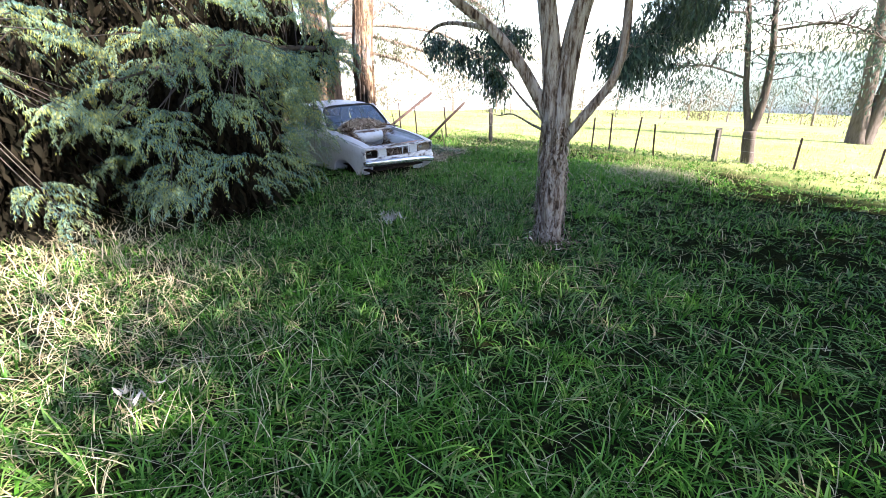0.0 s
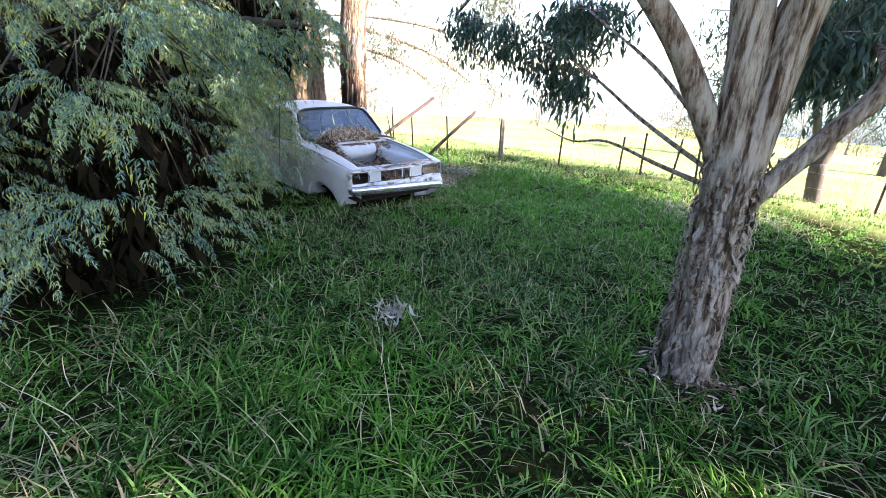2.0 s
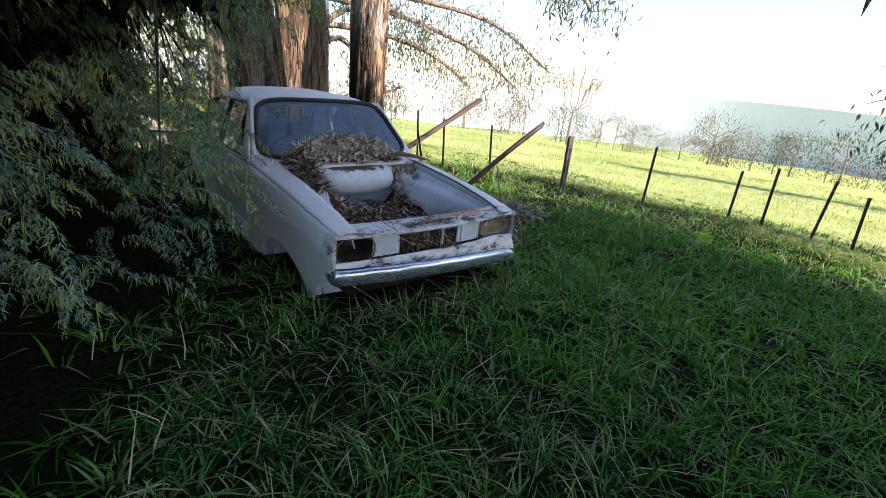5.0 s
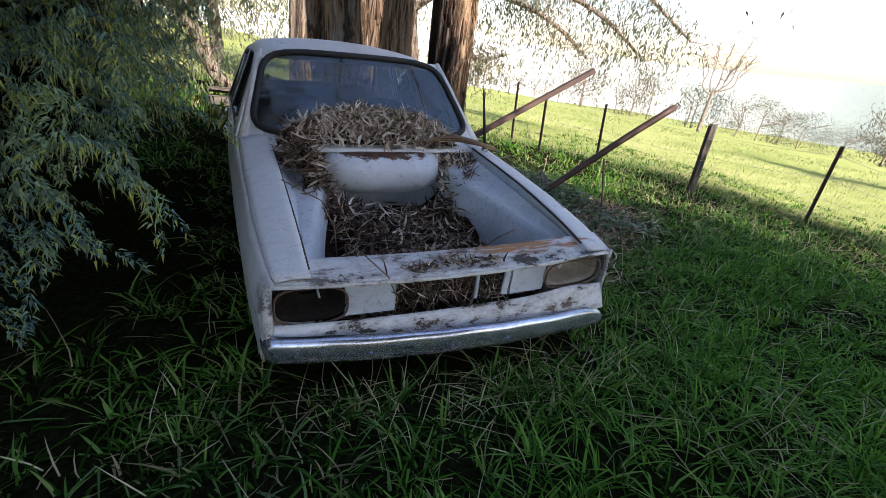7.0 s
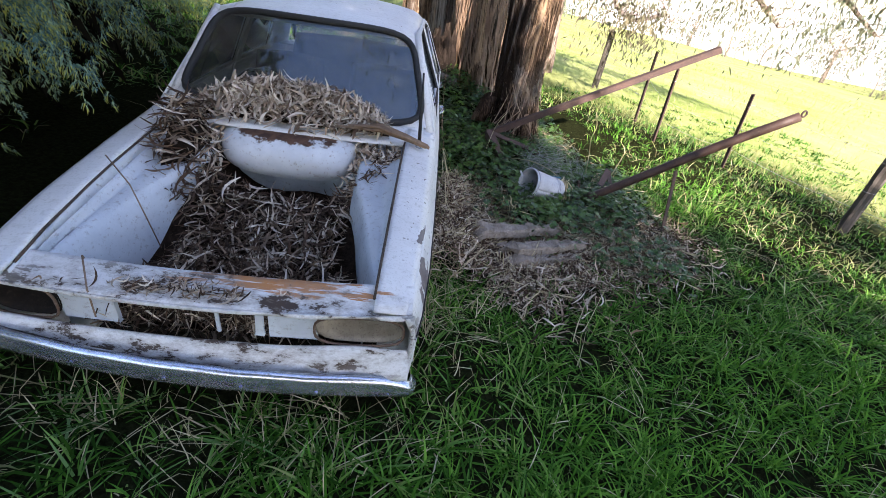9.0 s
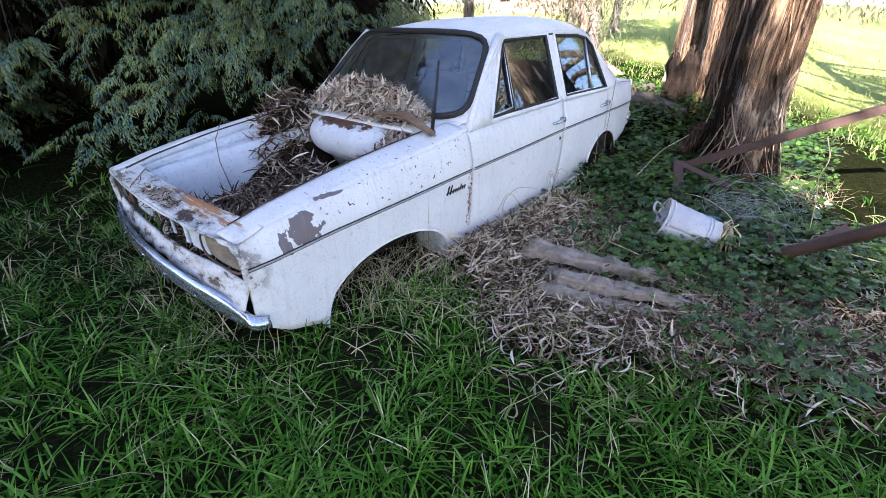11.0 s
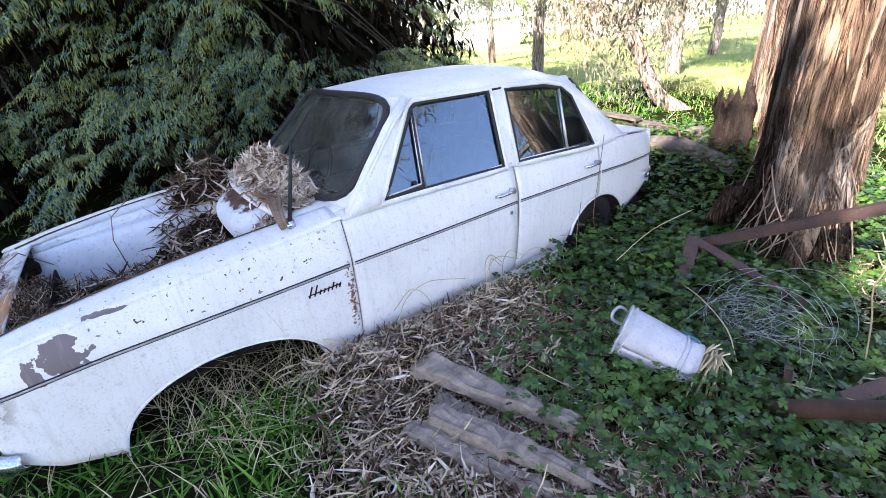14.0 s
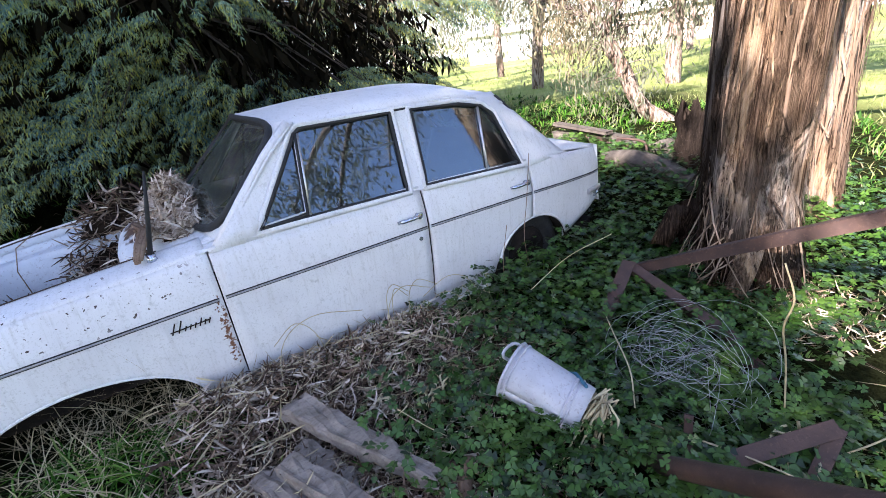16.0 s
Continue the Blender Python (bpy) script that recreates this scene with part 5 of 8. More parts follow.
x = rng.uniform(-0.6, 0.6, n)
y = 1.17 + rng.normal(0, 0.10, n)
ok = (np.abs(x) > 0.37 + rng.normal(0, 0.04, n)) & (y < 1.34) & ((x < 0) | (y > 1.02))
p = np.stack([x, y, 0.57 + 0.235 * ss(0.92, 1.3, y) + rng.uniform(-0.06, 0.03, n)], 1)[ok]
turn = rng.uniform(0, 6.28, len(p))
litter_mesh("bulkhead_leaf_litter", p, "dry leaves hanging beside the rounded plenum box", (0.07, 0.13), (0.009, 0.018), 0.2, roll=0.4, yaw=turn, pitch=0.6 * np.cos(turn), mat=PALE_LITTER)
# litter in the grille and on the front panel
n = 700
p = np.stack([rng.uniform(-0.38, 0.24, n), rng.uniform(0.13, 0.28, n), rng.uniform(0.50, 0.62, n)], 1)
litter_mesh("grille_litter", p, "twigs and leaves caught behind the missing grille", (0.05, 0.18), (0.002, 0.006), 0.9, mat=BAY_LITTER)
n = 160
p = np.stack([rng.normal(-0.05, 0.12, n), rng.normal(0.13, 0.02, n), 0.705 + rng.uniform(0, 0.012, n)], 1)
litter_mesh("panel_litter", p, "few dry leaves lying on the front panel", (0.03, 0.09), (0.004, 0.009), 0.2)
n = 420
p = np.stack([rng.uniform(-0.56, 0.56, n), rng.uniform(2.0, 3.3, n), np.zeros(n)], 1)
u = (p[:, 1] - 1.985) / 1.415
crown = 1.285 + 0.075 * np.sin(np.minimum(1, u * 1.6 + 0.35) * math.pi / 2) - 0.10 * ss(0.62, 1.0, u) ** 1.5
p[:, 2] = crown - 0.055 * (np.abs(p[:, 0]) / 0.6) ** 2.6 + 0.003
p = p[rng.random(n) < 0.25]
litter_mesh("roof_twigs", p, "a few dark twigs and leaves on the roof", (0.02, 0.07), (0.003, 0.008), 0.05)
# dark mound added inside the heap, shading the gaps by its colour
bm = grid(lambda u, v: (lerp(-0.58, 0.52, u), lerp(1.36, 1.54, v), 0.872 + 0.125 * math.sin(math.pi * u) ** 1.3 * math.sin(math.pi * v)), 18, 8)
tagged(part("heap_core", bm, LITTER_GAP, None), "near-black mound for the shaded gaps in the scuttle heap", "leaf litter", kind="stuff")
# curl of bark lying on the left of the scuttle by the aerial
for k in range(9):
    bm = bmesh.new()
    o = Vector((rng.uniform(-0.02, 0.02), rng.uniform(-0.03, 0.03), rng.uniform(0, 0.02)))
    tube(bm, [Vector((0.28 + 0.02 * k, 1.28, 0.93)) + o, Vector((0.48, 1.31, 0.925)) + o, Vector((0.62, 1.275, 0.905)) + o * 0.6, Vector((0.74, 1.255, 0.875)) + o * 0.5],
         [0.006, 0.011, 0.012, 0.006], 5, wob=0.5)
    tagged(part("bark_strip", bm, BARK_STRIP, None), "long reddish strip of bark lying on the scuttle", "bark", "bark strips on the scuttle")
# bent dry stalks standing in front of the grille and beside the bay
for k, pts in enumerate((((-0.47, 0.30, 0.62), (-0.40, 0.20, 0.75), (-0.33, 0.09, 0.70), (-0.30, 0.05, 0.62)),
                         ((-0.40, 0.62, 0.5), (-0.42, 0.6, 0.68), (-0.47, 0.63, 0.80), (-0.62, 0.75, 0.86)),
                         ((0.2, 0.5, 0.5), (0.33, 0.42, 0.66), (0.40, 0.40, 0.70)))):
    bm = bmesh.new()
    tube(bm, pts, 0.003, 5)
    tagged(part("twig", bm, BARK_STRIP, None), "thin dark twig leaning across the open engine bay", "twig", "twigs on the car")

# ---- trees ----
def smooth_path(pts, n):
    """Catmull-Rom through points, n steps between each pair."""
    p = [Vector(q) for q in pts]
    p = [p[0] * 2 - p[1]] + p + [p[-1] * 2 - p[-2]]
    out = []
    for i in range(1, len(p) - 2):
        for k in range(n):
            t = k / n
            a, b, c, d = p[i - 1], p[i], p[i + 1], p[i + 2]
            out.append(0.5 * ((2 * b) + (c - a) * t + (2 * a - 5 * b + 4 * c - d) * t * t + (3 * b - a - 3 * c + d) * t ** 3))
    return out + [p[-2]]


def limb(name, pts, r0, r1, mat, parent, label="", n=10, wob=0.25, steps=5, flare=0.0):
    path = smooth_path(pts, steps)
    m = len(path)
    rad = [lerp(r0, r1, i / (m - 1)) * (1 + flare * math.exp(-6 * i / (m - 1))) for i in range(m)]
    bm = bmesh.new()
    tube(bm, path, rad, n, wob=wob)
    return part(name, bm, mat, parent, label)


def lance_leaf():
    return np.array([(0, 0, 0), (-0.5, 0.02, -0.38), (0.0, 0.05, -1.0), (0.5, 0.02, -0.38)]), np.array([(0, 1, 2), (0, 2, 3)])


def gum_leaves(centres, n_each, spread, size, drop=0.25, seed=1):
    """Hanging lance-shaped leaves round each twig end."""
    g = np.random.default_rng(seed)
    c = np.repeat(np.asarray(centres, float), n_each, 0)
    off = g.normal(0, 1, c.shape) * np.array(spread)
    off[:, 2] -= np.abs(g.normal(0, drop, len(c)))
    tv, tf = lance_leaf()
    L, W = g.uniform(*size, len(c)), g.uniform(0.16, 0.28, len(c))
    sc = np.zeros((len(c), 3, 3))
    sc[:, 0, 0], sc[:, 1, 1], sc[:, 2, 2] = L * W, L, L
    rot = turns(g.uniform(0, 6.28, len(c)), g.normal(0, 0.55, len(c)), g.normal(0, 0.4, len(c)))
    return scatter(tv, tf, rot @ sc, c + off)


def leaf_part(name, v, f, mat, parent, label=""):
    ob = new(name, fast_mesh(name, v, f, mat))
    ob.parent = parent
    ob.matrix_parent_inverse = parent.matrix_basis.inverted()
    return tagged(ob, label)


def twigs(parent, mat, start, ends, r=0.012, seed=3, sag=0.1):
    """Thin twigs from points on a limb to leaf clumps, one mesh of fine stuff."""
    g = np.random.default_rng(seed)
    bm = bmesh.new()
    for s, e in zip(start, ends):
        s, e = Vector(s), Vector(e)
        mid = s.lerp(e, 0.5) + Vector((g.normal(0, 0.06), g.normal(0, 0.06), sag * (e - s).length))
        tube(bm, [s, s.lerp(mid, 0.6), mid, e], [r, r * 0.85, r * 0.7, r * 0.3], 4, caps=False)
    ob = part("twig_mass", bm, mat, parent)
    return tagged(ob, kind="stuff")


def grow(parent, mat, leafmat, limbs, clumps, per, size, spread, seed, r=0.012, drop=0.25, clear=0.0, floor=-9.0):
    """Clumps of leaves near the given limbs' outer halves, joined to them by twigs."""
    g = np.random.default_rng(seed)
    ends, starts = [], []
    for pts, reach in limbs:
        path = smooth_path(pts, 6)
        for _ in range(clumps):
            s = path[int(len(path) * g.uniform(0.35, 0.999))]
            d = Vector(g.normal(0, 1, 3)).normalized()
            d.z = d.z * 0.5 + 0.1
            e = s + d * reach * g.uniform(0.3, 1.0)
            if e.z < floor:
                continue
            if e.z < 3.2 and float(path_dist(np.array([e.x]), np.array([e.y]))[0]) < clear:
                continue
            starts.append(s), ends.append(e)
    twigs(parent, mat, starts, ends, r, seed)
    v, f = gum_leaves(ends, per, spread, size, drop, seed)
    return leaf_part("leaf_mass", v, f, leafmat, parent)


# the young gum beside the path: forked trunk and drooping dark leaves
t1 = thing("young_gum_tree", "young gum tree with a forked grey-brown trunk and drooping leaves", "tree", (-0.98, -4.17, 0.25))
T1 = {"trunk": [(-0.98, -4.18, 0.1), (-0.98, -4.18, 0.35), (-0.99, -4.17, 0.9), (-0.985, -4.17, 1.35), (-0.99, -4.17, 1.72)],
      "left": [(-1.02, -4.10, 1.58), (-1.21, -3.91, 2.03), (-1.44, -3.72, 2.37), (-1.68, -3.56, 2.58), (-2.0, -3.35, 2.85), (-2.35, -3.0, 3.05)],
      "mid": [(-0.995, -4.16, 1.32), (-1.03, -4.11, 2.05), (-1.08, -4.05, 2.6), (-1.14, -3.98, 3.1), (-1.25, -3.7, 4.0), (-1.2, -3.3, 5.0)],
      "mid2": [(-0.98, -4.18, 1.32), (-0.94, -4.23, 2.1), (-0.89, -4.31, 2.57), (-0.78, -4.46, 3.0), (-0.5, -4.7, 3.9), (-0.1, -4.8, 4.9)],
      "right": [(-0.95, -4.24, 1.36), (-0.79, -4.46, 1.72), (-0.74, -4.58, 1.92), (-0.71, -4.63, 2.2), (-0.69, -4.62, 2.6), (-0.62, -4.6, 3.1)]}
limb("trunk", T1["trunk"], 0.148, 0.088, BARK_SMALL, t1, "rough grey trunk flaking to brown", 28, 0.45, 12, 0.22)
limb("branch", T1["left"], 0.062, 0.03, BARK_SMALL, t1)
limb("branch", T1["mid"], 0.104, 0.04, BARK_SMALL, t1, "", 14)
limb("branch", T1["mid2"], 0.108, 0.04, BARK_SMALL, t1, "", 14)
limb("branch", T1["right"], 0.054, 0.025, BARK_SMALL, t1)
p = np.stack([rng.normal(-0.98, 0.15, 260), rng.normal(-4.2, 0.15, 260), np.zeros(260)], 1)
p[:, 2] = ground_z(p[:, 0], p[:, 1]) + rng.uniform(0.01, 0.08, 260)
litter_mesh("shed_bark", p, "brown flakes of bark and dead leaves round the young gum", (0.05, 0.16), (0.006, 0.016), 0.5, mat=BAY_LITTER)
# boughs that carry the leaves seen above the path
B1 = [[(-1.44, -3.72, 2.37), (-1.5, -3.2, 2.45), (-1.35, -2.7, 2.42), (-1.2, -2.3, 2.3)],
      [(-0.74, -4.58, 2.0), (-0.2, -4.4, 2.15), (0.35, -4.1, 2.25), (0.9, -3.9, 2.1)],
      [(-0.6, -4.75, 2.6), (0.2, -4.7, 2.7), (0.9, -4.4, 2.6), (1.5, -3.9, 2.5)],
      [(-1.12, -4.0, 3.0), (-0.9, -3.3, 3.1), (-0.3, -2.7, 2.95), (0.2, -2.3, 2.7)],
      [(-1.2, -3.85, 3.6), (-1.9, -3.7, 3.9), (-2.6, -3.9, 3.9), (-3.2, -4.2, 3.7)],
      [(-0.6, -4.6, 3.6), (-0.7, -5.4, 3.9), (-0.8, -6.2, 4.0)]]
for b in B1:
    limb("bough", b, 0.026, 0.008, BARK_SMALL, t1, "", 7)
grow(t1, BARK_SMALL, GUM_LEAF, [(b, 0.42) for b in B1[:4]] + [(T1["left"], 0.45)], 62, 62, (0.06, 0.115), (0.065, 0.065, 0.045), 5, 0.005, 0.14, 1.95)
grow(t1, BARK_SMALL, GUM_LEAF, [(b, 1.1) for b in B1[4:]] + [(T1["mid"][3:], 1.4), (T1["mid2"][3:], 1.4)], 64, 42, (0.10, 0.17), (0.22, 0.22, 0.16), 6, 0.012, 0.25, 2.2, 3.25)

# two low boughs reaching out over the long grass, with a bare twig below them
B1L = [[(-1.0, -4.08, 1.50), (-0.78, -3.55, 1.70), (-0.55, -3.05, 1.92), (-0.32, -2.55, 2.10), (-0.26, -1.95, 2.28), (-0.29, -1.4, 2.36)],
       [(-1.0, -4.08, 1.62), (-0.8, -3.6, 1.98), (-0.5, -3.05, 2.25), (-0.12, -2.6, 2.42), (0.2, -2.3, 2.4)],
       [(-0.55, -3.05, 1.92), (-0.3, -2.7, 1.98), (-0.15, -2.42, 1.92)]]
limb("bough", B1L[0], 0.014, 0.005, BARK_SMALL, t1, "", 8)
limb("bough", B1L[1], 0.013, 0.005, BARK_SMALL, t1, "", 8)
limb("bough", B1L[2], 0.012, 0.005, BARK_SMALL, t1, "", 6)
limb("dead_bough", [(-0.98, -4.08, 1.42), (-0.8, -3.7, 1.46), (-0.62, -3.25, 1.52), (-0.5, -2.9, 1.47), (-0.4, -2.55, 1.52)], 0.016, 0.004, BARK_SMALL, t1, "", 6)
grow(t1, BARK_SMALL, GUM_LEAF, [(b[2:], 0.34) for b in B1L[:2]], 40, 46, (0.06, 0.12), (0.06, 0.06, 0.04), 15, 0.004, 0.14)
grow(t1, BARK_SMALL, GUM_LEAF, [(B1L[2], 0.13)], 14, 40, (0.07, 0.13), (0.05, 0.05, 0.05), 16, 0.003, 0.14)

# the second young gum at the fence
t2 = thing("fence_gum_tree", "slender gum tree forking low beside the wooden fence post", "tree", (8.2, -2.95, -0.45))
T2 = {"trunk": [(8.25, -3.06, -0.65), (8.22, -2.97, -0.1), (8.2, -2.9, 0.4)],
      "l": [(8.2, -2.9, 0.3), (8.13, -2.66, 1.3), (8.05, -2.48, 2.56), (7.95, -2.3, 3.6), (7.9, -2.0, 5.0)],
      "r": [(8.2, -2.92, 0.3), (8.24, -3.02, 1.08), (8.24, -3.0, 2.07), (8.18, -2.85, 3.4), (8.3, -3.1, 5.2)]}
limb("trunk", T2["trunk"], 0.15, 0.13, BARK_DARK, t2, "", 14, 0.3, 6, 0.3)
limb("branch", T2["l"], 0.085, 0.03, BARK_DARK, t2)
limb("branch", T2["r"], 0.105, 0.035, BARK_DARK, t2)
B2 = [[(8.1, -2.6, 1.6), (7.6, -1.8, 1.9), (7.2, -1.0, 1.8)], [(8.0, -2.4, 3.0), (7.0, -1.8, 3.0), (6.0, -1.2, 2.6)],
      [(8.2, -2.9, 2.6), (8.8, -3.9, 2.7), (9.2, -4.8, 2.3)], [(7.9, -2.2, 4.2), (7.2, -2.6, 4.3), (6.5, -3.2, 4.0)]]
for b in B2:
    limb("bough", b, 0.03, 0.01, BARK_DARK, t2, "", 7)
grow(t2, BARK_DARK, GUM_LEAF, [(b, 1.0) for b in B2] + [(T2["l"], 1.4), (T2["r"], 1.4)], 40, 24, (0.09, 0.17), (0.2, 0.2, 0.16), 8, 0.015, 0.35)

# a taller pair of trunks out in the field
t3 = thing("field_gum_tree", "tall gum tree with twin dark trunks out in the paddock", "tree", (19.3, -3.2, -1.3))
T3 = {"a": [(19.3, -3.1, -1.4), (19.3, -3.0, 0.2), (19.2, -2.8, 3.0), (19.0, -2.3, 6.5)], "b": [(19.5, -3.3, -1.4), (19.6, -3.4, 0.2), (19.9, -3.6, 3.2), (20.1, -3.9, 7.0)]}
limb("trunk", T3["a"], 0.30, 0.16, BARK_DARK, t3, "", 12, 0.3, 6, 0.25)
limb("trunk", T3["b"], 0.27, 0.15, BARK_DARK, t3, "", 12, 0.3, 6, 0.25)
grow(t3, BARK_DARK, GUM_LEAF, [(T3["a"], 2.3), (T3["b"], 2.3)], 60, 26, (0.15, 0.28), (0.35, 0.35, 0.3), 9, 0.02, 0.4)

# the old gums behind the car, with shaggy stripped bark
def shaggy(parent, cx, cy, z0, z1, r, n, seed, mat=None, long=(0.25, 1.1), wide=(0.003, 0.016), lift=0.05):
    """Long strips of bark hanging loose on a trunk, one mesh of stuff."""
    g = np.random.default_rng(seed)
    vs, fs = [], []
    for _ in range(n):
        a = g.uniform(0, 2 * math.pi)
        L = g.uniform(*long)
        zb = g.uniform(z0 - 0.05, z1 - L * 0.5)
        w = g.uniform(*wide)
        off, da = g.uniform(0.0, lift), g.normal(0, 0.22)
        b = len(vs)
        loose = g.uniform(0, 2 * lift) * (1 if g.random() < 0.35 else 0.15)
        for k in range(6):
            t = k / 5
            z = zb + L * (1 - t)
            low = math.exp(-max(0, z - z0) / 0.35) * 0.28
            rr = r(z) * (1 + low * 0.4) + off * 0.5 + loose * t * t + 0.012 * math.sin(7 * t + a * 5)
            aa = a + da * t + 0.03 * math.sin(9 * t + a)
            ww = w * (0.5 + math.sin(math.pi * (0.1 + 0.8 * t)))
            x, y = cx(z) + rr * math.cos(aa), cy(z) + rr * math.sin(aa)
            tx, ty = -math.sin(aa), math.cos(aa)
            vs += [(x - tx * ww, y - ty * ww, z), (x + tx * ww, y + ty * ww, z)]
            if k:
                q = b + 2 * k
                fs += [(q - 2, q - 1, q + 1), (q - 2, q + 1, q)]
    ob = leaf_part("loose_bark", np.array(vs), np.array(fs), mat or BARK_STRIP, parent, "loose hanging strips of brown bark")
    ob["kind"] = "stuff"
    return ob


def old_trunk(parent, path, rad, seed, n=40, mat=None):
    """A fluted trunk: ridges and hollows run up it, and it flares at the foot."""
    pts = smooth_path(path, 9)
    bm = bmesh.new()
    m, rings = len(pts), []
    for i, p in enumerate(pts):
        t = i / (m - 1)
        h = p.z - pts[0].z
        r0 = float(np.interp(h, rad[0], rad[1]))
        ring = []
        for k in range(n):
            a = 2 * math.pi * k / n
            flute = 0.10 * math.sin(a * 5 + seed + 0.3 * h) + 0.07 * math.sin(a * 11 + 2 * seed + 0.5 * h)
            flute *= 0.5 + 0.9 * math.exp(-h / 0.5)
            rough = 0.10 * noise.noise(Vector((math.cos(a) * 3 + seed, math.sin(a) * 3, h * 0.6))) + 0.035 * noise.noise(Vector((math.cos(a) * 14, math.sin(a) * 14 + seed, h * 1.2)))
            # fibres and torn plates of bark running up the trunk
            fib = 1 - 2 * abs(noise.noise(Vector((math.cos(a) * 9 + seed, math.sin(a) * 9, h * 0.55 + 0.4 * math.sin(a * 2)))))
            tear = max(0.0, noise.noise(Vector((math.cos(a) * 4 - seed, math.sin(a) * 4, h * 1.1))))
            hollow = 0.22 * math.exp(-((a - 3.75) / 0.28) ** 2) * min(1.0, h / 0.5) if mat else 0.0
            r = r0 * (1 - hollow + flute + rough + (0.05 + 0.07 * math.exp(-h / 0.6)) * fib + 0.16 * tear * math.exp(-h / 0.9))
            ring.append(bm.verts.new((p.x + r * math.cos(a), p.y + r * math.sin(a), p.z)))
        rings.append(ring)
    for i in range(m - 1):
        for k in range(n):
            bm.faces.new((rings[i][k], rings[i][(k + 1) % n], rings[i + 1][(k + 1) % n], rings[i + 1][k])).smooth = True
    return part("trunk", bm, mat or BARK_GUM, parent, "huge fluted trunk with peeling fawn and grey bark")


shaggy(t1, lambda z: -0.985, lambda z: -4.172, 0.25, 1.6, lambda z: 0.146 - 0.006 * z, 420, 13, BARK_SMALL, (0.04, 0.16), (0.004, 0.014), 0.016)

ga = thing("old_gum_tree", "huge old gum tree with shaggy brown bark hanging in strips", "tree", (1.78, 4.25, -0.08))
A_PATH = [(1.76, 4.24, -0.25), (1.75, 4.24, 0.1), (1.715, 4.23, 0.7), (1.715, 4.22, 1.5), (1.76, 4.24, 2.6), (1.95, 4.35, 4.2), (1.9, 4.6, 6.5)]
old_trunk(ga, A_PATH, ((0, 0.25, 0.6, 1.2, 2.0, 2.6, 6.7), (0.35, 0.275, 0.235, 0.235, 0.24, 0.25, 0.22)), 1.3, 120, BARK_CHAR)
AX = lambda z: float(np.interp(z, [p[2] for p in A_PATH], [p[0] for p in A_PATH]))
AY = lambda z: float(np.interp(z, [p[2] for p in A_PATH], [p[1] for p in A_PATH]))
AR = lambda z: float(np.interp(z + 0.25, (0, 0.25, 0.6, 1.2, 2.0, 2.6, 6.7), (0.35, 0.275, 0.235, 0.235, 0.24, 0.25, 0.22)))
shaggy(ga, AX, AY, -0.1, 2.4, AR, 480, 11, BARK_CHAR, (0.3, 1.2), (0.002, 0.007), 0.03)
shaggy(ga, AX, AY, -0.1, 0.9, AR, 300, 14, BARK_CHAR, (0.1, 0.45), (0.002, 0.012), 0.045)
# dark rotten side
for k, (a, z0, z1, w, out) in enumerate(((3.6, 0.1, 2.6, 0.022, 0.0), (3.9, 0.0, 1.6, 0.020, 0.0), (4.5, 0.4, 1.9, 0.008, 0.02), (4.9, 0.55, 2.3, 0.007, 0.02), (5.6, 0.7, 1.9, 0.012, 0.0))):
    bm = bmesh.new()
    pts = []
    for t in np.linspace(0, 1, 9):
        z = lerp(z0, z1, t)
        rr = AR(z) + out * (1 - 0.6 * t)
        aa = a + 0.25 * (t - 0.5) + 0.03 * math.sin(9 * t)
        pts.append((AX(z) + rr * math.cos(aa), AY(z) + rr * math.sin(aa), z))
    tube(bm, pts, [w * (0.6 + 0.5 * math.sin(math.pi * (0.15 + 0.8 * t))) for t in np.linspace(0, 1, 9)], 7, wob=0.5)
    part("bark_rib", bm, BARK_STRIP if k > 1 else BARK_WATTLE, ga)
# fallen strands of bark fanned round the foot
g = np.random.default_rng(17)
bm = bmesh.new()
for k in range(46):
    a = g.uniform(2.9, 6.3)
    z0, da, out = g.uniform(0.1, 1.0) * g.uniform(0.5, 1.0), g.normal(0, 0.8), g.uniform(0.0, 0.2) * (1.6 if a < 4.2 else 0.7)
    pts = []
    for t in np.linspace(0, 1, 6):
        rr = AR(z0 * (1 - t)) * 1.06 + out * t ** 1.5 + 0.015 * math.sin(5 * t + k)
        x, y = AX(z0) + rr * math.cos(a + da * t), AY(z0) + rr * math.sin(a + da * t)
        pts.append((x, y, lerp(z0, float(ground_z(x, y)) + 0.02, t)))
    w = g.uniform(0.0015, 0.0055)
    tube(bm, pts, [w, w * 1.3, w * 1.2, w, w * 0.8, w * 0.4], 5, wob=0.4)
strands = part("loose_strand", bm, STRAND, ga, "dry strands of bark fanned round the foot")
strands["kind"] = "stuff"
# a curled slab of grey bark leaning on the foot
def slab(u, v):
    t, a = v, 5.25 + 0.42 * (u - 0.5) * (1 - 0.5 * v) - 0.35 * v
    z = lerp(0.34, -0.06, t)
    rr = AR(z) * 1.10 + 0.10 * t + 0.03 * math.cos((u - 0.5) * 3)
    return AX(z) + rr * math.cos(a), AY(z) + rr * math.sin(a), z + 0.02 * math.sin(u * 7)
bm = grid(slab, 10, 12, 0.012)
bmesh.ops.recalc_face_normals(bm, faces=bm.faces[:])
part("bark_slab", bm, BARK_GUM, ga)
p = np.stack([rng.normal(2.16, 0.13, 420), rng.normal(4.12, 0.17, 420), np.zeros(420)], 1)
p[:, 2] = ground_z(p[:, 0], p[:, 1]) + 0.02 + rng.uniform(0, 0.09, 420)
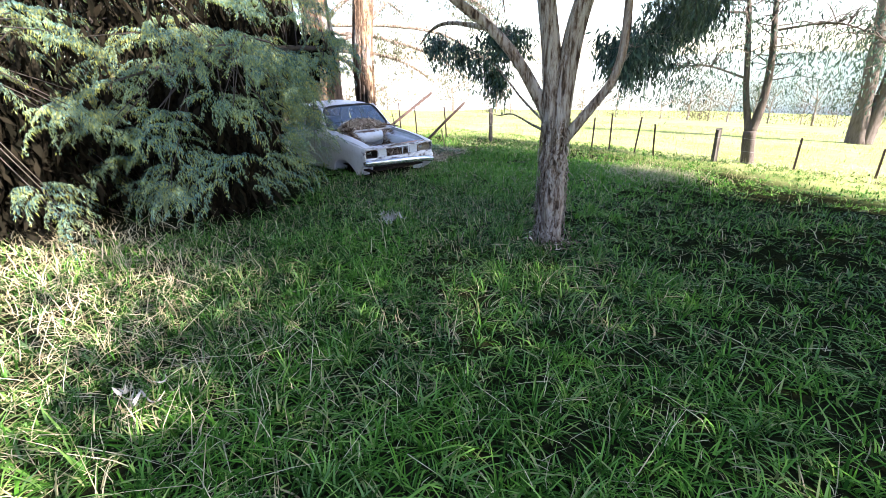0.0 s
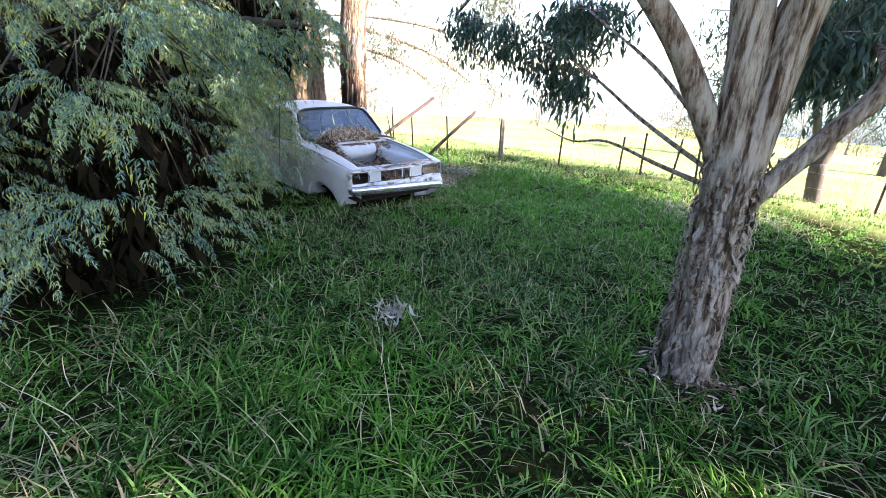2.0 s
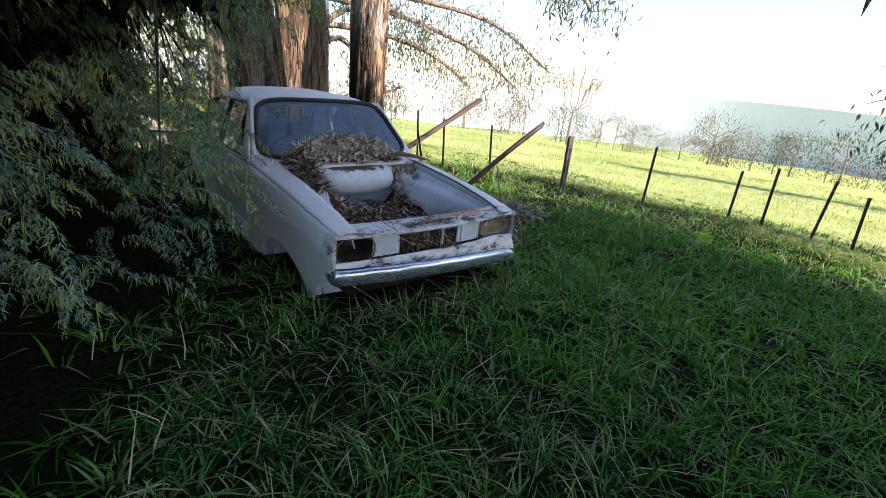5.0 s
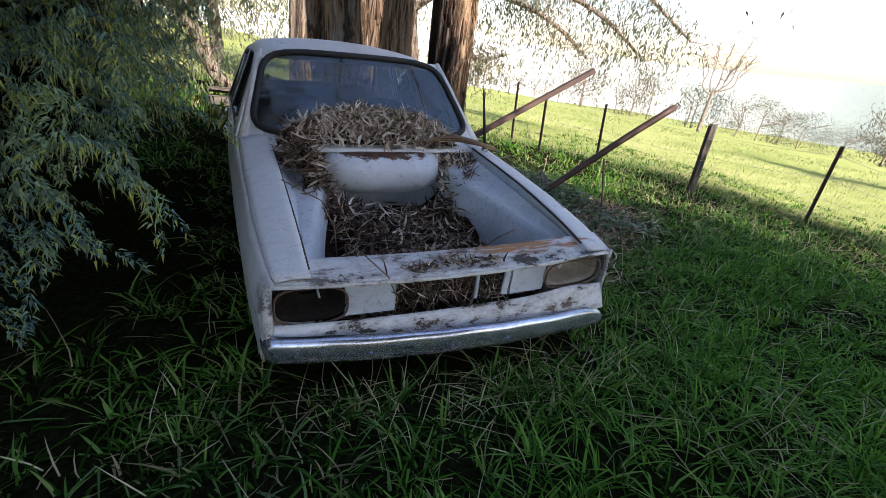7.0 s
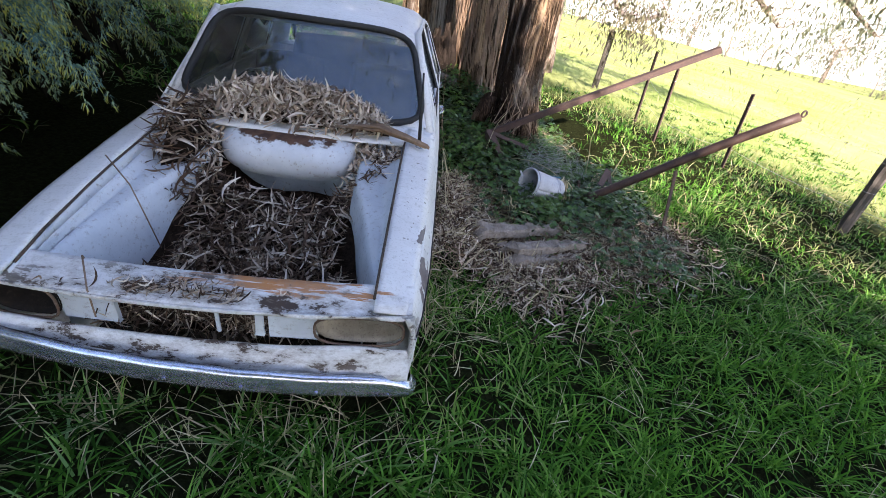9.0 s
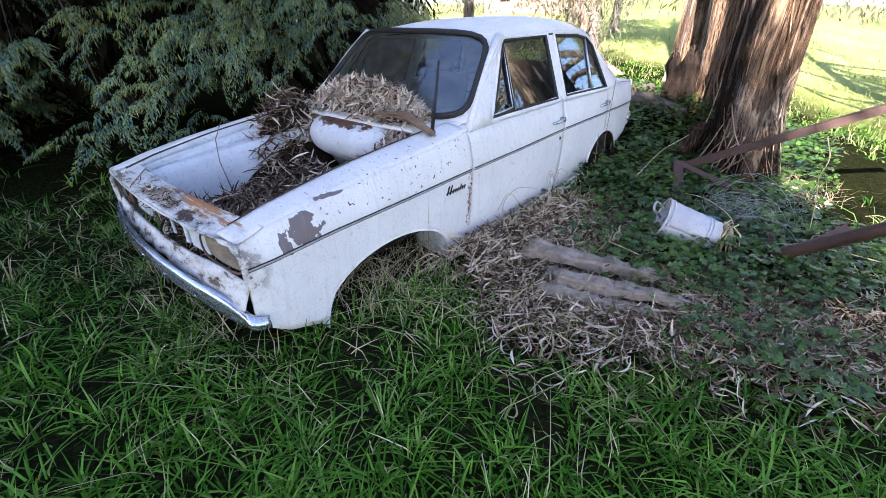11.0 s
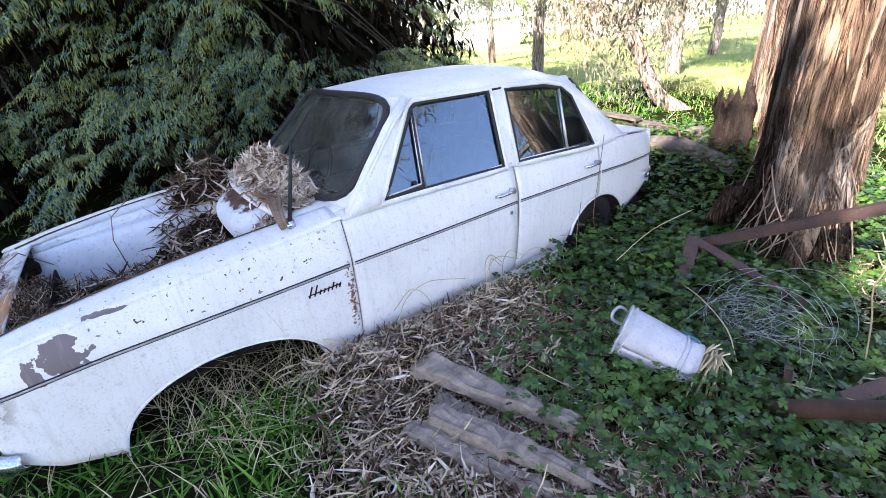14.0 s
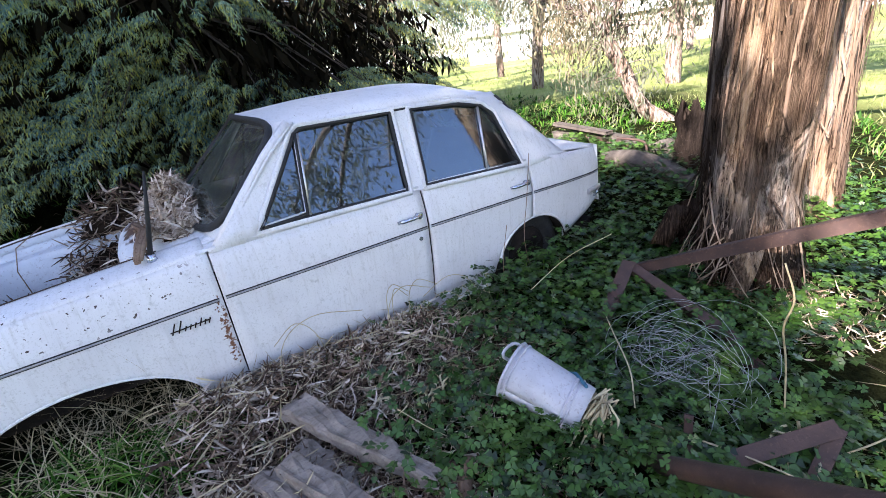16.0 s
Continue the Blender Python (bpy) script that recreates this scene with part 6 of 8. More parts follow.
litter_mesh("bark_litter", p, "pale shreds of shed bark at the foot of the old gum", (0.06, 0.22), (0.003, 0.009), 0.5, mat=PALE_LITTER)
# hollow spout of bark on its flank
bm = grid(lambda u, v: (1.42 + 0.085 * math.cos(u * 5.2 + 0.4) - 0.10 * v, 4.12 + 0.085 * math.sin(u * 5.2 + 0.4) - 0.03 * v, 0.18 + 0.28 * (1 - v) + 0.03 * math.sin(u * 9)), 16, 4, 0.012)
part("bark_spout", bm, BARK_CHAR, ga)

gb = thing("second_old_gum_tree", "second old gum trunk, dappled pale by the sun", "tree", (1.2, 5.5, 0.05))
B_PATH = [(1.34, 5.62, -0.2), (1.33, 5.62, 0.4), (1.30, 5.62, 1.3), (1.22, 5.65, 2.8), (1.0, 5.7, 5.0), (0.8, 5.9, 7.5)]
old_trunk(gb, B_PATH, ((0, 0.4, 1.0, 2.5, 7.7), (0.44, 0.38, 0.35, 0.37, 0.28)), 2.9, 90)
old_trunk(gb, [(1.02, 6.6, -0.1), (1.0, 6.6, 0.6), (0.95, 6.6, 1.6), (0.8, 6.7, 3.2), (0.5, 6.9, 6.0)], ((0, 0.5, 1.5, 6.1), (0.42, 0.35, 0.32, 0.2)), 5.7, 60)
shaggy(gb, lambda z: 1.32, lambda z: 5.62, 0.0, 2.6, lambda z: 0.37, 500, 12, None, (0.3, 1.2), (0.003, 0.009), 0.03)
gc = thing("third_old_gum_tree", "plain straight gum trunk standing behind the others", "tree", (0.5, 7.2, 0.2))
old_trunk(gc, [(0.5, 7.2, 0.0), (0.5, 7.2, 1.0), (0.52, 7.2, 2.6), (0.5, 7.3, 5.0), (0.4, 7.3, 8)], ((0, 0.5, 1.5, 8), (0.42, 0.34, 0.3, 0.2)), 4.2, 32)
# low boughs of the old gum, hanging out over the paddock side
LOW = [[(1.9, 4.3, 3.0), (3.0, 4.3, 3.9), (4.2, 4.2, 4.1), (5.4, 4.0, 3.7), (6.2, 3.8, 3.0)], [(1.95, 4.35, 3.8), (3.2, 4.9, 4.7), (4.6, 5.2, 4.7), (5.8, 5.2, 4.0)], [(3.6, 4.25, 4.0), (4.4, 3.6, 3.9), (5.2, 3.0, 3.3)]]
for b in LOW:
    limb("bough", b, 0.07, 0.02, BARK_SMALL, ga, "", 8)
grow(ga, BARK_SMALL, GUM_LEAF_DRY, [(b[1:], 0.8) for b in LOW], 40, 26, (0.09, 0.16), (0.13, 0.13, 0.10), 35, 0.010, 0.3)
# high crowns of the old gums
for tree, top, seed in ((ga, Vector((1.9, 4.6, 6.2)), 21), (gb, Vector((0.8, 5.9, 7.2)), 22), (gc, Vector((0.4, 7.3, 7.6)), 23)):
    g = np.random.default_rng(seed)
    L = []
    for k in range(7):
        a = 2 * math.pi * (k + g.uniform(-0.2, 0.2)) / 7
        d = Vector((math.cos(a), math.sin(a), 0))
        L.append([top, top + d * 1.2 + Vector((0, 0, 1.1)), top + d * 2.7 + Vector((0, 0, 1.9)), top + d * 4.0 + Vector((0, 0, 1.8 + g.uniform(-0.6, 1.2)))])
    for b in L:
        limb("bough", b, 0.11, 0.03, BARK_SMALL, tree, "", 8)
    grow(tree, BARK_SMALL, GUM_LEAF, [(b, 1.5) for b in L], 26, 26, (0.12, 0.22), (0.3, 0.3, 0.25), seed, 0.02, 0.4)

# low twisted limb with pale foliage at the back of the old gums
gd = thing("twisted_gum_tree", "gum tree with twisted bare limbs and thin olive foliage", "tree", (3.6, 9.6, -0.3))
TW = [[(3.3, 9.8, -0.4), (3.1, 9.6, 1.5), (2.9, 9.3, 3.4), (3.0, 9.2, 5.5)],
      [(3.0, 9.5, 1.9), (3.5, 9.1, 2.3), (3.9, 8.9, 2.0), (4.1, 8.9, 1.4), (4.5, 8.7, 1.1), (5.0, 8.4, 1.3)],
      [(3.0, 9.4, 2.4), (3.8, 8.8, 3.0), (4.8, 8.4, 3.0), (5.8, 8.2, 2.6)],
      [(3.0, 9.3, 3.2), (4.0, 9.2, 4.2), (5.2, 9.0, 4.4), (6.2, 8.8, 3.8)], [(2.9, 9.3, 3.6), (2.2, 8.7, 4.6), (1.8, 8.2, 4.9)],
      [(3.0, 9.3, 3.2), (5.0, 8.8, 3.0), (6.8, 7.9, 2.4), (8.4, 7.6, 1.5)], [(3.0, 9.4, 2.6), (4.4, 8.6, 2.5), (5.6, 7.9, 2.1), (6.6, 7.5, 1.4)], [(3.0, 9.3, 3.4), (5.6, 8.6, 3.4), (7.4, 7.6, 3.0), (8.8, 6.8, 2.0)]]
limb("trunk", TW[0], 0.22, 0.1, BARK_SMALL, gd, "", 12, 0.3)
for b in TW[1:]:
    limb("limb", b, 0.085, 0.03, BARK_SMALL, gd)
grow(gd, BARK_SMALL, GUM_LEAF_DRY, [(b, 0.85) for b in TW[1:]], 60, 24, (0.09, 0.17), (0.13, 0.13, 0.10), 31, 0.010, 0.35)

# leaning tree and others over the far lawn
ge = thing("leaning_gum_tree", "pale gum leaning over the lawn with drooping foliage", "tree", (-0.75, 7.25, 0.3))
LE = [[(-0.62, 7.35, 0.2), (-0.72, 7.25, 0.35), (-0.97, 7.04, 0.62), (-1.14, 6.88, 1.1), (-1.33, 6.67, 1.6), (-1.6, 6.4, 2.3), (-2.1, 6.0, 3.4)],
      [(-1.12, 6.9, 1.05), (-1.5, 7.0, 1.5), (-2.1, 7.1, 1.85), (-3.0, 7.3, 2.1)], [(-1.3, 6.7, 1.5), (-1.1, 6.9, 2.0), (-0.9, 7.2, 2.6)]]
limb("trunk", LE[0], 0.13, 0.05, BARK_SMALL, ge, "", 12, 0.3)
for b in LE[1:]:
    limb("limb", b, 0.055, 0.02, BARK_SMALL, ge)
grow(ge, BARK_SMALL, GUM_LEAF_DRY, [(b, 0.8) for b in LE], 60, 24, (0.07, 0.13), (0.11, 0.11, 0.09), 33, 0.008, 0.4)
for k, (x, y, h, s) in enumerate(((-6.0, 10.1, 4.6, 41), (-10.5, 8.6, 5.0, 42), (-4.2, 15.5, 5.0, 43), (-12.0, 14.0, 6.0, 44), (-1.0, 12.0, 4.5, 45), (-17, 12, 6.5, 46), (-9, 22, 7.0, 47), (-6.5, 17, 5.5, 48), (-2.6, 10.5, 4.2, 49))):
    z = float(ground_z(x, y))
    gt = thing("lawn_gum_tree", "slim gum tree with thin drooping foliage on the far lawn", "tree", (x, y, z), "gums on the far lawn")
    g = np.random.default_rng(s)
    tr = [(x, y, z - 0.2), (x + g.uniform(-0.1, 0.1), y, z + h * 0.3), (x + g.uniform(-0.4, 0.4), y + 0.2, z + h * 0.6), (x + g.uniform(-0.6, 0.6), y, z + h)]
    limb("trunk", tr, 0.16, 0.05, BARK_SMALL, gt, "", 9)
    L = [tr]
    for q in range(4):
        a = g.uniform(0, 6.28)
        d = Vector((math.cos(a), math.sin(a), 0))
        s0 = Vector(tr[1]).lerp(Vector(tr[2]), g.uniform(-0.1, 1.0))
        b = [s0, s0 + d * 0.8 + Vector((0, 0, 0.7)), s0 + d * 1.9 + Vector((0, 0, 1.0)), s0 + d * 2.9 + Vector((0, 0, 0.5))]
        limb("limb", b, 0.06, 0.02, BARK_SMALL, gt, "", 7)
        L.append(b)
    grow(gt, BARK_SMALL, GUM_LEAF_DRY, [(b, 1.1) for b in L], 34, 28, (0.10, 0.19), (0.16, 0.16, 0.16), s, 0.012, 0.55)

# ---- the big wattle beside the car: weeping feathery sprays ----
wt = thing("wattle_tree", "big spreading wattle with weeping feathery blue-green foliage", "tree", (-4.0, 1.2, 0.3))
WL = [[(-4.0, 1.3, 0.1), (-4.0, 1.2, 1.0), (-4.1, 0.9, 2.2), (-4.3, 0.4, 3.6)], [(-3.9, 1.4, 0.2), (-3.5, 2.2, 1.2), (-3.2, 2.9, 2.4), (-2.9, 3.4, 3.6)],
      [(-4.0, 1.1, 0.5), (-3.7, 0.2, 1.3), (-3.3, -0.7, 2.0), (-2.9, -1.4, 2.4)], [(-4.1, 1.1, 0.5), (-4.8, 0.4, 1.3), (-5.4, -0.4, 2.0), (-5.9, -1.1, 2.3)],
      [(-4.0, 1.0, 1.1), (-3.0, 0.7, 1.9), (-2.1, 0.4, 2.3), (-1.2, 0.2, 2.35)], [(-4.0, 1.2, 0.8), (-3.2, 1.6, 1.6), (-2.3, 1.8, 2.1), (-1.5, 1.9, 2.1)]]
for i, b in enumerate(WL):
    limb("branch" if i else "trunk", b, 0.11 if i else 0.16, 0.03, BARK_WATTLE, wt, "", 9)


def spray(seed):
    """One arching branchlet: short bluish leaves along its back, and yellowish tassels hanging under them."""
    q = np.random.default_rng(seed)
    old, young = [], []
    n = 13
    for k in range(n):
        t = (k + q.uniform(0, 1)) / n
        y, z = t * (1 - 0.22 * t), 0.16 * t - 0.52 * t * t
        for j in range(8):
            s = -1 if j % 2 else 1
            u = q.uniform(0.0, 1.0)
            x0, y0, z0 = s * u * 0.10 * (1.1 - t), y + q.normal(0, 0.02), z - 0.05 * u * u + q.normal(0, 0.012)
            d = np.array([s * q.uniform(0.0, 0.7), q.uniform(-0.1, 0.6), -q.uniform(0.15, 0.9)])
            d *= q.uniform(0.05, 0.10) * (1.15 - 0.4 * t) / np.linalg.norm(d)
            a, w = q.uniform(0, math.pi), q.uniform(0.008, 0.013)
            wx, wy = w * math.cos(a), w * math.sin(a)
            old += [(x0 - wx, y0 - wy, z0), (x0 + wx, y0 + wy, z0), (x0 + d[0], y0 + d[1], z0 + d[2])]
            if j < 3:
                e = np.array([x0, y0, z0]) + d * q.uniform(0.4, 0.9)
                l = q.uniform(0.05, 0.14) * (1.1 - 0.5 * t)
                a, w = q.uniform(0, math.pi), q.uniform(0.006, 0.010)
                wx, wy = w * math.cos(a), w * math.sin(a)
                young += [(e[0] - wx, e[1] - wy, e[2]), (e[0] + wx, e[1] + wy, e[2]), (e[0] + q.normal(0, 0.022), e[1] + q.normal(0, 0.022), e[2] - l)]
    return [(np.array(v), np.arange(len(v)).reshape(-1, 3)) for v in (old, young)]


# clumps of branchlets on the outside of the crown: centre, radii, number of clumps
LOBES = ((-4.5, 0.6, 2.3, 2.4, 2.2, 2.5, 210), (-3.1, 2.9, 2.2, 1.8, 2.3, 2.2, 180), (-3.3, -0.7, 1.4, 1.05, 1.25, 1.30, 205), (-5.6, -0.5, 1.4, 1.7, 1.5, 1.7, 250),
         (-2.5, 0.9, 1.7, 0.8, 1.1, 0.9, 75), (-6.5, 0.6, 1.6, 1.8, 2.2, 2.0, 110), (-3.6, 4.7, 1.5, 1.3, 1.2, 1.6, 50), (-2.3, 1.2, 2.9, 1.25, 1.5, 1.0, 100), (-1.45, 1.3, 2.45, 0.95, 1.3, 0.5, 80), (-2.0, 2.3, 1.6, 1.0, 1.3, 1.0, 90))
g = np.random.default_rng(51)


def outer_edge(y, z):
    """How far the crown reaches towards the car, more at the top than low down."""
    return np.interp(y, (-2, -1, 0, 1, 2), (-2.55, -2.15, -1.78, -1.45, -1.2)) + 0.95 * ss(1.6, 2.1, z)


P, D = [], []
PER = 20
for cx, cy, cz, rx, ry, rz, n in LOBES:
    n = int(n * 0.27)
    d = g.normal(0, 1, (n, 3))
    d /= np.linalg.norm(d, axis=1, keepdims=True)
    d[:, 2] = np.abs(d[:, 2]) * np.where(g.random(n) < 0.55, 1, -0.8)
    root = np.array([cx, cy, cz]) + d * np.array([rx, ry, rz]) * (0.92 - np.abs(g.normal(0, 0.16, n)))[:, None]
    # each bough arches outwards and down, with branchlets to both sides of it
    way = np.arctan2(d[:, 1], d[:, 0]) + g.normal(0, 0.35, n)
    long = g.uniform(0.45, 0.85, n)
    u = np.tile(np.linspace(0.0, 1.0, PER), n)
    w, L = np.repeat(way, PER), np.repeat(long, PER)
    side = np.tile(np.where(np.arange(PER) % 2, 1.0, -1.0), n)
    out = np.stack([np.cos(w), np.sin(w), 0 * w], 1)
    across = np.stack([-np.sin(w), np.cos(w), 0 * w], 1)
    q = np.repeat(root, PER, 0) + out * (u * L)[:, None] + across * (side * 0.05 * (1 - 0.5 * u))[:, None]
    q[:, 2] += L * (0.18 * u - 0.55 * u * u) + g.normal(0, 0.02, len(u))
    dd = out * (0.45 + 0.5 * u)[:, None] + across * (side * (0.85 - 0.5 * u) + g.normal(0, 0.2, len(u)))[:, None]
    dd[:, 2] = 0.3 - 0.7 * u
    P.append(q), D.append(dd)
P, D = np.concatenate(P), np.concatenate(D)
# a few long sprays reach out high over the wing and the roof
reach = [(-1.25, 1.1, 1.2), (-1.15, 1.5, 1.3), (-1.05, 1.9, 1.4), (-1.35, 0.75, 1.1), (-1.4, 0.5, 0.95), (-1.2, 1.3, 1.45), (-1.05, 1.7, 1.6), (-1.3, 0.95, 1.35), (-1.55, 2.0, 1.35), (-1.45, 1.6, 1.5), (-1.6, 1.3, 1.6), (-1.75, 0.9, 1.5), (-1.35, 2.4, 1.4), (-1.65, 1.7, 1.15), (-1.9, 0.6, 1.35), (-2.0, 0.2, 1.2), (-2.05, -0.1, 0.8), (-1.9, 0.3, 0.65), (-1.75, 0.9, 0.8), (-1.25, 0.95, 1.85), (-1.15, 0.75, 1.95), (-1.05, 1.35, 1.80), (-1.2, 1.8, 1.65), (-0.95, 1.6, 1.95), (-0.85, 0.95, 2.1), (-1.0, 0.4, 2.15), (-0.65, 0.8, 2.2), (-0.45, 1.2, 2.15), (-0.7, 1.7, 2.0), (-1.35, 1.3, 1.45), (-1.45, 1.0, 1.25), (-2.5, -1.5, 0.95), (-2.6, -1.4, 1.5), (-2.6, -1.3, 1.9), (-2.9, -1.7, 1.2), (-3.1, -1.8, 0.75)]
for p in reach:
    q = np.array(p) + g.normal(0, 0.12, (10, 3))
    P = np.concatenate([P, q])
    D = np.concatenate([D, np.tile([[0.35, -0.6, 0.1]], (10, 1)) + g.normal(0, 0.3, (10, 3))])
yaw = np.arctan2(-D[:, 0], D[:, 1]) + g.normal(0, 0.25, len(P))
size = g.uniform(0.26, 0.46, len(P))
T = P + np.stack([-np.sin(yaw), np.cos(yaw), 0 * yaw], 1) * size[:, None] * 0.85
inside = np.arange(len(P)) >= len(P) - 10 * len(reach)
ok = (P[:, 2] > ground_z(P[:, 0], P[:, 1]) + 0.30) & ~((np.abs(P[:, 0]) < 0.98) & (P[:, 1] > -0.1) & (P[:, 2] < 1.5)) & (path_dist(P[:, 0], P[:, 1]) > 1.05) & (path_dist(T[:, 0], T[:, 1]) > 0.95)
ok &= inside | ((P[:, 0] < outer_edge(P[:, 1], P[:, 2])) & (T[:, 0] < outer_edge(T[:, 1], P[:, 2]) + 0.06))
ok &= (P[:, 2] < 3.8) | (g.random(len(P)) < 0.35)
P, D, yaw, size = P[ok], D[ok], yaw[ok], size[ok]
pit = -0.05 + 0.45 * np.clip(D[:, 2], -0.6, 1) + g.normal(0, 0.18, len(P))
kind = g.integers(0, 5, len(P))
rot = turns(yaw, pit, g.normal(0, 0.3, len(P))) * size[:, None, None]
SPRAYS = [spray(k) for k in range(5)]
for layer, name, mat, label in ((0, "foliage", WATTLE_LEAF, "feathery drooping blue-green sprays"), (1, "young_foliage", WATTLE_TIP, "yellow-green hanging tassels of young leaves")):
    vs, fs, base = [], [], 0
    for k in range(5):
        tv, tf = SPRAYS[k][layer]
        m = kind == k
        v, f = scatter(tv, tf, rot[m], P[m])
        vs.append(v), fs.append(f + base)
        base += len(v)
    wl = leaf_part(name, np.concatenate(vs), np.concatenate(fs), mat, wt, label)
    wl["kind"] = "stuff"
# near-black leaf mass added for the shade in the heart of the crown
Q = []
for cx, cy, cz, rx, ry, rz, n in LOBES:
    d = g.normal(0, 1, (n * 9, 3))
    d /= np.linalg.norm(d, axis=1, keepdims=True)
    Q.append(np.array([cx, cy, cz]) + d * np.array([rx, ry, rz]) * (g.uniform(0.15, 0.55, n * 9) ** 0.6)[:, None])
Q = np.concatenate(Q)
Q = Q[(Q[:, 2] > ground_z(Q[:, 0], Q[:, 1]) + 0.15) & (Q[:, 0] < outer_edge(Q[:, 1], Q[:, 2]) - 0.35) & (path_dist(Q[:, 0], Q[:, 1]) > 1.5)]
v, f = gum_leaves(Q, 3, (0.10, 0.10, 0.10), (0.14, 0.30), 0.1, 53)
wd = leaf_part("dead_foliage", v, f, WATTLE_SHADE, wt, "near-black leaf mass standing in for shade inside the crown")
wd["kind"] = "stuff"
# tall upper crown added above the walk's view to block light from the sky
Q = []
for cx, cy, cz, rx, ry, rz, n in ((-4.6, 2.2, 4.9, 2.4, 2.4, 1.4, 600), (-3.6, 3.6, 5.2, 2.2, 2.2, 1.4, 500)):
    d = g.normal(0, 1, (n, 3))
    Q.append(np.array([cx, cy, cz]) + d / np.linalg.norm(d, axis=1, keepdims=True) * np.array([rx, ry, rz]) * g.uniform(0.5, 1.0, n)[:, None])
v, f = gum_leaves(np.concatenate(Q), 6, (0.2, 0.2, 0.15), (0.25, 0.5), 0.2, 54)
wu = leaf_part("upper_foliage", v, f, WATTLE_LEAF, wt)
wu["kind"] = "stuff"
# twigs that carry the sprays
ends = P[g.choice(len(P), 600, replace=False)]
starts = []
allp = np.array([tuple(q) for b in WL for q in smooth_path(b, 6)[6:]])
for e in ends:
    starts.append(allp[np.argmin(np.linalg.norm(allp - e, axis=1))])
twigs(wt, BARK_WATTLE, starts, ends, 0.010, 52, 0.12)

# ---- fence ----
def wooden_post(x, y, top, r, lean=(0, 0), label="weathered split timber fence post"):
    zb = float(ground_z(x, y)) - 0.3
    ob = thing("fence_post", label, "fence post", (x, y, zb + 0.3), "timber fence posts")
    g = np.random.default_rng(int(x * 100) % 997)
    bm = bmesh.new()
    n, rings = 12, []
    for i, t in enumerate(np.linspace(0, 1, 9)):
        z = lerp(zb, top, t)
        rings.append([bm.verts.new((x + lean[0] * t + r * (1 + 0.16 * math.sin(3 * k) + 0.05 * g.normal()) * math.cos(6.283 * k / n), y + lean[1] * t + r * 0.8 * (1 + 0.16 * math.sin(3 * k) + 0.05 * g.normal()) * math.sin(6.283 * k / n),
                                   z + (0.02 * g.normal() if i == 8 else 0))) for k in range(n)])
    for i in range(8):
        for k in range(n):
            bm.faces.new((rings[i][k], rings[i][(k + 1) % n], rings[i + 1][(k + 1) % n], rings[i + 1][k]))
    bm.faces.new(rings[8])
    part("post", bm, POSTWOOD, ob)
    for dz in (0.18, 0.48):
        bm = bmesh.new()
        tube(bm, [(x + r * math.cos(a) * 1.12, y + r * 0.8 * math.sin(a) * 1.15, top - dz) for a in np.linspace(0, 6.283, 13)[:-1]], 0.002, 5, True)
        part("wire_tie", bm, WIRE, ob)
    return ob


def picket(x, y, top, lean=(0, 0)):
    """A Y-section steel picket with its row of holes as notches."""
    zb = float(ground_z(x, y)) - 0.3
    ob = thing("steel_picket", "thin dark rusty steel fence picket", "fence post", (x, y, zb + 0.3), "steel fence pickets")
    bm = bmesh.new()
    for a in (0.3, 2.4, 4.5):
        c, s = math.cos(a), math.sin(a)
        bar(bm, (x + 0.012 * c, y + 0.012 * s, zb), (x + 0.012 * c + lean[0], y + 0.012 * s + lean[1], top), 0.006, 0.026, up=(c, s, 0), bevel=0)
    part("post", bm, RUSTY, ob)
    bm = bmesh.new()
    tube(bm, [(x + lean[0] * 0.8 + 0.02 * math.cos(a), y + lean[1] * 0.8 + 0.02 * math.sin(a), top - 0.15) for a in np.linspace(0, 6.283, 9)[:-1]], 0.003, 4, True)
    part("wire_clip", bm, WIRE, ob)
    return ob


FENCE = [(4.25, 8.9, 0.85, 1, (0.03, 0)), (4.15, 6.25, 0.90, 0, (-0.03, 0.06)), (3.95, 5.05, 0.88, 0, (-0.05, 0.03)), (4.60, 4.35, 0.83, 0, (-0.05, 0.05)), (5.22, 3.02, 0.80, 1, (0.02, 0.02)),
         (6.30, 1.98, 0.78, 0, (0.05, 0.0)), (7.30, 0.85, 0.52, 0, (0.04, 0.0)), (7.45, 0.35, 0.66, 0, (-0.03, 0.0)), (7.55, -0.35, 0.60, 0, (0.1, -0.06)), (7.60, -0.92, 0.45, 0, (-0.06, 0.05)),
         (7.72, -2.42, 0.43, 1, (0.0, 0.03)), (8.1, -4.0, 0.35, 0, (0.03, 0)), (8.3, -5.4, 0.25, 0, (0, 0)), (8.5, -7.0, 0.2, 0, (0, 0))]
for x, y, top, kind, lean in FENCE:
    if kind:
        wooden_post(x, y, top, 0.058 if y > -1 else 0.085, lean)
    else:
        picket(x, y, top, lean)
for h in (0.12, 0.42, 0.68):
    for (x0, y0, t0, *_), (x1, y1, t1, *_) in zip(FENCE, FENCE[1:]):
        bm = bmesh.new()
        a, b = Vector((x0, y0, t0 - h)), Vector((x1, y1, t1 - h))
        tube(bm, [a.lerp(b, t) - Vector((0, 0, 0.03 * math.sin(math.pi * t))) for t in np.linspace(0, 1, 6)], 0.0022, 4)
        tagged(part("fence_wire", bm, WIRE, None), "thin slack wire strung between the fence posts", "wire", "fence wires")

